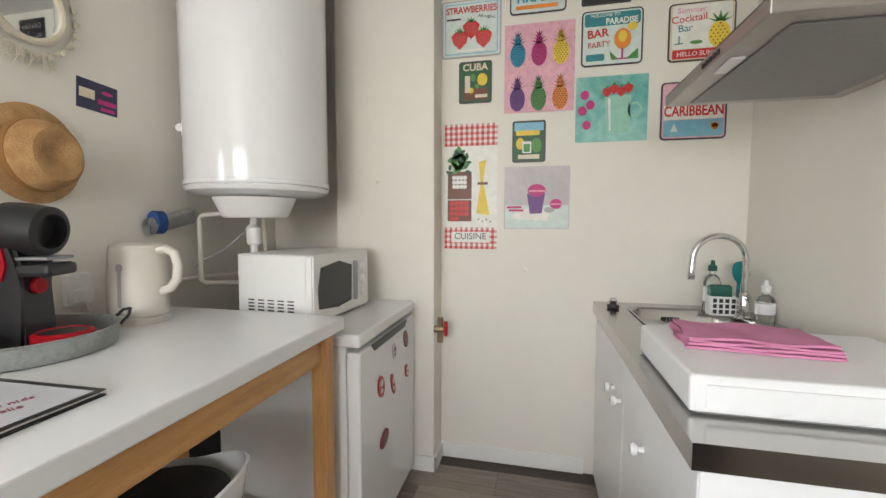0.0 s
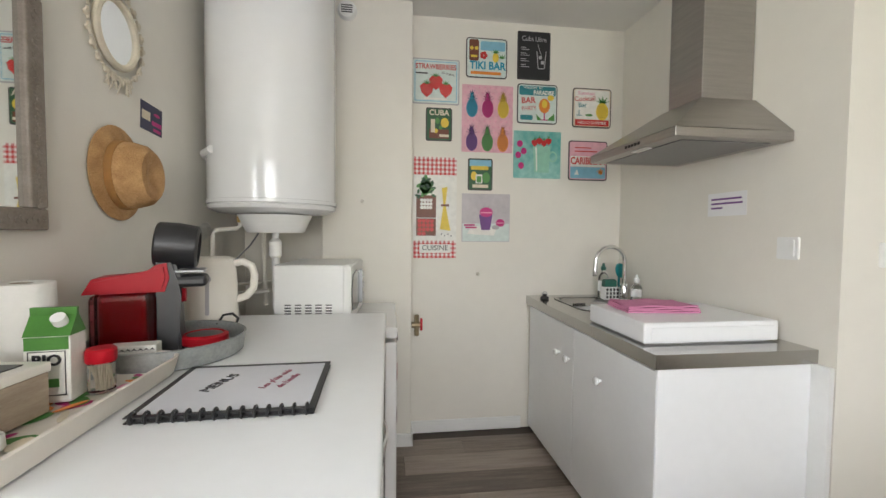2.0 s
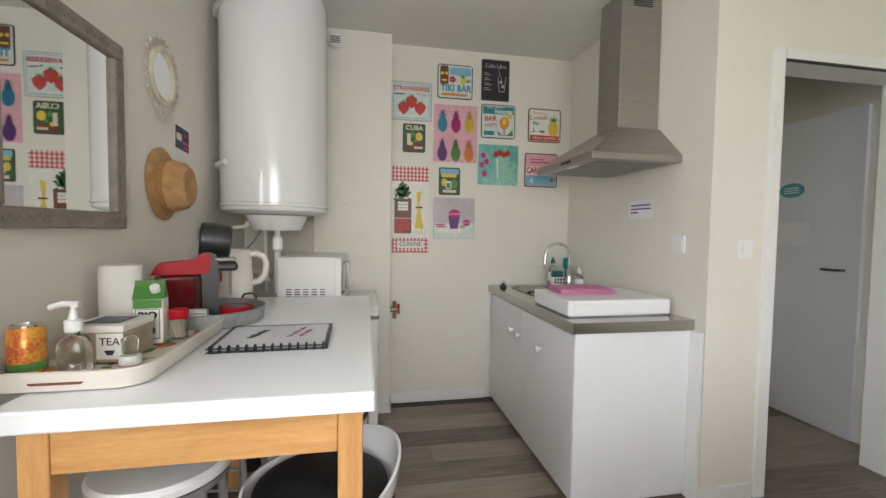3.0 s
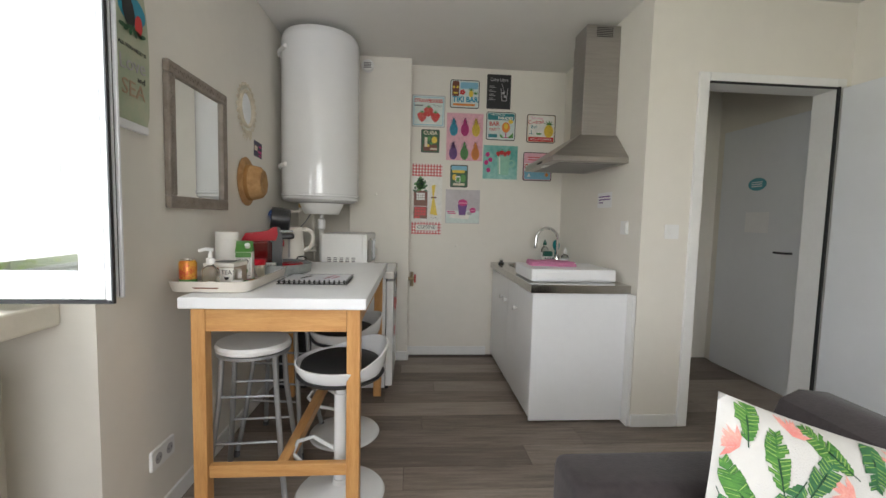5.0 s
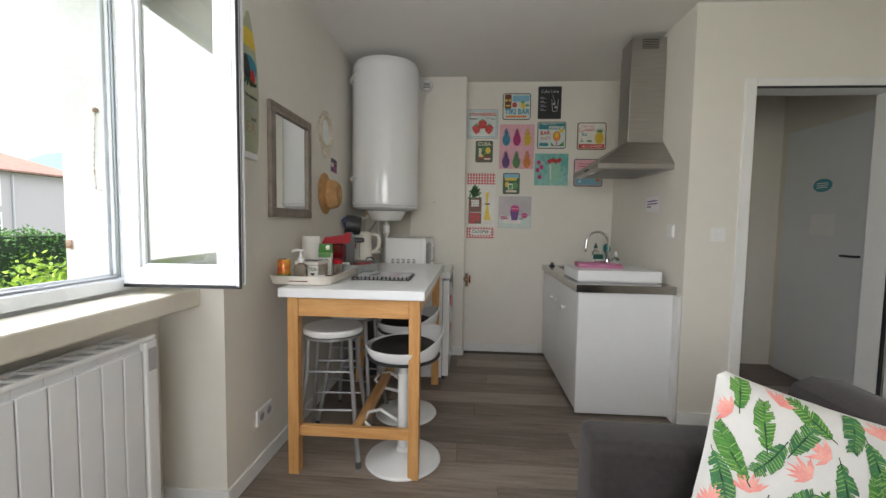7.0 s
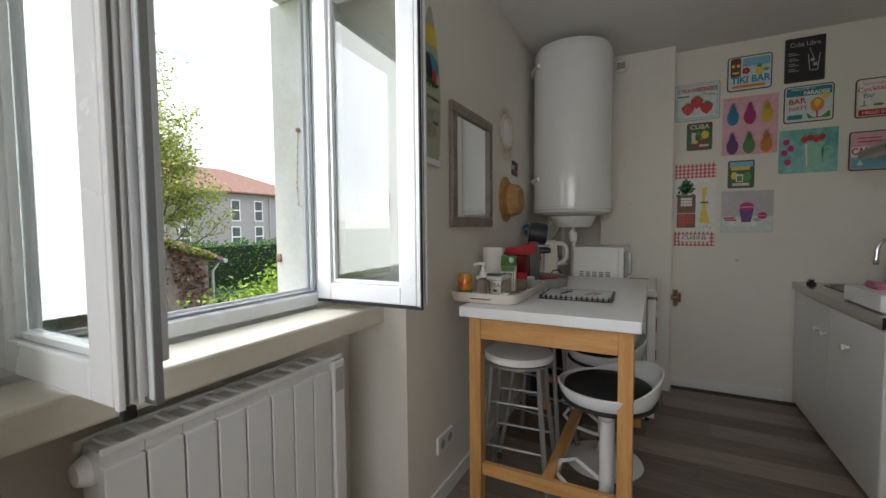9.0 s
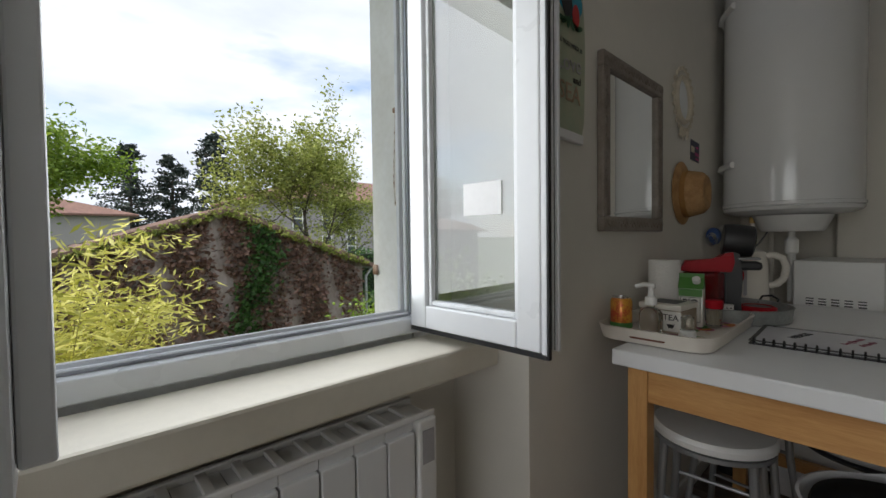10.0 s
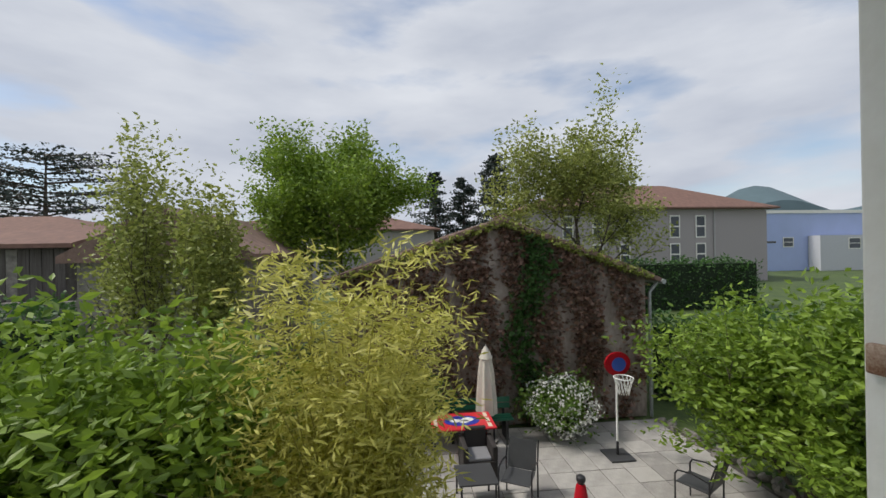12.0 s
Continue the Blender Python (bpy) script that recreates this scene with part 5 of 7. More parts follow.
t, w, h = sign("caribbean_sign", 0.998, 1.838, 1.26, 1.587, PINKBG, "pink and blue tin sign reading Caribbean", rim=RIMB, r=0.018)
ink(t, SKYB, [rect(-0.118, -0.112, 0.118, -0.04, 0.006)], 1)
ink(t, WHITE, [rect(-0.118, -0.038, 0.118, 0.028)], 1)
letters("writing", "CARIBBEAN", 0.062, RED, t, (0, -0.004), 0.0085, sx=0.72, bold=0.0015)
ink(t, ORANGE, spikes(0.085, -0.075, 0.03, 5) + [ell(0.085, -0.072, 0.014)], 2, "starfish")
ink(t, WHITE, [[(-0.09, -0.09), (-0.06, -0.09), (-0.075, -0.055)]], 2)
ink(t, RED, [rect(-0.09, 0.055, 0.06, 0.062), rect(-0.09, 0.078, 0.02, 0.084)], 1)

t, w, h = sign("mojito_sign", 0.35, 1.705, 0.506, 1.509, DGREEN, "small green and yellow tin sign with drinks", rim=RIMB)
ink(t, SKYB, [rect(-0.068, 0.05, 0.068, 0.088)], 1)
ink(t, YELLOW, [rect(-0.06, 0.028, 0.05, 0.052, 0.006), ell(-0.04, -0.01, 0.02, 0.028, 10)], 2)
ink(t, WHITE, [rect(-0.03, -0.055, 0.012, 0.0, 0.004)], 3)
ink(t, GREEN, [ell(0.035, -0.02, 0.025, 0.035, 10), rect(-0.024, -0.05, 0.006, -0.012)], 4)
ink(t, CREAM, [rect(-0.05, -0.082, 0.05, -0.062)], 2)

t, w, h = sign("cuisine_print", 0.016, 1.706, 0.282, 1.088, WHITE, "tall kitchen print with gingham bands reading cuisine", "print", r=0.003)
for z0, z1 in ((0.20, 0.307), (-0.307, -0.20)):
    ink(t, paint("gingham_pink", (0.60, 0.25, 0.25)), [rect(-0.131 + 0.0262 * i, z0, -0.131 + 0.0131 + 0.0262 * i, z1) for i in range(10)], 0, "gingham")
    ink(t, paint("gingham_light", (0.66, 0.34, 0.33)), [rect(-0.131, z0 + 0.0268 * j, 0.131, z0 + 0.0134 + 0.0268 * j) for j in range(4)], 0.6, "gingham")
    ink(t, RED, [rect(-0.131 + 0.0262 * i, z0 + 0.0268 * j, -0.131 + 0.0131 + 0.0262 * i, z0 + 0.0134 + 0.0268 * j) for i in range(10) for j in range(4)], 1, "gingham")
ink(t, WHITE, [rect(-0.095, -0.275, 0.095, -0.222)], 2)
letters("writing", "CUISINE", 0.044, BLACK, t, (0, -0.245), 0.0095)
ink(t, BROWN, [rect(-0.115, -0.06, 0.005, 0.075), rect(-0.115, -0.17, 0.005, -0.065)], 1, "crate_print")
ink(t, GREEN, [ell(-0.06 + 0.045 * math.cos(k * 1.3) * (0.3 + 0.1 * (k % 7)), 0.13 + 0.055 * math.sin(k * 1.3) * (0.3 + 0.1 * (k % 7)), 0.022, 0.012, 8, k * 47) for k in range(20)], 2, "basil")
ink(t, DGREEN, [ell(-0.06 + 0.05 * math.cos(k * 1.9), 0.12 + 0.055 * math.sin(k * 2.3), 0.015, 0.008, 8, k * 33) for k in range(12)], 3, "basil")
ink(t, WHITE, [ell(-0.055 + 0.018 * (k % 4) - 0.027, 0.045 - 0.022 * (k // 4), 0.011, 0.011, 10) for k in range(12)], 3, "mozzarella")
ink(t, RED, [ell(-0.095 + 0.025 * (k % 4), -0.08 - 0.026 * (k // 4), 0.0125, 0.0125, 10) for k in range(16) if k < 14], 3, "tomatoes")
ink(t, YELLOW, [[(0.04, 0.12), (0.075, 0.13), (0.062, 0.02), (0.05, 0.02)], [(0.05, 0.015), (0.064, 0.015), (0.095, -0.14), (0.03, -0.13)]], 1, "spaghetti")
ink(t, BROWN, [rect(0.035, 0.01, 0.085, 0.022)], 2)
ink(t, BLACK, [ell(0.04 + 0.02 * k, -0.16 - 0.01 * (k % 2), 0.004, 0.004, 6) for k in range(4)], 1)

t, w, h = sign("macaron_print", 0.315, 1.489, 0.62, 1.191, LILAC, "lilac print of macarons in a little bucket", "print", r=0.003)
ink(t, PALE, [rect(-0.148, -0.145, 0.148, -0.035)], 0)
ink(t, WHITE, [[(-0.12, -0.10), (0.05, -0.11), (0.07, -0.06), (-0.09, -0.05)]], 1, "napkin")
ink(t, PURPLE, [[(-0.045, 0.02), (0.04, 0.02), (0.025, -0.075), (-0.03, -0.075)]], 2, "bucket")
ink(t, MAG_, [ell(0.0, 0.035, 0.042, 0.03, 16), ell(0.09, -0.03, 0.028, 0.024, 14), rect(-0.14, -0.05, -0.07, -0.04), rect(-0.13, -0.065, -0.06, -0.055)], 3, "macaron")
ink(t, PINK, [rect(-0.035, 0.028, 0.038, 0.036), rect(0.065, -0.034, 0.115, -0.028)], 4)
ink(t, GREY, [ell(0.06, -0.058, 0.024, 0.014, 12)], 3)

# notice, socket and switches by the sink
nt_ = thing("wall_notice", pose(RIGHT - 0.0005, 1.70, 1.385, 90, 0, -90), "small white printed notice on the wall", "notice")
part("sheet", prism(bmesh.new(), rect(-0.105, -0.052, 0.105, 0.052), 0, 0.0015), PAPER, nt_, smooth=False)
part("writing", flat([rect(-0.085, 0.02, 0.08, 0.028), rect(-0.085, 0.0, 0.085, 0.008), rect(-0.085, -0.02, -0.02, -0.012)], 0.0024), PURPLE, nt_, "bars of small writing", smooth=False)


def switch(name, m, label, round_=True):
    t = thing(name, m, label, "switch")
    part("plate", prism(bmesh.new(), rect(-0.042, -0.042, 0.042, 0.042, 0.006), 0, 0.009, bev=0.002), PLASTIC, t, smooth=False)
    part("rocker", prism(bmesh.new(), ell(0.004, 0, 0.026, 0.026, 24) if round_ else rect(-0.03, -0.03, 0.03, 0.03, 0.003), 0.0092, 0.013, bev=0.001), PLASTIC, t, smooth=False)
    return t


switch("light_switch", pose(1.545, DW - 0.0005, 1.185, 90, 0, 0), "white rotary light switch by the door")
switch("light_switch", pose(RIGHT - 0.0005, 1.405, 1.20, 90, 0, -90), "white rocker switch on the kitchen wall", False)
sk = thing("wall_socket", pose(L + 0.0005, 0.565, 0.27, 90, 0, 90), "white double socket low on the wall", "socket")
part("plate", prism(bmesh.new(), rect(-0.075, -0.04, 0.075, 0.04, 0.008), 0, 0.01, bev=0.002), PLASTIC, sk, smooth=False)
for x in (-0.035, 0.037):
    part("well", flat([ell(x, 0, 0.021)], 0.0115), GREY, sk, "round socket well", smooth=False)
part("holes", flat([ell(-0.044, 0, 0.0035, 0.0035, 8), ell(-0.026, 0, 0.0035, 0.0035, 8), ell(0.028, 0, 0.0035, 0.0035, 8), ell(0.046, 0, 0.0035, 0.0035, 8)], 0.0128), BLACK, sk, "dark pin holes", smooth=False)

# ---- left wall: mirrors, hat, postcard, surfboard sign ----
mi = thing("wall_mirror", pose(L + 0.001, 0.885, 1.535, 90, 0, 90), "rectangular mirror in a carved taupe frame", "mirror")
mw_, mh = 0.51, 0.58
bm = bmesh.new()
for x0, y0, x1, y1 in ((-mw_ / 2, -mh / 2, mw_ / 2, -mh / 2 + 0.05), (-mw_ / 2, mh / 2 - 0.05, mw_ / 2, mh / 2), (-mw_ / 2, -mh / 2 + 0.0505, -mw_ / 2 + 0.05, mh / 2 - 0.0505), (mw_ / 2 - 0.05, -mh / 2 + 0.0505, mw_ / 2, mh / 2 - 0.0505)):
    box(bm, x0, x1, y0, y1, 0, 0.024, bev=0.005)
part("frame", bm, MIRFRAME, mi, smooth=False)
bm = bmesh.new()
for i in range(34):
    a = i / 33 - 0.5
    for y in (-mh / 2 + 0.025, mh / 2 - 0.025):
        prism(bm, ell(a * (mw_ - 0.03), y + 0.008 * (i % 2) - 0.004, 0.006, 0.008, 6, i * 40), 0.0242, 0.0268)
    for x in (-mw_ / 2 + 0.025, mw_ / 2 - 0.025):
        prism(bm, ell(x + 0.008 * (i % 2) - 0.004, a * (mh - 0.11), 0.008, 0.006, 6, i * 40), 0.0242, 0.0268)
part("carving", bm, MIRFRAME, mi, "carved dotted relief", smooth=False, kind="stuff")
part("glass", abox(-mw_ / 2 + 0.051, mw_ / 2 - 0.051, -mh / 2 + 0.051, mh / 2 - 0.051, 0.002, 0.010), MIRROR, mi, smooth=False)

rm_ = thing("macrame_mirror", pose(L + 0.001, 1.432, 1.838, 90, 0, 90), "small oval mirror ringed with macrame cord", "mirror")
part("glass", prism(bmesh.new(), ell(0, 0, 0.082, 0.088, 40), 0, 0.008), MIRROR, rm_, smooth=False)
part("cord_ring", tube(bmesh.new(), [(0.092 * math.cos(a * math.pi / 20), 0.098 * math.sin(a * math.pi / 20), 0.008) for a in range(40)], 0.011, 8, True), MACRAME, rm_)
bm = bmesh.new()
for k in range(22):
    a = k / 22 * 2 * math.pi
    tube(bm, [(0.105 * math.cos(a + q * 0.7) + 0.020 * math.cos(a) * (1 - q * q), 0.112 * math.sin(a + q * 0.7) + 0.024 * math.sin(a) * (1 - q * q), 0.008 + 0.004 * q) for q in (-0.2, -0.1, 0, 0.1, 0.2)], 0.0042, 6)
    lathe(bm, [(0, 0.0), (0.009, 0.004), (0.009, 0.012), (0, 0.016)], 0.128 * math.cos(a), 0.138 * math.sin(a), 8)
for k in range(26):
    x = rng.uniform(-0.05, 0.05)
    y0 = -0.125 - abs(x) * -0.2
    tube(bm, [(x, y0, 0.008), (x * 1.2 + rng.uniform(-0.01, 0.01), y0 - 0.025, 0.012), (x * 1.3 + rng.uniform(-0.014, 0.014), y0 - rng.uniform(0.03, 0.06), 0.008)], 0.0018, 5)
part("fringe", bm, MACRAME, rm_, "looped and fringed cord", kind="stuff")

ht = thing("straw_hat", pose(L + 0.004, 1.425, 1.418, 90, 0, 90) @ pose(0, 0, 0, 0, 0, 12), "tan straw hat hanging on the wall", "hat")
part("brim", lathe(bmesh.new(), [(0.09, 0.012), (0.118, 0.004), (0.135, 0.0), (0.137, 0.004), (0.12, 0.010), (0.09, 0.018)], 0, 0, 40, 0.94, 1.04), STRAWHAT, ht)
part("crown", lathe(bmesh.new(), [(0.098, 0.012), (0.095, 0.05), (0.086, 0.085), (0.07, 0.102), (0.045, 0.104), (0.02, 0.092), (0.0, 0.088)], 0.0, -0.005, 40, 0.9, 1.05), STRAWHAT, ht)
part("hatband", lathe(bmesh.new(), [(0.099, 0.014), (0.1, 0.016), (0.0985, 0.034), (0.0975, 0.036)], 0, -0.005, 40, 0.905, 1.055), mat("brown_cord", (0.34, 0.17, 0.05), 0.8, scale=60, bump=0.6), ht, "plaited brown band")
pc = thing("postcard", pose(L + 0.0005, 1.62, 1.634, 90, 0, 90) @ pose(0, 0, 0, 0, 0, -3), "dark postcard with a night view", "postcard")
part("card", prism(bmesh.new(), rect(-0.065, -0.048, 0.065, 0.048), 0, 0.0012), paint("night_blue", (0.03, 0.03, 0.07)), pc, smooth=False)
part("print", flat([rect(-0.058, -0.012, -0.01, 0.018)], 0.0022), CREAM, pc, "pale printed patch", smooth=False)
part("print", flat([rect(0.0, -0.02, 0.06, -0.005), ell(0.03, 0.02, 0.02, 0.006, 8), rect(0.01, -0.04, 0.055, -0.03)], 0.0022), MAG_, pc, "reddish printed patch", smooth=False)

sb = thing("surfboard_sign", pose(L + 0.001, 0.452, 1.845, 90, 0, 90) @ pose(0, 0, 0, 0, 0, -2), "surfboard-shaped sign with a toucan print", "sign")
hw, hh = 0.095, 0.31
shape_r = [(hw * 0.88, -hh)] + [(hw * (1 - max(0, (z + hh) / (2 * hh) - 0.35) ** 2 * 2.2), z) for z in [-hh + 2 * hh * k / 16 for k in range(1, 17)]]
shape_r = [(max(0.004, x), z) for x, z in shape_r]
part("board", prism(bmesh.new(), shape_r + [(-x, z) for x, z in shape_r[::-1]], 0, 0.006, bev=0.001), mat("faded_green_print", (0.36, 0.43, 0.30), 0.55, col2=(0.46, 0.46, 0.33), scale=9), sb, smooth=False)
ink(sb, YELLOW, [[(x * 0.95, z) for x, z in shape_r if 0.12 < z < 0.24] + [(-x * 0.95, z) for x, z in shape_r[::-1] if 0.12 < z < 0.24]], 2)
ink(sb, CYAN, [ell(0, 0.07, 0.07, 0.05, 18)], 3)
ink(sb, BLACK, [ell(-0.02, 0.06, 0.03, 0.055, 14, 15)], 4, "bird")
ink(sb, RED, [ell(0.03, 0.03, 0.02, 0.035, 12)], 5)
ink(sb, DGREEN, [ell(-0.05 + 0.02 * k, 0.0, 0.02, 0.008, 8, 40 * k) for k in range(6)], 5)
letters("writing", "ALL YOU NEED IS", 0.018, BLACK, sb, (0, -0.06), 0.0095)
letters("writing", "Love", 0.07, GREY, sb, (0, -0.115), 0.0095, rot=6)
letters("writing", "and", 0.03, BLACK, sb, (0.045, -0.155), 0.0095)
letters("writing", "SEA", 0.075, paint("print_tan", (0.42, 0.30, 0.20)), sb, (0.005, -0.20), 0.0095)
part("paper_tab", abox(-0.08, 0.07, -hh - 0.03, -hh - 0.002, 0.001, 0.02, bev=0.004), PAPER, sb, "white curled paper tab", smooth=False)

# ---- radiator in the niche ----
ra = thing("radiator", (-1.165, 0, 0), "white ribbed electric radiator under the window", "radiator")
RY0, RY1 = -0.69, 0.015
for i in range(8):
    y0 = RY0 + 0.012 + i * (RY1 - RY0 - 0.07) / 8
    y1 = y0 + (RY1 - RY0 - 0.07) / 8 - 0.0045
    bm = abox(0.012, 0.105, y0, y1, 0.16, 0.775, bev=0.003)
    prism(bm, [(0.014, y0 + 0.001), (0.091, y0 + 0.001), (0.091, y1 + 0.004), (0.014, y1 + 0.004)], 0.7755, 0.8025)
    part("fin", bm, ENAMEL, ra, smooth=False)
part("end_cap", abox(0.008, 0.112, RY1 - 0.055, RY1, 0.15, 0.80, bev=0.006), PLASTIC, ra, "plain white control end", smooth=False)
bm = bmesh.new()
box(bm, 0.0, 0.012, RY0, RY1, 0.79, 0.815, bev=0.003)
box(bm, 0.092, 0.104, RY0 + 0.01, RY1, 0.801, 0.815, bev=0.003)
for i in range(11):
    y = RY0 + 0.03 + i * 0.060
    box(bm, 0.0125, 0.0915, y, y + 0.018, 0.803, 0.812, bev=0.002)
part("top_grille", bm, PLASTIC, ra, "slatted white top grille", smooth=False)
part("pipe_end", turned(lathe(bmesh.new(), [(0.03, 0), (0.032, 0.01), (0.022, 0.03), (0, 0.032)], 0, 0, 18), pose(0.055, RY0 + 0.012, 0.765, 90, 0, 0)), PLASTIC, ra, "round white end plug")
part("control_label", turned(flat([rect(-0.018, -0.05, 0.018, 0.03)], 0.001), pose(0.1125, RY1 - 0.028, 0.745, 90, 0, 90)), GREY, ra, "grey control panel", smooth=False)
part("mounting", box(abox(-0.072, -0.001, -0.5, -0.46, 0.3, 0.7), -0.072, -0.001, -0.12, -0.08, 0.3, 0.7), PLASTIC, ra, smooth=False)

# ---- things on the table ----
Z = TT
tr = thing("serving_tray", (-0.775, 0.835, Z), "cream rimmed serving tray with a floral print", "tray")
bm = bmesh.new()
rings = []
for k, z in ((-0.012, 0.0), (0.0, 0.004), (0.012, 0.045), (0.005, 0.046), (-0.006, 0.008), (-0.03, 0.006)):
    rings.append([bm.verts.new((x, y, z)) for x, y in rect(-0.152 - k, -0.262 - k, 0.152 + k, 0.262 + k, 0.055 + k)])
for a, b in zip(rings, rings[1:]):
    for i in range(len(a)):
        bm.faces.new((a[i], a[(i + 1) % len(a)], b[(i + 1) % len(b)], b[i]))
bm.faces.new(rings[0][::-1])
bm.faces.new(rings[-1])
part("body", bm, mat("cream_melamine", (0.72, 0.67, 0.60), 0.35, var=0.03), tr)
for y, s in ((-0.2705, 1), (0.2705, -1)):
    part("handle_slot", turned(flat([rect(-0.05, 0.018, 0.05, 0.034, 0.008)], 0.002 if s > 0 else 0.002), pose(0, y - 0.0005 * s, 0, 90 - 13 * s if s > 0 else 90 + 13, 0, 0)), BROWN, tr, "cut-out handle", smooth=False)
FL = [MAG_, GREEN, PINK, CREAM, ORANGE]
for q in range(5):
    part("floral_print", flat([ell(rng.uniform(-0.115, 0.115), rng.uniform(-0.22, 0.22), rng.uniform(0.01, 0.03), rng.uniform(0.006, 0.016), 10, rng.uniform(0, 180)) for k in range(12)], 0.0075 + 0.0006 * q, 0.0005), FL[q], tr, "printed flowers and leaves", smooth=False)
ZT = Z + 0.011
cn_ = thing("drinks_can", (-0.89, 0.665, ZT), "orange drinks can on the tray", "can")
CANP = mat("orange_can_print", (0.62, 0.10, 0.04), 0.3, metal=0.3, col2=(0.80, 0.42, 0.06), scale=22, spread=(0.42, 0.55))
part("body", lathe(bmesh.new(), [(0.024, 0), (0.031, 0.008), (0.0325, 0.012), (0.0325, 0.098), (0.027, 0.108)], 0, 0, 28), CANP, cn_)
part("lid", lathe(bmesh.new(), [(0.0275, 0.1082), (0.028, 0.112), (0.025, 0.112), (0.024, 0.109), (0, 0.109)], 0, 0, 28), CHROME, cn_)
part("leaf_band", lathe(bmesh.new(), [(0.0327, 0.014), (0.0332, 0.016), (0.0332, 0.03), (0.0327, 0.032)], 0, 0, 28), GREEN, cn_, "green band at the foot")
bottle("gel_dispenser", (-0.80, 0.665, ZT), 0.034, 0.095, CLEARPL, PLASTIC, "clear gel bottle with a white pump", pump=True, band=None)
tb = thing("tea_box", (-0.795, 0.795, ZT, 0, 0, -4), "grey-brown wooden tea box with a lid window", "box")
WOODG = mat("greyed_wood", (0.34, 0.27, 0.20), 0.6, col2=(0.46, 0.38, 0.29), scale=6, stretch=(2, 2, 14), bump=0.2)
part("case", abox(-0.062, 0.062, -0.062, 0.062, 0, 0.072, bev=0.002), WOODG, tb, smooth=False)
part("lid", abox(-0.065, 0.065, -0.065, 0.065, 0.0725, 0.09, bev=0.003), CREAMPL, tb, "pale lid", smooth=False)
part("lid_window", abox(-0.04, 0.04, -0.04, 0.04, 0.0905, 0.092), DARKGREY, tb, "grey glass window in the lid", smooth=False)
part("sign_plate", turned(flat([rect(-0.03, 0.008, 0.03, 0.07)], 0.0015), pose(0.034, -0.0625, 0, 90, 0, 0)), WHITE, tb, "white plate", smooth=False)
tea = letters("writing", "TEA", 0.026, BLACK, tb, (0, 0), 0)
tea.matrix_basis = pose(0.034, -0.0648, 0.05, 90, 0, 0)
part("cup_drawing", turned(flat([[(-0.012, 0.03), (0.012, 0.03), (0.006, 0.018), (-0.006, 0.018)]], 0.0028), pose(0.034, -0.0625, 0, 90, 0, 0)), BLACK, tb, smooth=False)
sh = thing("salt_shaker", (-0.715, 0.715, ZT), "small white shaker lying cap down", "shaker")
part("body", lathe(bmesh.new(), [(0.02, 0.0), (0.022, 0.004), (0.02, 0.02), (0.016, 0.022), (0.018, 0.06), (0.012, 0.066), (0, 0.067)], 0, 0, 20), CLEARPL, sh)
part("cap", lathe(bmesh.new(), [(0.0225, 0.0), (0.0235, 0.002), (0.0225, 0.02), (0.021, 0.022)], 0, 0, 20), PLASTIC, sh)
mk = thing("sugar_carton", (-0.762, 0.915, ZT, 0, 0, 8), "green and white carton reading bio", "carton")
CARTG = paint("carton_green", (0.06, 0.20, 0.03))
part("box", abox(-0.036, 0.036, -0.026, 0.026, 0, 0.125, bev=0.002), WHITE, mk, smooth=False)
bm = bmesh.new()
prism(bm, [(-0.027, 0.0), (0.027, 0.0), (0.004, 0.036), (0.004, 0.05), (-0.004, 0.05), (-0.004, 0.036)], -0.0365, 0.0365)
part("gable_top", turned(bm, Matrix.Translation((0, 0, 0.1255)) @ pose(0, 0, 0, 90, 0, 90)), CARTG, mk, "green gable top", smooth=False)
part("cap", turned(lathe(bmesh.new(), [(0.012, 0), (0.012, 0.016), (0, 0.017)], 0, 0, 16), pose(0.016, -0.012, 0.148, 40, 0, 0)), PLASTIC, mk, "white screw cap")
face = pose(0, -0.0262, 0, 90, 0, 0)
part("label_band", turned(flat([rect(-0.034, 0.1, 0.034, 0.124)], 0.0010), face), CARTG, mk, "green band", smooth=False)
part("label_frame", turned(flat([rect(-0.029, 0.014, 0.029, 0.0155), rect(-0.029, 0.0965, 0.029, 0.098), rect(-0.029, 0.0155, -0.0275, 0.0965), rect(0.0275, 0.0155, 0.029, 0.0965)], 0.0014), face), BLACK, mk, "dark printed frame", smooth=False)
part("label_patch", turned(flat([rect(-0.018, 0.03, 0.018, 0.046)], 0.0014), face), GREEN, mk, "green patch", smooth=False)
bio = letters("writing", "BIO", 0.028, BLACK, mk, (0, 0), 0, bold=0.001)
bio.matrix_basis = pose(0, -0.0278, 0.08, 90, 0, 0)
tp = thing("toothpick_jar", (-0.703, 0.945, ZT), "jar of toothpicks with a red lid", "jar")
part("jar", lathe(bmesh.new(), [(0.02, 0), (0.023, 0.004), (0.023, 0.058), (0.02, 0.06)], 0, 0, 20), CLEARPL, tp)
bm = bmesh.new()
for k in range(26):
    a = rng.uniform(0, 6.28)
    r = rng.uniform(0.0, 0.017)
    tube(bm, [(r * math.cos(a), r * math.sin(a), 0.004), (r * math.cos(a + 0.5), r * math.sin(a + 0.5), 0.056)], 0.0012, 5)
part("toothpicks", bm, CREAM, tp, "pale wooden toothpicks", kind="stuff")
part("lid", lathe(bmesh.new(), [(0.0245, 0.0605), (0.026, 0.063), (0.026, 0.084), (0.023, 0.088), (0, 0.089)], 0, 0, 24), REDPL, tp, "red plastic lid")
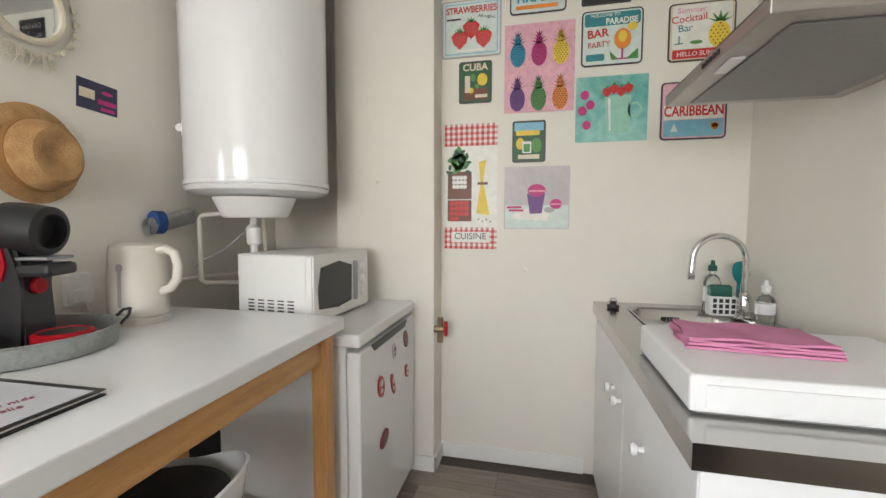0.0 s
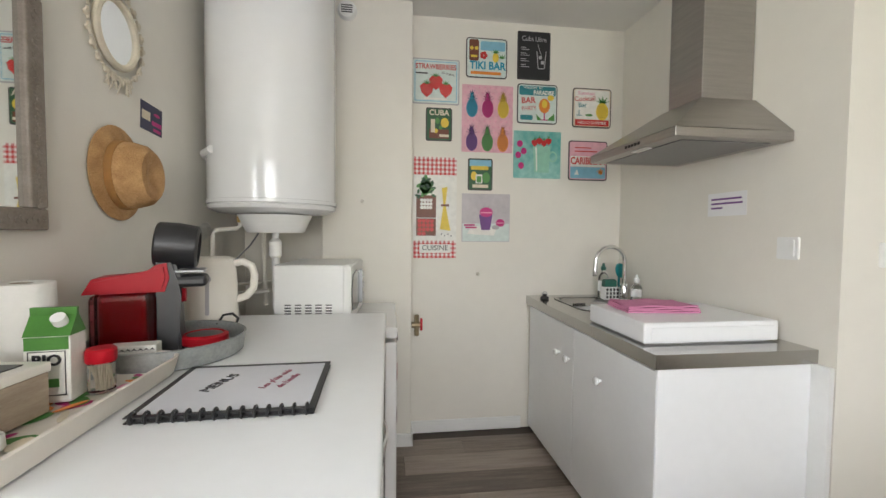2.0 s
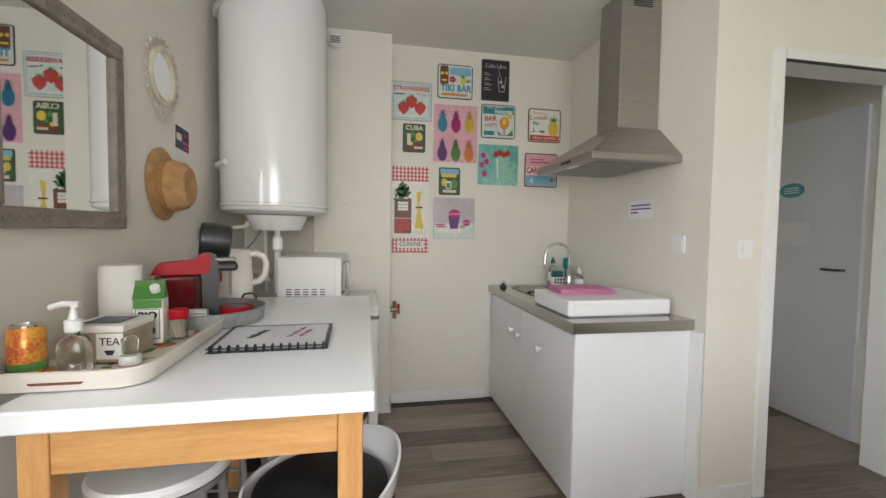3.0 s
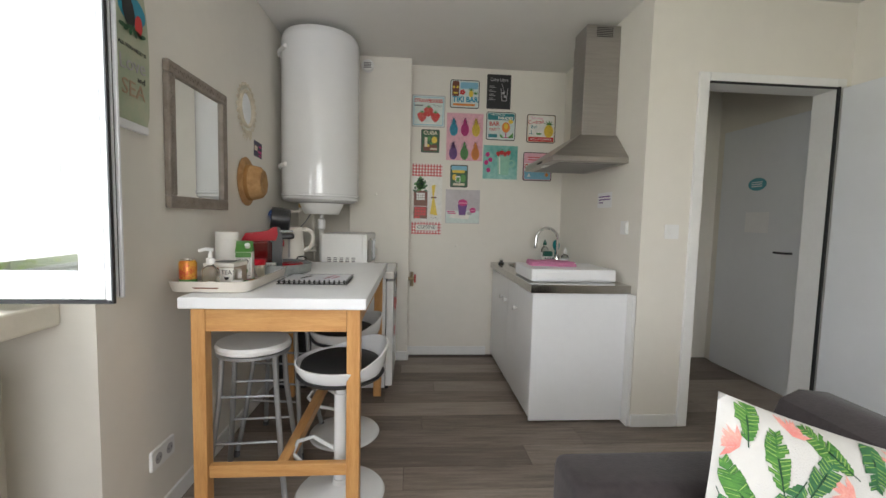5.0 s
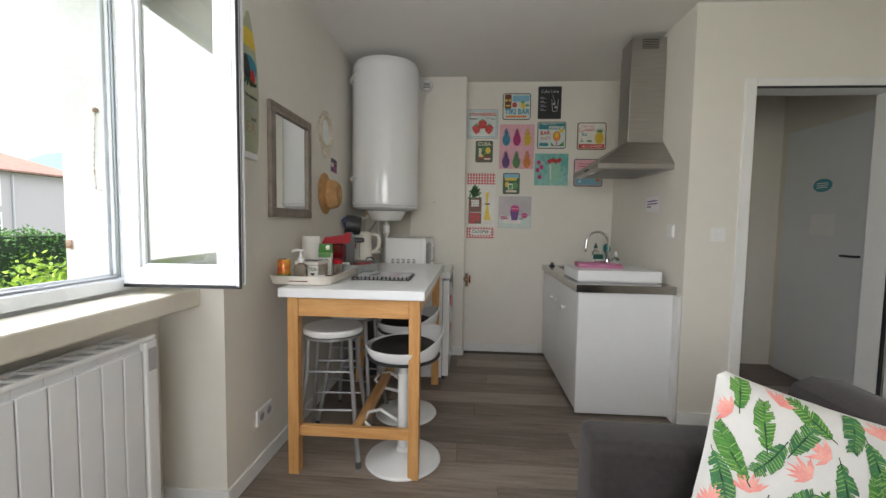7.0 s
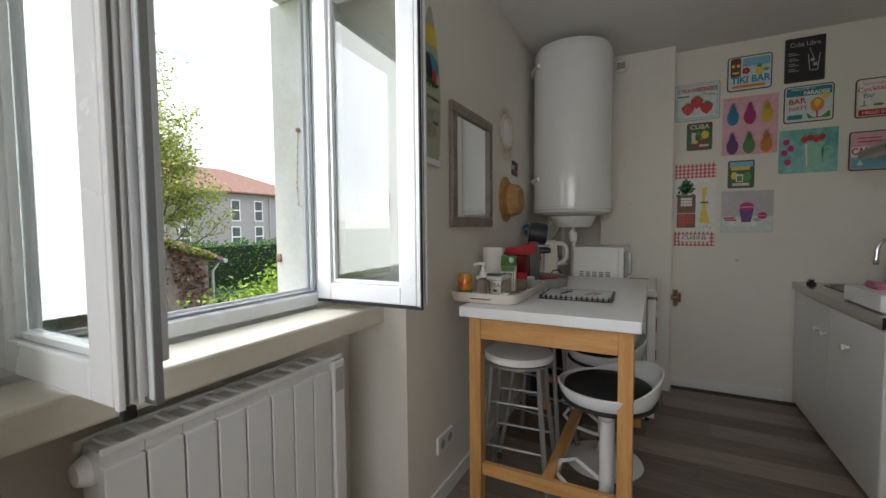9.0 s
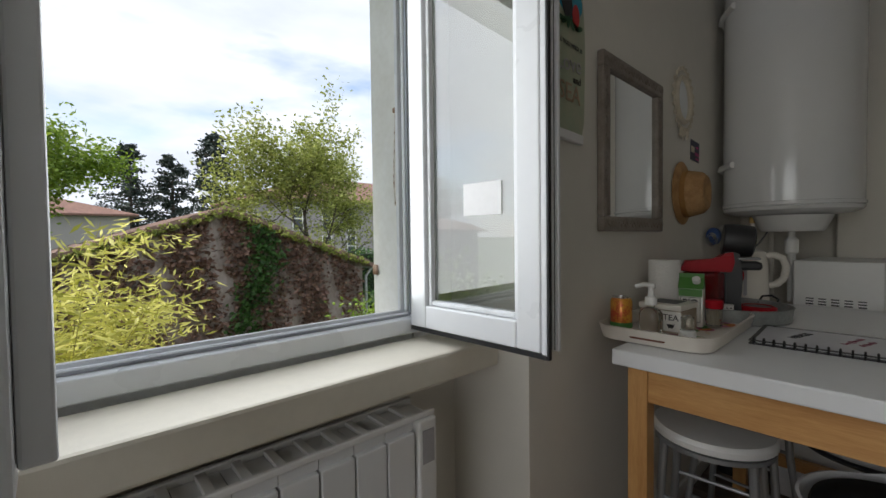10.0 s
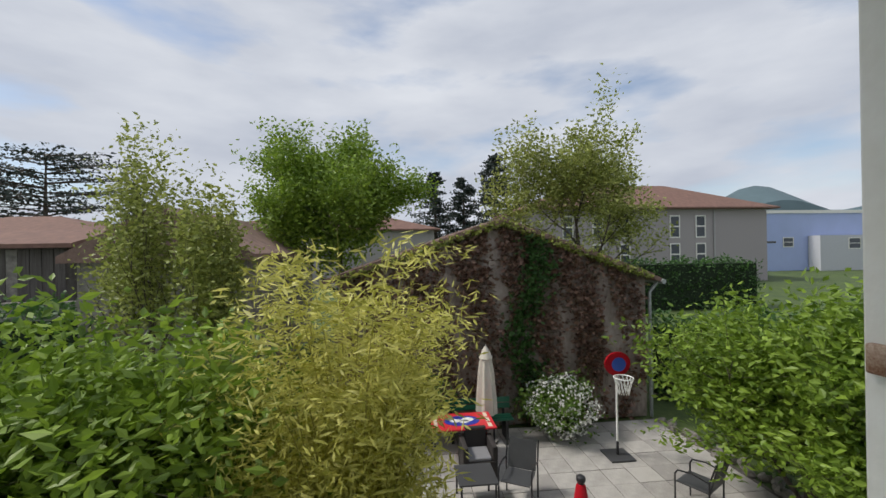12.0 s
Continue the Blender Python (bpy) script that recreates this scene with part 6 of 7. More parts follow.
kr = thing("kitchen_roll", (-0.872, 0.985, Z), "white kitchen paper roll standing upright", "paper roll")
part("roll", lathe(bmesh.new(), [(0.052, 0), (0.053, 0.003), (0.053, 0.222), (0.051, 0.225), (0.02, 0.225), (0.02, 0.12)], 0, 0, 36), mat("tissue_paper", (0.78, 0.76, 0.72), 0.9, var=0.03, bump=0.4, bscale=120), kr)
part("core", lathe(bmesh.new(), [(0.0195, 0.12), (0.0195, 0.224), (0.018, 0.224), (0.018, 0.12)], 0, 0, 20), WOODG, kr, "cardboard core")

# ring-bound menu
mn = thing("menu_folder", (-0.43, 0.945, Z, 0, 0, 1.5), "ring-bound menu folder with a clear cover", "menu")
part("back_cover", abox(-0.158, 0.158, -0.135, 0.137, 0.0, 0.003, bev=0.001), BLACKPL, mn, smooth=False)
part("pages", abox(-0.15, 0.15, -0.118, 0.13, 0.0032, 0.010, bev=0.001), PAPER, mn, "white page stack", smooth=False)
bm = bmesh.new()
for r_ in ((-0.158, -0.135, 0.158, -0.124), (-0.158, 0.126, 0.158, 0.137), (-0.158, -0.1235, -0.147, 0.1255), (0.147, -0.1235, 0.158, 0.1255)):
    box(bm, r_[0], r_[2], r_[1], r_[3], 0.0102, 0.012)
part("cover_border", bm, BLACKPL, mn, "black cover border", smooth=False)
part("cover_page", abox(-0.1465, 0.1465, -0.1235, 0.1255, 0.0104, 0.0116), mat("glossy_page", (0.68, 0.69, 0.74), 0.15, var=0.02), mn, "glossy cover page", smooth=False)
for k in range(14):
    x = -0.145 + k * 0.0223
    part("ring", tube(bmesh.new(), [(x, -0.132 + 0.010 * math.cos(a * math.pi / 6), 0.010 + 0.0095 * math.sin(a * math.pi / 6)) for a in range(12)], 0.0026, 6, True), BLACKPL, mn)
letters("writing", "MENUS", 0.032, BLACK, mn, (-0.055, 0.02), 0.0124, rot=72)
PINKINK = paint("pink_ink", (0.30, 0.10, 0.14))
letters("writing", "Les p'tits nids", 0.021, PINKINK, mn, (0.055, 0.03), 0.0124, rot=72)
letters("writing", "de Linelle", 0.021, PINKINK, mn, (0.083, 0.015), 0.0124, rot=72)

# zinc tray with coffee machine
zt = thing("zinc_tray", (-0.715, 1.235, Z), "round galvanised zinc tray", "tray")
part("pan", lathe(bmesh.new(), [(0.0, 0.001), (0.172, 0.001), (0.176, 0.004), (0.181, 0.048), (0.184, 0.051), (0.181, 0.053), (0.178, 0.05), (0.172, 0.007), (0, 0.006)], 0, 0, 56), ZINC, zt)
part("handle", tube(bmesh.new(), [(0.05, 0.17, 0.04), (0.06, 0.195, 0.065), (0.09, 0.19, 0.07), (0.115, 0.165, 0.06), (0.115, 0.14, 0.04)], 0.004, 8), BLACKPL, zt, "dark wire handle")
cm = thing("coffee_machine", (-0.745, 1.24, Z + 0.007, 0, 0, 18), "red and black pod coffee machine", "coffee machine")
part("water_tank", turned(abox(-0.14, 0.0, -0.055, 0.055, 0.01, 0.165, bev=0.015), pose(0, 0, 0)), glass_mat("smoked_red_tank", (0.62, 0.12, 0.16), 0.05), cm, "clear reddish water tank", smooth=False)
part("red_back", abox(-0.12, -0.02, -0.045, 0.045, 0.012, 0.158, bev=0.01), REDPL, cm, smooth=False)
bm2 = bmesh.new()
prism(bm2, [(-0.15, 0.0), (0.02, 0.0), (0.03, 0.035), (0.025, 0.075), (0.0, 0.07), (-0.03, 0.045), (-0.13, 0.038)], -0.06, 0.06, bev=0.008)
part("red_hood", turned(bm2, Matrix.Translation((0, 0, 0.167)) @ pose(0, 0, 0, 90, 0, 0)), REDPL, cm, "glossy red hood", smooth=False)
bm = bmesh.new()
prism(bm, [(-0.005, 0.0), (0.055, 0.0), (0.048, 0.15), (0.055, 0.2), (0.04, 0.25), (0.0, 0.25)], -0.046, 0.046, bev=0.008)
part("column", turned(bm, pose(0, 0, 0, 90, 0, 0)), BLACKPL, cm, "black front column", smooth=False)
part("pod_holder", abox(0.02, 0.115, -0.045, 0.045, 0.175, 0.205, bev=0.01), BLACKPL, cm, smooth=False)
part("brew_head", turned(lathe(bmesh.new(), [(0.056, -0.05), (0.06, -0.045), (0.062, 0.0), (0.058, 0.045), (0.05, 0.05), (0.042, 0.05), (0.04, 0.02), (0.0, 0.018)], 0, 0, 32), pose(0.045, 0.0, 0.285, 0, 96, 0)), BLACKPL, cm, "dark rounded brew head", smooth=True)
part("lever_plate", abox(0.03, 0.11, -0.04, 0.04, 0.213, 0.221, bev=0.003), GREYMETAL, cm, smooth=False)
part("button", turned(lathe(bmesh.new(), [(0.02, 0), (0.018, 0.01), (0, 0.012)], 0, 0, 18), pose(0.052, 0, 0.15, 0, 90, 0)), REDPL, cm, "red control button")
part("drip_tray", lathe(bmesh.new(), [(0.055, 0.012), (0.06, 0.016), (0.06, 0.035), (0.05, 0.04), (0.045, 0.034), (0, 0.034)], 0.105, 0, 32), REDPL, cm, "red drip tray")
part("drip_grid", lathe(bmesh.new(), [(0.045, 0.0345), (0.045, 0.038), (0, 0.038)], 0.105, 0, 24), BLACKPL, cm, "black drip grid")
cp = thing("pod_packet", (-0.735, 1.11, Z + 0.007, 0, 0, 12), "small box with a black and white zigzag print", "box")
part("packet", abox(-0.05, 0.05, -0.022, 0.022, 0, 0.055, bev=0.003), WHITE, cp, smooth=False)
part("zigzag", turned(flat([[(-0.048 + 0.012 * i, 0.006 + 0.012 * j), (-0.042 + 0.012 * i, 0.013 + 0.012 * j), (-0.036 + 0.012 * i, 0.006 + 0.012 * j), (-0.042 + 0.012 * i, 0.008 + 0.012 * j + 0.001)] for i in range(8) for j in range(4)], 0.001), pose(0, -0.0222, 0, 90, 0, 0)), BLACK, cp, "black zigzag print", smooth=False)
ke = thing("kettle", (-0.735, 1.545, Z, 0, 0, 6), "ivory plastic electric kettle", "kettle")
ke.scale = (1.1, 1.1, 1.12)
part("base", lathe(bmesh.new(), [(0.074, 0), (0.076, 0.004), (0.075, 0.018), (0.07, 0.02)], 0, 0, 36, 1.05, 0.92), CREAMPL, ke)
part("jug", lathe(bmesh.new(), [(0.07, 0.021), (0.073, 0.026), (0.071, 0.12), (0.066, 0.195), (0.062, 0.205)], 0, 0, 36, 1.05, 0.92), CREAMPL, ke)
part("lid", lathe(bmesh.new(), [(0.063, 0.2055), (0.062, 0.213), (0.05, 0.218), (0, 0.219)], 0, 0, 36, 1.05, 0.92), CREAMPL, ke)
part("spout", turned(prism(bmesh.new(), [(0, -0.022), (0.024, 0.0), (0, 0.022)], 0.165, 0.203, bev=0.004), pose(-0.062, 0, 0, 0, 0, 180)), CREAMPL, ke)
part("handle", tube(bmesh.new(), [(0.058, 0, 0.195), (0.09, 0, 0.203), (0.115, 0, 0.19), (0.125, 0, 0.16), (0.12, 0, 0.12), (0.10, 0, 0.095), (0.07, 0, 0.085)], [0.011, 0.012, 0.012, 0.012, 0.012, 0.012, 0.011], 12), CREAMPL, ke)
part("water_gauge", turned(flat([ell(0, 0.155, 0.011, 0.011, 16), rect(-0.0055, 0.05, 0.0055, 0.15, 0.004)], 0.0015), pose(0.006, -0.0690, 0, 88, 0, 0)), GREY, ke, "grey water gauge", smooth=False)
part("badge", turned(flat([rect(-0.014, 0.03, 0.014, 0.036, 0.002)], 0.0015), pose(0.006, -0.0690, 0, 88, 0, 0)), GREY, ke, "small grey badge", smooth=False)

# ---- outside: ground, patio, garden ----
G = -2.95
GRASS = mat("rough_grass", (0.03, 0.06, 0.015), 0.9, col2=(0.09, 0.13, 0.03), scale=0.8, bump=0.8, bscale=20)
SLAB = mat("grey_concrete_slab", (0.30, 0.285, 0.265), 0.85, col2=(0.44, 0.42, 0.39), scale=4, bump=0.4, bscale=50, rnd=0.35)
BARK = mat("grey_bark", (0.05, 0.04, 0.03), 0.9, col2=(0.12, 0.10, 0.08), scale=8, stretch=(4, 4, 1), bump=0.6, bscale=30)
TILE = mat("red_roof_tile", (0.13, 0.07, 0.055), 0.85, col2=(0.22, 0.125, 0.095), scale=2.5, stretch=(1, 1, 1), bump=0.8, bscale=9)
OLDTILE = mat("mossy_roof_tile", (0.13, 0.085, 0.065), 0.9, col2=(0.26, 0.17, 0.14), scale=3, bump=0.9, bscale=9)
RENDER = mat("grey_render", (0.34, 0.32, 0.31), 0.85, var=0.06, scale=1)
STONE = mat("grey_rubble_stone", (0.13, 0.12, 0.105), 0.9, col2=(0.30, 0.28, 0.25), scale=5, bump=0.9, bscale=14)
BARNW = mat("stained_barn_plaster", (0.14, 0.10, 0.075), 0.9, col2=(0.40, 0.35, 0.31), scale=1.3, bump=0.8, bscale=12, stretch=(1, 1, 0.5))
tagged(new("ground", mesh_of("ground", abox(-3000, -1.62, -3000, 3000, G - 0.5, G - 0.03), GRASS)), "rough garden grass reaching far off", "ground", kind="structure")
PATIO = struct("patio", abox(-10.55, -4.4, -0.8, 5.95, G - 0.03, G - 0.012), mat("dark_joint_sand", (0.10, 0.09, 0.08), 0.9), "grey concrete slab patio", "patio")
struct("outer_wall", box(abox(-1.49, -1.24, N1 + 0.2505, 3.6, G - 0.03, 3.4), -1.49, -1.24, -3.6, N0 - 0.2505, G - 0.03, 3.4), RENDER, "rendered outer wall of the house", "wall")
struct("roof_deck", abox(-1.9, 3.2, -3.6, 3.6, 3.4, 3.5), OLDTILE, "plain roof closing the house", "roof")

nrng = np.random.RandomState(3)


def leaves(name, pts, length, width, material, parent, droop=0.0, label="", up=0.3, fold=0.25):
    """Many single leaves, each a folded lozenge of its own, at the given points."""
    n = len(pts)
    d = nrng.normal(size=(n, 3))
    d[:, 2] = d[:, 2] * 0.5 + up - droop
    d /= np.linalg.norm(d, axis=1)[:, None]
    s = np.cross(d, nrng.normal(size=(n, 3)))
    s /= np.linalg.norm(s, axis=1)[:, None] + 1e-6
    nn = np.cross(d, s)
    ln = length * nrng.uniform(0.6, 1.2, (n, 1))
    wd = width * nrng.uniform(0.7, 1.2, (n, 1))
    a, tip = pts, pts + d * ln
    m = pts + d * ln * 0.45 + nn * wd * fold
    l_, r_ = m + s * wd, m - s * wd
    mid = pts + d * ln * 0.5
    v = np.stack([a, r_, mid, l_, tip], 1).reshape(-1, 3)
    i = np.arange(n)[:, None] * 5
    f = np.concatenate([np.hstack([i, i + 1, i + 2]), np.hstack([i, i + 2, i + 3]), np.hstack([i + 1, i + 4, i + 2]), np.hstack([i + 2, i + 4, i + 3])])
    me = bpy.data.meshes.new(name)
    me.from_pydata(v.tolist(), [], f.tolist())
    me.materials.append(material)
    ob = new(name, me)
    ob.parent = parent
    ob["kind"] = "stuff"
    if label:
        ob["label"] = label
    return ob


def limbs(bm, base, direction, length, radius, depth, r, tips, spread=0.6, lift=0.15, kids=3, wob=0.12, seg=4):
    """A limb with its branches; the outer twigs' points are gathered in tips."""
    p, d = Vector(base), Vector(direction).normalized()
    pts, rs = [p.copy()], [radius]
    for k in range(seg):
        d = (d + Vector((r.gauss(0, wob), r.gauss(0, wob), r.gauss(0, wob) + lift * 0.3))).normalized()
        p = p + d * (length / seg)
        pts.append(p.copy())
        rs.append(radius * (1 - 0.62 * (k + 1) / seg))
        if depth and k >= (1 if depth > 1 else 0):
            for q in range(kids if k == seg - 1 else max(1, kids - 1)):
                side = Vector((r.gauss(0, 1), r.gauss(0, 1), r.gauss(0, 0.5))).normalized()
                nd = (d * (1 - spread) + side * spread + Vector((0, 0, lift))).normalized()
                limbs(bm, p, nd, length * r.uniform(0.5, 0.72), rs[-1] * 0.62, depth - 1, r, tips, spread, lift, kids, wob, seg)
        if depth == 0:
            tips.append(tuple(p))
    tube(bm, pts, rs, 5)


def tree(name, at, height, trunk_h, radius, depth, material, nleaf, leaf, label, seed, spread=0.6, lift=0.15, kids=3, scatter=0.25, trunk_r=None, lean=(0, 0), stems=1, droop=0.0):
    r = random.Random(seed)
    t = thing(name, at, label, "tree" if name.endswith("tree") else "shrub")
    bm, tips = bmesh.new(), []
    for k in range(stems):
        o = (r.uniform(-0.2, 0.2) * (stems > 1), r.uniform(-0.2, 0.2) * (stems > 1))
        ln = (lean[0] + r.gauss(0, 0.12) * (stems > 1), lean[1] + r.gauss(0, 0.12) * (stems > 1), 1)
        limbs(bm, (o[0], o[1], -0.05), ln, height * 0.5 if depth > 1 else height * 0.6, trunk_r or height * 0.016, depth, r, tips, spread, lift, kids)
    # fit the crown into its height and spread
    zs = [p[2] for p in tips]
    top = max(zs)
    hx = sorted(math.hypot(p[0], p[1]) for p in tips)[int(len(tips) * 0.93)]
    k, kx = height / top, radius / hx
    for v in bm.verts:
        f = min(1, max(0, v.co.z / (top * 0.25)))
        v.co = Vector((v.co.x * (1 + (kx - 1) * f), v.co.y * (1 + (kx - 1) * f), v.co.z * k))
    part("trunk", bm, BARK, t, "branching grey-brown trunk")
    P = np.array([(x * kx, y * kx, z * k) for x, y, z in tips if z * k > trunk_h])
    sel = nrng.randint(0, len(P), nleaf)
    pts = P[sel] + nrng.normal(size=(nleaf, 3)) * scatter
    pts = pts[pts[:, 2] > trunk_h * 0.8]
    leaves("crown", pts, leaf[0], leaf[1], material, t, droop)
    return t


L_FRESH = leaf_mat("fresh_green_leaf", (0.10, 0.18, 0.015), (0.29, 0.42, 0.05))
L_DEEP = leaf_mat("deep_green_leaf", (0.06, 0.12, 0.015), (0.17, 0.28, 0.04))
L_OLIVE = leaf_mat("olive_young_leaf", (0.15, 0.19, 0.03), (0.42, 0.46, 0.12))
L_BAMBOO = leaf_mat("yellow_bamboo_leaf", (0.36, 0.36, 0.05), (0.78, 0.74, 0.22))
# the cedars' needle colour is lifted for the haze of distance
L_CEDAR = leaf_mat("hazy_cedar_needle", (0.02, 0.034, 0.028), (0.045, 0.065, 0.05), 0.1)
L_HEDGE = leaf_mat("hedge_leaf", (0.029, 0.080, 0.017), (0.087, 0.189, 0.043))
L_DRY = leaf_mat("dry_vine_leaf", (0.09, 0.045, 0.028), (0.28, 0.17, 0.12), 0.1)
L_WHITE = leaf_mat("white_blossom", (0.62, 0.62, 0.58), (0.85, 0.85, 0.82), 0.2)

tree("garden_tree", (-20, -2.7, G), 9.6, 1.2, 3.4, 3, L_FRESH, 44000, (0.20, 0.048), "dense fresh green garden tree", 5, spread=0.55, scatter=0.27)
tree("ash_tree", (-17.5, 7.6, G), 10.1, 3.0, 3.9, 3, L_OLIVE, 20000, (0.17, 0.042), "airy ash tree with young olive leaves", 11, spread=0.62, lift=0.12, scatter=0.17)
for k, (x, y, hgt, rad, sd) in enumerate(((-10.5, -5.9, 7.0, 1.15, 21), (-10.3, -4.55, 5.9, 0.9, 22), (-9.6, -4.0, 5.4, 0.8, 23), (-11.5, -6.8, 5.2, 1.3, 24))):
    tree("sapling_tree", (x, y, G), hgt, 1.0, rad * 0.95, 2, L_OLIVE, 3600, (0.13, 0.034), "slender sapling with small olive leaves", sd, spread=0.42, lift=0.5, kids=3, scatter=0.14, trunk_r=0.045)
tree("leafy_shrub", (-4.7, -3.35, G), 3.75, 0.2, 1.55, 2, L_FRESH, 30000, (0.15, 0.034), "large-leaved bright green shrub", 31, spread=0.7, lift=0.2, kids=4, scatter=0.22, trunk_r=0.04, stems=4)
tree("leafy_shrub", (-6.4, -3.0, G), 2.9, 0.2, 1.1, 2, L_DEEP, 14000, (0.12, 0.03), "green shrub beneath the saplings", 33, spread=0.7, lift=0.2, kids=4, scatter=0.2, trunk_r=0.04, stems=3)
tree("spring_shrub", (-6.6, 5.75, G), 3.6, 0.3, 1.75, 2, L_FRESH, 24000, (0.13, 0.03), "wide shrub with whorls of bright green leaves", 41, spread=0.72, lift=0.25, kids=4, scatter=0.11, trunk_r=0.04, stems=5)
tree("spring_shrub", (-5.0, 4.9, G), 3.75, 0.4, 1.15, 2, L_FRESH, 16000, (0.13, 0.03), "wide shrub with whorls of bright green leaves", 43, spread=0.7, lift=0.25, kids=4, scatter=0.11, trunk_r=0.035, stems=4)
tree("dark_shrub", (-6.9, 6.8, G), 2.9, 0.0, 1.5, 2, L_HEDGE, 7000, (0.13, 0.04), "dark evergreen shrub behind the border", 44, spread=0.7, lift=0.2, kids=4, scatter=0.3, trunk_r=0.03, stems=4)
tree("laurel_shrub", (-10.2, 0.0, G), 1.5, 0.0, 0.7, 1, L_HEDGE, 1600, (0.16, 0.03), "small dark laurel by the barn wall", 45, spread=0.7, lift=0.3, kids=4, scatter=0.12, trunk_r=0.02, stems=4)
fb = tree("flowering_shrub", (-9.95, 3.2, G), 1.35, 0.0, 0.72, 2, L_DEEP, 4500, (0.1, 0.03), "round shrub covered in white blossom", 51, spread=0.75, lift=0.15, kids=4, scatter=0.12, trunk_r=0.02, stems=4)
q = nrng.normal(size=(1500, 3))
q /= np.linalg.norm(q, axis=1)[:, None]
q = q * np.array([0.78, 0.78, 0.66]) * (nrng.uniform(0.80, 1.02, (1500, 1)) * (1 + 0.16 * np.sin(q[:, :1] * 7 + q[:, 1:2] * 5) * np.cos(q[:, 2:] * 6))) + np.array([0, 0, 0.68])
leaves("blossom", q[q[:, 2] > 0.1], 0.06, 0.035, L_WHITE, fb, label="white blossom", fold=0.1)

# bamboo: arching canes with narrow leaves
bb = thing("bamboo_clump", (-5.35, -0.9, G), "yellow bamboo clump with arching canes", "bamboo")
bm = bmesh.new()
rb = random.Random(8)
lp = []
for k in range(95):
    a, r0 = rb.uniform(0, 6.28), rb.uniform(0, 0.55)
    x, y = r0 * math.cos(a), r0 * math.sin(a)
    hgt = rb.uniform(1.9, 5.0) * (1.0 - 0.25 * r0)
    out_ = rb.uniform(0.2, 0.85) * (0.75 + 0.25 * (hgt > 3.2))
    aa = a + rb.uniform(-0.6, 0.6)
    pts = []
    for i in range(9):
        u = i / 8
        pts.append((x + out_ * u ** 2.2 * math.cos(aa) * 1.2, y + out_ * u ** 2.2 * math.sin(aa) * 1.25, hgt * (u - 0.10 * u ** 3)))
    tube(bm, pts, [0.011 * (1 - 0.8 * i / 8) for i in range(9)], 5)
    for i in range(3, 9):
        for w_ in range(3):
            b0 = Vector(pts[i - 1]).lerp(Vector(pts[i]), rb.random())
            aa2 = rb.uniform(0, 6.28)
            for s_ in range(1, 7):
                lp.append(b0 + Vector((math.cos(aa2) * 0.085 * s_, math.sin(aa2) * 0.085 * s_, 0.03 * s_ - 0.004 * s_ * s_)))
part("cane_mass", bm, mat("yellow_cane", (0.30, 0.28, 0.06), 0.4, var=0.2), bb, kind="stuff")
lp = np.array([tuple(p) for p in lp])
lp = np.repeat(lp, 3, axis=0) + nrng.normal(size=(len(lp) * 3, 3)) * 0.05
leaves("leaf_mass", lp, 0.14, 0.0125, L_BAMBOO, bb, droop=0.45, fold=0.1)

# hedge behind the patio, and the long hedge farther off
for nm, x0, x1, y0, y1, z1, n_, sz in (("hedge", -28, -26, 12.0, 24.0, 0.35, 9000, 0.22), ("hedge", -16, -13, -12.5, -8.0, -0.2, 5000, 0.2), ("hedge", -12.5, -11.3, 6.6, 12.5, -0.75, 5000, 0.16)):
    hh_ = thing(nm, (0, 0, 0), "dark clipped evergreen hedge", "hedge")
    # dark filler box; the shade between the leaves is in its colour
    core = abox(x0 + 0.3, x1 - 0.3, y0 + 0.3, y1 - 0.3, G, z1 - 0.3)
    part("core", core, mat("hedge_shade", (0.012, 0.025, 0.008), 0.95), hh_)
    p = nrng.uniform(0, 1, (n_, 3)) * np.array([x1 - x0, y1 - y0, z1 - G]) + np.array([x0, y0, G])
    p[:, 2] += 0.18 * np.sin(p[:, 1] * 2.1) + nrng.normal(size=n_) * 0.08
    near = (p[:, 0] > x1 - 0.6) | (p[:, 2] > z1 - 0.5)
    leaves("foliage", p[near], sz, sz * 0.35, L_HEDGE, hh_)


def cedar(at, height, seed, wide=0.26, flat_top=False):
    r = random.Random(seed)
    t = thing("cedar_tree", at, "dark distant cedar with level tiers", "tree")
    bm = bmesh.new()
    tube(bm, [(0, 0, 0), (0.1, 0, height * 0.5), (0, 0.1, height * 0.97)], [height * 0.022, height * 0.015, 0.05], 7)
    pts = []
    n_ = 22
    for k in range(n_):
        u = 0.25 + 0.75 * k / n_
        ln = height * wide * ((1 - (u - 0.25) / 0.75) ** 0.7 + 0.12) if not flat_top else height * wide * (0.5 + 0.9 * math.sin(math.pi * min(1, (u - 0.2) / 0.85)))
        for b in range(4):
            a = r.uniform(0, 6.28)
            l2 = ln * r.uniform(0.6, 1.1)
            z = height * u
            e = (l2 * math.cos(a), l2 * math.sin(a), z + l2 * 0.10)
            tube(bm, [(0, 0, z), e], [height * 0.006, 0.03], 4)
            for q_ in range(55):
                f = r.uniform(0.25, 1.08)
                pts.append((e[0] * f + r.gauss(0, l2 * 0.12), e[1] * f + r.gauss(0, l2 * 0.12), z + l2 * 0.1 * f + r.gauss(0, height * 0.009)))
    part("trunk", bm, BARK, t)
    leaves("crown", np.array(pts), height * 0.032, height * 0.008, L_CEDAR, t, up=0.1)


cedar((-70, 6.0, G), 17.4, 1)
cedar((-72, 11.2, G), 16.8, 2)
cedar((-66, 15.4, G), 19.6, 3)
cedar((-60, -46, G), 18.0, 4, 0.42, True)
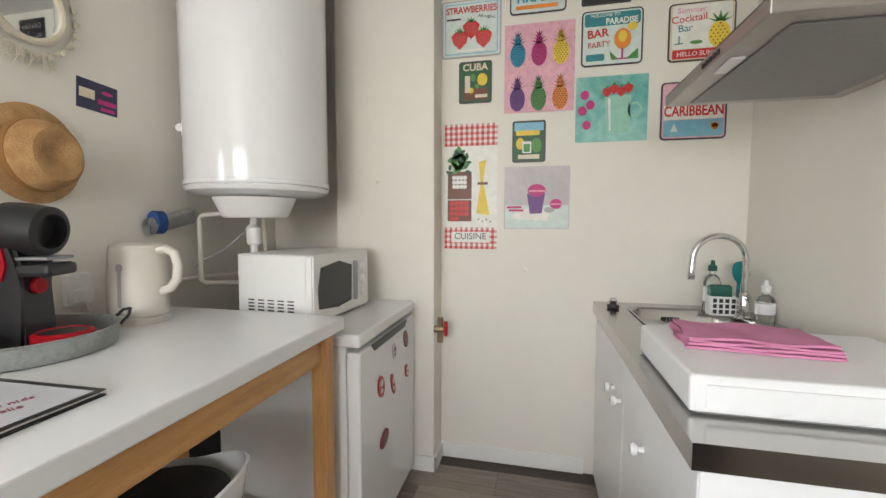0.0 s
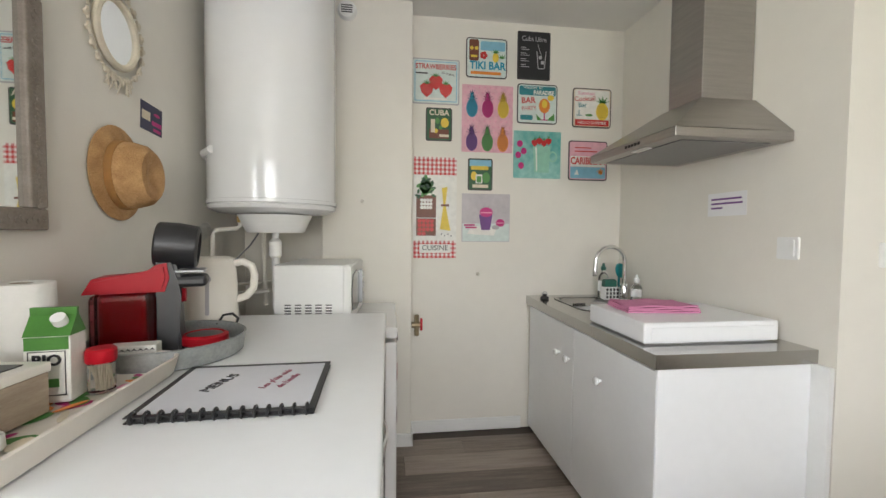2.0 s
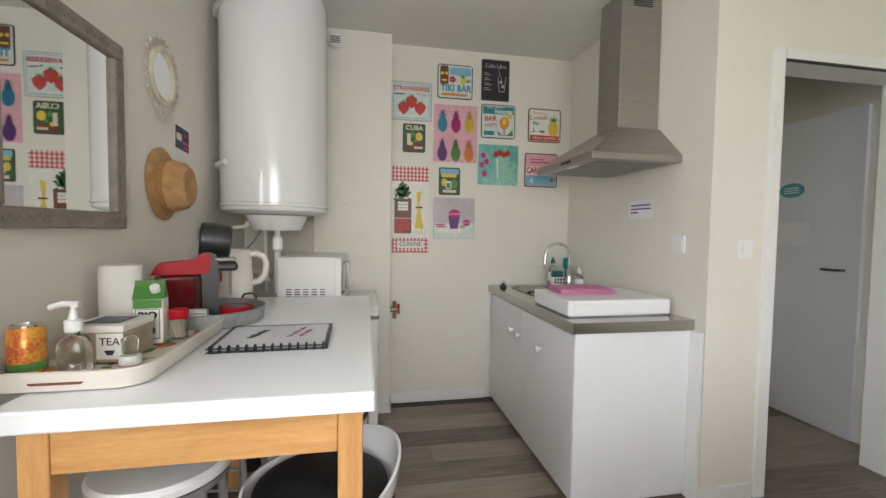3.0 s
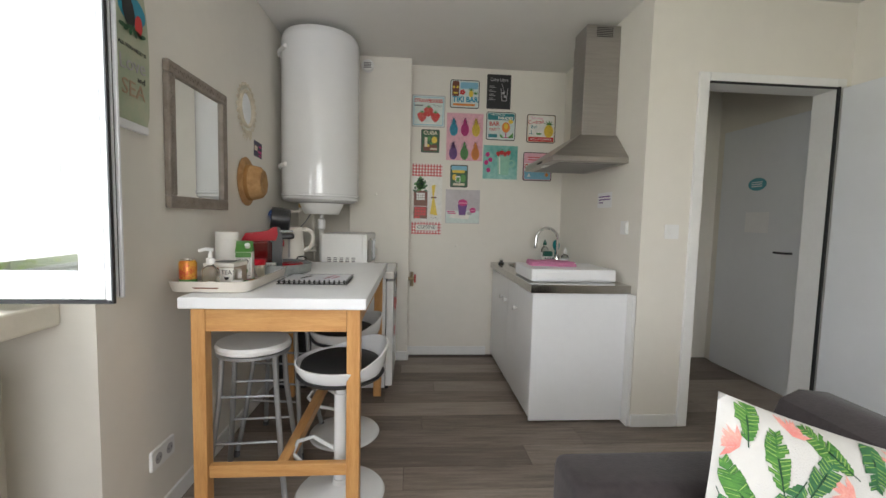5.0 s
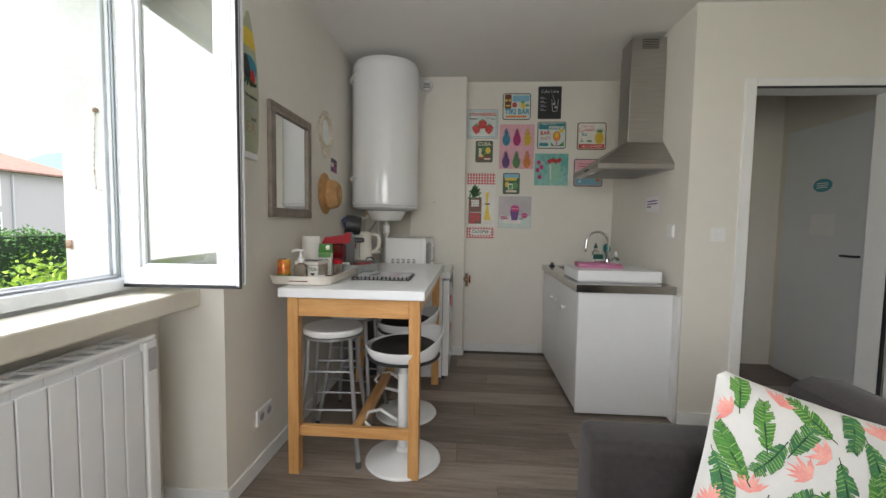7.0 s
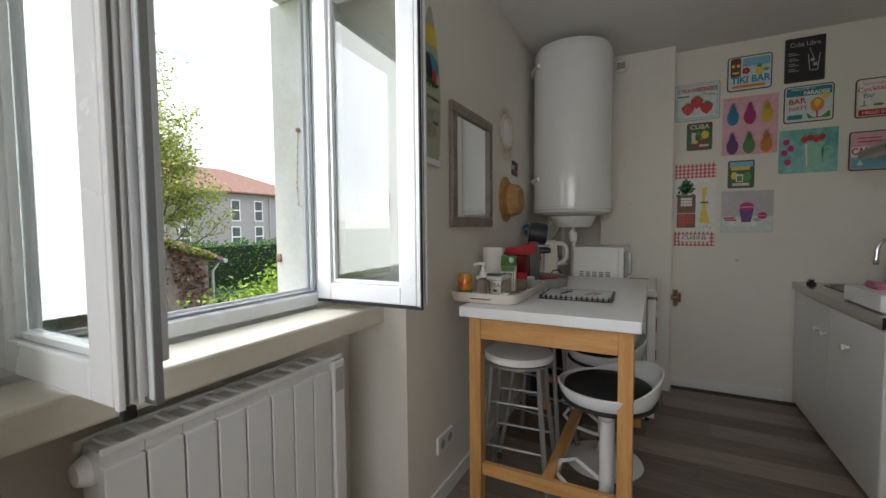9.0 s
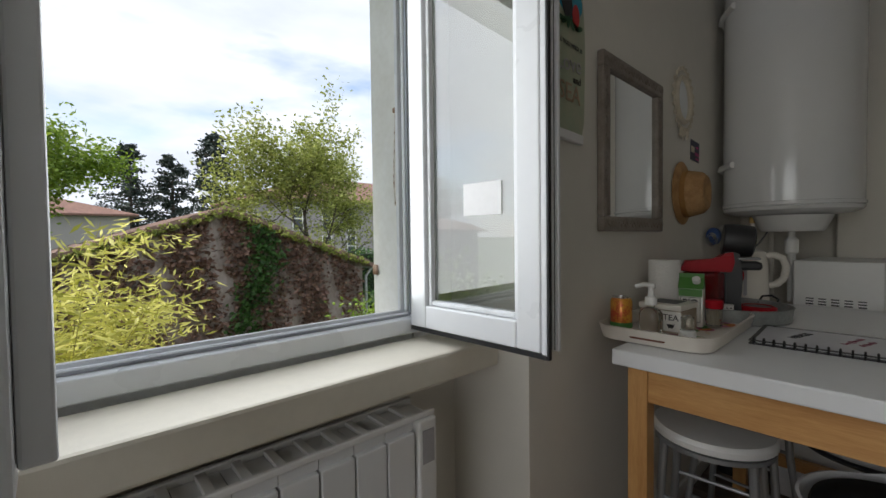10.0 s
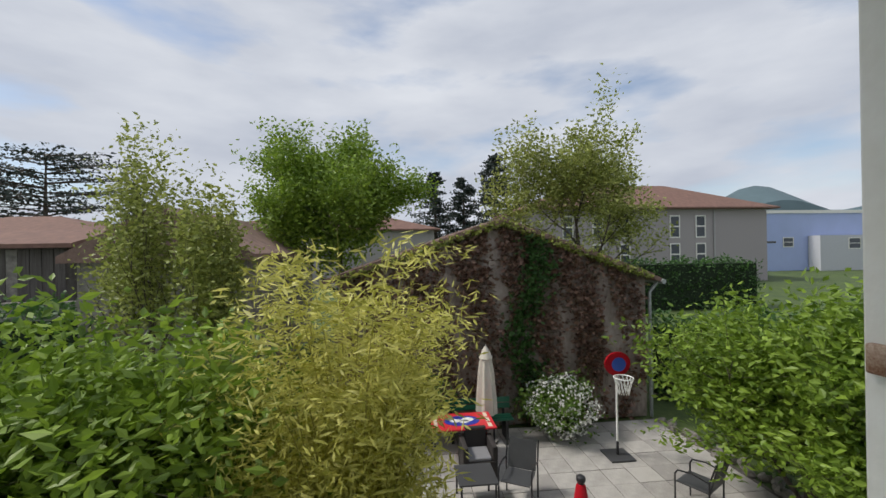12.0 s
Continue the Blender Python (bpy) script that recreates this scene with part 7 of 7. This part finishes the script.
cedar((-58, -55, G), 15.5, 5, 0.40, True)
cedar((-48, -28, G), 11.5, 6, 0.16)

# ---- barn with vines ----
ba = thing("barn", (0, 0, 0), "old gabled barn wall overgrown with dry vines", "barn")
by0_, by1_, bap, bx = -1.75, 5.72, 2.08, -10.7
ez0, ez1, az = 0.56, 0.48, 1.84
bm = bmesh.new()
prism(bm, [(by0_, G), (by1_, G), (by1_, ez1), (bap, az), (by0_, ez0)], 0, 9.0)
part("wall", turned(bm, Matrix.Translation((bx, 0, 0)) @ Matrix(((0, 0, -1, 0), (1, 0, 0, 0), (0, 1, 0, 0), (0, 0, 0, 1)))), BARNW, ba, "stained grey barn plaster", smooth=False)
for ya, za, yb, zb in ((bap, az, by1_ + 0.3, ez1 - 0.11), (by0_ - 0.35, ez0 - 0.12, bap, az)):
    bm = bmesh.new()
    n_ = 22
    for k in range(n_):
        f0, f1 = k / n_, (k + 1) / n_
        y0, y1 = ya + (yb - ya) * f0, ya + (yb - ya) * f1
        z0, z1 = za + (zb - za) * f0, za + (zb - za) * f1
        lo_ = 0.02 if k % 2 else 0.06
        vs = [bm.verts.new(v) for v in ((bx + 0.22, y0, z0 + lo_), (bx + 0.22, y1, z1 + lo_), (bx - 9.1, y1, z1 + lo_), (bx - 9.1, y0, z0 + lo_), (bx + 0.22, y0, z0 + 0.10 + lo_), (bx + 0.22, y1, z1 + 0.10 + lo_), (bx - 9.1, y1, z1 + 0.10 + lo_), (bx - 9.1, y0, z0 + 0.10 + lo_))]
        for f in ((3, 2, 1, 0), (4, 5, 6, 7), (0, 1, 5, 4), (1, 2, 6, 5), (2, 3, 7, 6), (3, 0, 4, 7)):
            bm.faces.new([vs[i] for i in f])
    part("roof", bm, OLDTILE, ba, "weathered red tile roof", smooth=False, kind="stuff")
part("gutter", tube(bmesh.new(), [(bx + 0.25, by1_ + 0.34, ez1 - 0.08), (bx - 9, by1_ + 0.34, ez1 - 0.08)], 0.06, 8), ZINC, ba, "zinc gutter")
part("downpipe", tube(bmesh.new(), [(bx + 0.05, by1_ + 0.3, ez1 - 0.1), (bx + 0.06, by1_ + 0.08, ez1 - 0.35), (bx + 0.06, by1_ + 0.08, G)], 0.04, 8), ZINC, ba, "zinc downpipe")
n_ = 15000
yy = nrng.uniform(by0_, by1_, n_)
top_ = np.where(yy > bap, az + (ez1 - az) * (yy - bap) / (by1_ - bap), ez0 + (az - ez0) * (yy - by0_) / (bap - by0_))
zz = G + (top_ - G) * nrng.uniform(0, 1, n_) ** 0.8
dens = np.sin(yy * 5.1 + np.sin(zz * 1.3) * 1.5) + np.sin(yy * 11.7 + zz * 0.9) * 0.7 + 0.5 + 0.5 * (zz - G) / (top_ - G) - 1.5 * np.clip((yy - 4.3) / 1.4, 0, 1)
keep = dens + nrng.normal(size=n_) * 0.6 > 0.25
p = np.stack([bx + nrng.uniform(0.01, 0.14, n_), yy, zz], 1)[keep]
leaves("dry_vine", p, 0.14, 0.045, L_DRY, ba, droop=0.5, label="brown dry vine leaves")
yy = 2.55 + nrng.normal(size=2600) * 0.20
zz = nrng.uniform(G + 0.2, 1.6, 2600)
yy += 0.2 * np.sin(zz * 2.0) + 0.05 * (zz - G)
keep = (zz < az - 0.36 * np.abs(yy - bap)) & (nrng.uniform(0, 1, 2600) < 0.6)
leaves("ivy", np.stack([np.full(2600, bx + 0.12) + nrng.uniform(0, 0.1, 2600), yy, zz], 1)[keep], 0.13, 0.05, L_HEDGE, ba, droop=0.4, label="green ivy strip")
yy = nrng.uniform(by0_, by1_, 1500)
top_ = np.where(yy > bap, az + (ez1 - az) * (yy - bap) / (by1_ - bap), ez0 + (az - ez0) * (yy - by0_) / (bap - by0_))
leaves("moss", np.stack([bx + 0.15 + nrng.uniform(0, 0.1, 1500), yy, top_ + nrng.uniform(-0.05, 0.12, 1500)], 1), 0.09, 0.04, L_OLIVE, ba, label="moss along the verge")

# ---- patio things ----
pa = thing("parasol", (-9.95, 1.5, G), "closed cream parasol in its stand", "parasol")
PCLOTH = mat("cream_canvas", (0.60, 0.56, 0.48), 0.85, var=0.06, scale=6, bump=0.3)
part("pole", tube(bmesh.new(), [(0, 0, 0.02), (0, 0, 2.1)], 0.02, 10), GREYMETAL, pa)
bm = bmesh.new()
rings = []
for r_, z in ((0.20, 0.62), (0.19, 0.9), (0.15, 1.5), (0.10, 1.88), (0.02, 1.98)):
    rings.append([bm.verts.new((r_ * (1 + 0.22 * (i % 2)) * math.cos(i * math.pi / 8), r_ * (1 + 0.22 * (i % 2)) * math.sin(i * math.pi / 8), z)) for i in range(16)])
for a, b in zip(rings, rings[1:]):
    for i in range(16):
        bm.faces.new((a[i], a[(i + 1) % 16], b[(i + 1) % 16], b[i]))
bm.faces.new(rings[0][::-1])
bm.faces.new(rings[-1])
part("canopy", bm, PCLOTH, pa, "furled cream canopy", smooth=False)
part("cap", lathe(bmesh.new(), [(0.15, 1.82), (0.08, 1.99), (0.02, 2.08), (0, 2.12)], 0, 0, 12), PCLOTH, pa)
part("stand", lathe(bmesh.new(), [(0.25, 0), (0.25, 0.05), (0.05, 0.08), (0.04, 0.25)], 0, 0, 24), STONE, pa)
gt = thing("garden_table", (-9.3, 0.85, G), "table with a printed red top", "table")
part("tabletop", abox(-0.40, 0.40, -0.63, 0.63, 0.72, 0.75, bev=0.006), paint("red_table_print", (0.60, 0.03, 0.04)), gt, smooth=False)
part("print", flat([ell(0, 0, 0.24, 0.36, 28)], 0.754, 0.003), paint("blue_table_print", (0.03, 0.05, 0.35)), gt, "blue oval print", smooth=False)
part("print", flat([ell(0.0, -0.12, 0.08, 0.12, 12), ell(-0.04, 0.12, 0.10, 0.13, 12), ell(0.05, 0.04, 0.08, 0.1, 12)], 0.757, 0.002), WHITE, gt, "white printed shape", smooth=False)
part("print", flat([rect(-0.34, 0.48, -0.14, 0.56), rect(-0.08, 0.48, 0.1, 0.56), rect(0.16, 0.48, 0.34, 0.56), rect(-0.3, -0.57, 0.3, -0.50)], 0.754, 0.003), CREAM, gt, "pale bars of writing", smooth=False)
for x in (-0.36, 0.36):
    for y in (-0.58, 0.58):
        part("leg", tube(bmesh.new(), [(x, y, 0), (x, y, 0.72)], 0.02, 8), BLACKPL, gt)
bh = thing("hoop_stand", (-8.93, 3.95, G), "child's basketball hoop on a white pole", "basketball hoop")
part("base", abox(-0.25, 0.25, -0.25, 0.25, 0, 0.04, bev=0.01), DARKGREY, bh, "dark square base", smooth=False)
part("pole", tube(bmesh.new(), [(0, 0, 0.3), (0, 0, 1.8)], 0.022, 10), PLASTIC, bh)
part("lower_pole", tube(bmesh.new(), [(0, 0, 0.04), (0, 0, 0.31)], 0.027, 10), BLACKPL, bh)
part("board", turned(prism(bmesh.new(), ell(0, 0, 0.27, 0.24, 28), 0, 0.03, bev=0.005), pose(0.03, 0, 1.87, 90, 0, 90)), REDPL, bh, "round red backboard", smooth=False)
part("board_print", turned(flat([ell(0.02, -0.01, 0.15, 0.14, 20)], 0.034, 0.002), pose(0.03, 0, 1.87, 90, 0, 90)), paint("board_blue", (0.04, 0.10, 0.45)), bh, "blue round print", smooth=False)
part("rim", tube(bmesh.new(), [(0.26 + 0.18 * math.cos(a * math.pi / 10), 0.18 * math.sin(a * math.pi / 10), 1.66) for a in range(20)], 0.012, 6, True), PLASTIC, bh, "white ring")
bm = bmesh.new()
for k in range(14):
    a = k * 2 * math.pi / 14
    for s_ in (-1, 1):
        tube(bm, [(0.26 + 0.18 * math.cos(a), 0.18 * math.sin(a), 1.65), (0.26 + 0.13 * math.cos(a + s_ * 0.3), 0.13 * math.sin(a + s_ * 0.3), 1.48), (0.26 + 0.1 * math.cos(a), 0.1 * math.sin(a), 1.34)], 0.006, 4)
part("net", bm, PLASTIC, bh, "white knotted net", kind="stuff")
be = thing("garden_bench", (-10.25, 1.35, G), "green painted garden bench", "bench")
BENCHG = paint("bench_green", (0.02, 0.14, 0.08))
for i in range(3):
    part("seat_slat", abox(0.0 + 0.12 * i, 0.1 + 0.12 * i, -0.75, 0.75, 0.43, 0.46, bev=0.004), BENCHG, be, smooth=False)
for i in range(2):
    part("back_slat", abox(-0.04, -0.01, -0.75, 0.75, 0.58 + 0.14 * i, 0.69 + 0.14 * i, bev=0.004), BENCHG, be, smooth=False)
for y in (-0.6, 0.6):
    part("leg", box(abox(0.0, 0.34, y - 0.03, y + 0.03, 0.0, 0.428), -0.045, -0.0005, y - 0.03, y + 0.03, 0, 0.575), BLACKPL, be, smooth=False)


def patio_chair(m, label):
    t = thing("garden_chair", m, label, "chair", "patio chairs")
    part("seat", abox(-0.24, 0.24, -0.24, 0.24, 0.41, 0.43, bev=0.004), DARKGREY, t, smooth=False)
    part("backrest", turned(abox(-0.24, 0.24, -0.012, 0.012, 0.0, 0.48, bev=0.004), pose(0, 0.25, 0.43, -14, 0, 0)), DARKGREY, t, smooth=False)
    for s_ in (-1, 1):
        part("arm_frame", tube(bmesh.new(), [(s_ * 0.27, -0.24, 0), (s_ * 0.27, -0.24, 0.55), (s_ * 0.27, -0.2, 0.62), (s_ * 0.27, 0.0, 0.65), (s_ * 0.27, 0.26, 0.60), (s_ * 0.27, 0.36, 0.92)], 0.014, 8), BLACKPL, t)
        part("leg", tube(bmesh.new(), [(s_ * 0.27, 0.26, 0.6), (s_ * 0.27, 0.25, 0.0)], 0.014, 8), BLACKPL, t)
    return t


c1 = patio_chair(pose(-7.75, 1.55, G, 0, 0, 60), "black tube garden chair with mesh seat")
copy_thing(c1, pose(-7.2, 4.35, G, 0, 0, -60))
wc = thing("wicker_armchair", (-8.7, 1.05, G, 0, 0, 90), "dark wicker armchair with a grey seat pad", "armchair")
WICK = mat("dark_wicker", (0.035, 0.03, 0.028), 0.7, var=0.3, scale=40, bump=0.8, bscale=90)
part("body", box(box(abox(-0.32, 0.32, -0.3, 0.3, 0.02, 0.36, bev=0.02), -0.32, -0.22, -0.3, 0.3, 0.3605, 0.62, bev=0.02), 0.22, 0.32, -0.3, 0.3, 0.3605, 0.62, bev=0.02), WICK, wc, smooth=False)
part("backrest", abox(-0.215, 0.215, 0.2, 0.3, 0.3605, 0.78, bev=0.03), WICK, wc, smooth=False)
part("seat_pad", abox(-0.21, 0.21, -0.28, 0.19, 0.3606, 0.42, bev=0.02), mat("grey_pad", (0.22, 0.22, 0.23), 0.9), wc, "grey seat pad", smooth=False)
bt = thing("side_table", (-7.85, 0.85, G), "low black garden table", "table")
part("tabletop", abox(-0.32, 0.32, -0.32, 0.32, 0.44, 0.47, bev=0.005), DARKGREY, bt, smooth=False)
for x in (-0.28, 0.28):
    for y in (-0.28, 0.28):
        part("leg", tube(bmesh.new(), [(x, y, 0), (x, y, 0.44)], 0.018, 8), BLACKPL, bt)
# red tapered cone topped by a black knob, its use unknown
rl = thing("garden_lamp", (-7.35, 2.45, G), "red tapered cone with a black knob", "garden torch")
part("body", lathe(bmesh.new(), [(0.15, 0.0), (0.14, 0.05), (0.08, 0.42), (0.06, 0.46)], 0, 0, 24), REDPL, rl)
part("knob", lathe(bmesh.new(), [(0.05, 0.461), (0.05, 0.48), (0.075, 0.52), (0.07, 0.57), (0.03, 0.60), (0, 0.605)], 0, 0, 20), BLACKPL, rl, "black round knob")
for k in range(26):
    f_ = k / 25
    st_ = thing("edging_stone", (-10.3 + 4.2 * f_, 5.85 + 0.12 * math.sin(k * 1.7) + 0.35 * f_, G - 0.012, 0, 0, 40 * k), "rough grey border stone beside the patio", "stone", "patio border stones")
    bm = lathe(bmesh.new(), [(0.0, 0.0), (0.11, 0.0), (0.13, 0.05), (0.08, 0.12), (0, 0.13)], 0, 0, 7, 1.0, 0.75)
    for v in bm.verts:
        v.co *= 1 + 0.25 * math.sin(v.co.x * 31 + k) * math.cos(v.co.y * 27)
    part("stone_body", bm, STONE, st_, smooth=False)

# ---- buildings farther off ----
def house(name, x0, x1, y0, y1, z1, ridge, wall, roof, label, ov=0.5, hip=True, along="y"):
    t = thing(name, (0, 0, 0), label, "building")
    part("wall", abox(x0, x1, y0, y1, G, z1), wall, t, smooth=False)
    bm = bmesh.new()
    e = [bm.verts.new(v) for v in ((x0 - ov, y0 - ov, z1), (x1 + ov, y0 - ov, z1), (x1 + ov, y1 + ov, z1), (x0 - ov, y1 + ov, z1))]
    e2 = [bm.verts.new((v.co.x, v.co.y, z1 + 0.18)) for v in e]
    xm, ym_ = (x0 + x1) / 2, (y0 + y1) / 2
    if along == "y":
        ins = (x1 - x0) / 2 * 1.3 if hip else -ov
        r_ = [bm.verts.new((xm, y0 + ins, ridge)), bm.verts.new((xm, y1 - ins, ridge))]
        fs = ((e2[0], e2[1], r_[0]), (e2[1], e2[2], r_[1], r_[0]), (e2[2], e2[3], r_[1]), (e2[3], e2[0], r_[0], r_[1]))
    else:
        ins = (y1 - y0) / 2 * 1.1 if hip else -ov
        r_ = [bm.verts.new((x0 + ins, ym_, ridge)), bm.verts.new((x1 - ins, ym_, ridge))]
        fs = ((e2[3], e2[0], r_[0]), (e2[0], e2[1], r_[1], r_[0]), (e2[1], e2[2], r_[1]), (e2[2], e2[3], r_[0], r_[1]))
    for f in fs:
        bm.faces.new(f)
    bm.faces.new(e[::-1])
    for i in range(4):
        bm.faces.new((e[i], e[(i + 1) % 4], e2[(i + 1) % 4], e2[i]))
    part("roof", bm, roof, t, "tiled roof", smooth=False)
    return t


PANE = mat("dark_far_pane", (0.05, 0.06, 0.07), 0.15)


def far_window(t, x, y, z, w, hgt):
    wn_ = part("window", box(box(box(box(box(bmesh.new(), x, x + 0.08, y - w / 2, y - w / 2 + 0.12, z, z + hgt), x, x + 0.08, y + w / 2 - 0.12, y + w / 2, z, z + hgt), x, x + 0.08, y - w / 2 + 0.121, y + w / 2 - 0.121, z, z + 0.14), x, x + 0.08, y - w / 2 + 0.121, y + w / 2 - 0.121, z + hgt - 0.14, z + hgt), x, x + 0.08, y - w / 2 + 0.121, y + w / 2 - 0.121, z + hgt * 0.48, z + hgt * 0.54), WHITE, t, "white framed window", smooth=False)
    part("pane", abox(x + 0.002, x + 0.04, y - w / 2 + 0.121, y + w / 2 - 0.121, z + 0.141, z + hgt - 0.141), PANE, wn_, smooth=False)


ap = house("apartment_building", -58, -45, 14, 43.0, 5.5, 9.2, mat("lilac_grey_render", (0.36, 0.33, 0.33), 0.85, var=0.04), TILE, "grey two-storey apartment building with a hipped tile roof", ov=0.9)
for y in (18.5, 22, 25.2, 31.3, 34.5):
    for z in (-1.0, 2.2):
        far_window(ap, -44.98, y, z, 1.25, 2.6)
part("downpipe", tube(bmesh.new(), [(-44.9, 36.2, 5.3), (-44.9, 36.2, G)], 0.09, 6), GREY, ap, "grey downpipe")
bl = thing("industrial_building", (0, 0, 0), "pale blue metal-clad industrial building", "building")
part("wall", abox(-75, -60, 56.5, 95, G, 6.2), mat("pale_blue_cladding", (0.38, 0.46, 0.72), 0.6, var=0.04, scale=0.5), bl, smooth=False)
part("roof_edge", abox(-75.2, -59.8, 56.3, 95.2, 6.2, 6.7), WHITE, bl, "white roof edge", smooth=False)
part("annex", abox(-59.9, -58, 65.0, 95, G, 2.6), mat("pale_grey_cladding", (0.52, 0.53, 0.56), 0.6), bl, "pale grey annex", smooth=False)
far_window(bl, -59.98, 61.5, 0.8, 1.9, 1.6)
far_window(bl, -57.98, 71.0, 0.4, 2.2, 1.8)
sl = thing("street_lamp", (-50, 47.5, G), "dark bent street lamp", "street lamp")
part("pole", tube(bmesh.new(), [(0, 0, 0), (0, 0, 4.6)], 0.12, 6), DARKGREY, sl)
part("head", abox(-0.2, 0.2, 0.0, 1.6, 4.4, 4.65, bev=0.05), DARKGREY, sl)
house("stone_house", -22, -13.2, -9.0, -4.6, 1.05, 2.6, STONE, OLDTILE, "old stone house with a tiled roof", ov=0.3, hip=False, along="x")
hs_ = house("tile_house", -52, -40, -46, -26, 2.9, 5.2, mat("cream_render", (0.45, 0.38, 0.28), 0.85), TILE, "low cream house with a tiled roof", ov=0.7)
house("long_house", -62, -50, -22, 4, 3.6, 6.2, RENDER, TILE, "long grey house with a tiled roof", ov=0.7)
for y in (-42, -38, -34, -30):
    far_window(hs_, -39.98, y, -0.6, 1.1, 1.6)
shd = house("timber_shed", -25, -20.5, -24, -14.6, 1.6, 2.5, mat("weathered_boards", (0.06, 0.05, 0.045), 0.9, col2=(0.13, 0.12, 0.11), scale=3, stretch=(1, 6, 0.3)), TILE, "weathered timber shed with a red tile roof", ov=0.6, hip=False)
for k in range(20):
    part("board", abox(-20.498, -20.46, -24 + 0.47 * k, -23.56 + 0.47 * k, G, 1.55), STONE if k % 5 == 0 else mat("shed_board", (0.07, 0.06, 0.05), 0.9, col2=(0.14, 0.13, 0.12), scale=3, stretch=(1, 6, 0.3)) if k == 1 else bpy.data.materials["weathered_boards"], shd, smooth=False)
struct("garden_wall", abox(-19.5, -19.2, -22, -9.2, G, -0.6), STONE, "low rubble garden wall", "wall")

# far hills; the haze of distance is put into their blue-grey colour
bm = bmesh.new()
N_ = 60
prev = None
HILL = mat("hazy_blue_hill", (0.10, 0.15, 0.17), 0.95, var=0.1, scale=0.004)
for i in range(N_ + 1):
    y = -1600 + 4600 * i / N_
    z = 40 + 30 * math.sin(i * 0.5) + 200 * math.exp(-((y - 1650) / 330) ** 2) + 150 * math.exp(-((y - 2300) / 400) ** 2)
    cur = (bm.verts.new((-1500, y, G)), bm.verts.new((-1560, y, z * 0.7)), bm.verts.new((-1700, y, z)), bm.verts.new((-2200, y, G)))
    if prev:
        for a in range(3):
            bm.faces.new((prev[a], cur[a], cur[a + 1], prev[a + 1]))
    prev = cur
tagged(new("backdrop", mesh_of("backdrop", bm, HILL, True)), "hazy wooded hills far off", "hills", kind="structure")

# patio slabs
slab_mesh = mesh_of("slab", abox(0.004, 0.494, 0.004, 0.494, -0.012, 0.0, bev=0.004, seg=1), SLAB)
for i in range(12):
    for j in range(13):
        o = new("slab", slab_mesh)
        o.location = (-10.5 + 0.5 * i, -0.65 + 0.5 * j, G + 0.003 * math.sin(i * 3.3 + j * 5.1))
        o.parent = PATIO

# ---- floor planks, laid across the room ----
PLW, PLL = 0.178, 1.22
plank_meshes = {}
def plank_mesh(ln):
    key = round(ln, 3)
    if key not in plank_meshes:
        plank_meshes[key] = mesh_of("plank", abox(0, key - 0.002, 0, PLW - 0.002, -0.0028, 0.0), PLANK)
    return plank_meshes[key]
row = 0
y = -2.518
while y < 2.42:
    x0, x1 = (-1.228 if y < 0.1 else -0.943), 2.58
    if y > 1.16:
        x1 = 2.75
    x = x0
    off = (0.37 * row) % 1.0
    ln = PLL * (0.25 + 0.75 * off)
    while x < x1 - 0.02:
        ln = min(ln, x1 - x)
        o = new("plank", plank_mesh(math.ceil(ln * 20) / 20 if ln > 0.06 else 0.06))
        o.location = (x, y, 0.0)
        o.parent = FLOOR
        x += math.ceil(ln * 20) / 20 if ln > 0.06 else 0.06
        ln = PLL
    y += PLW
    row += 1
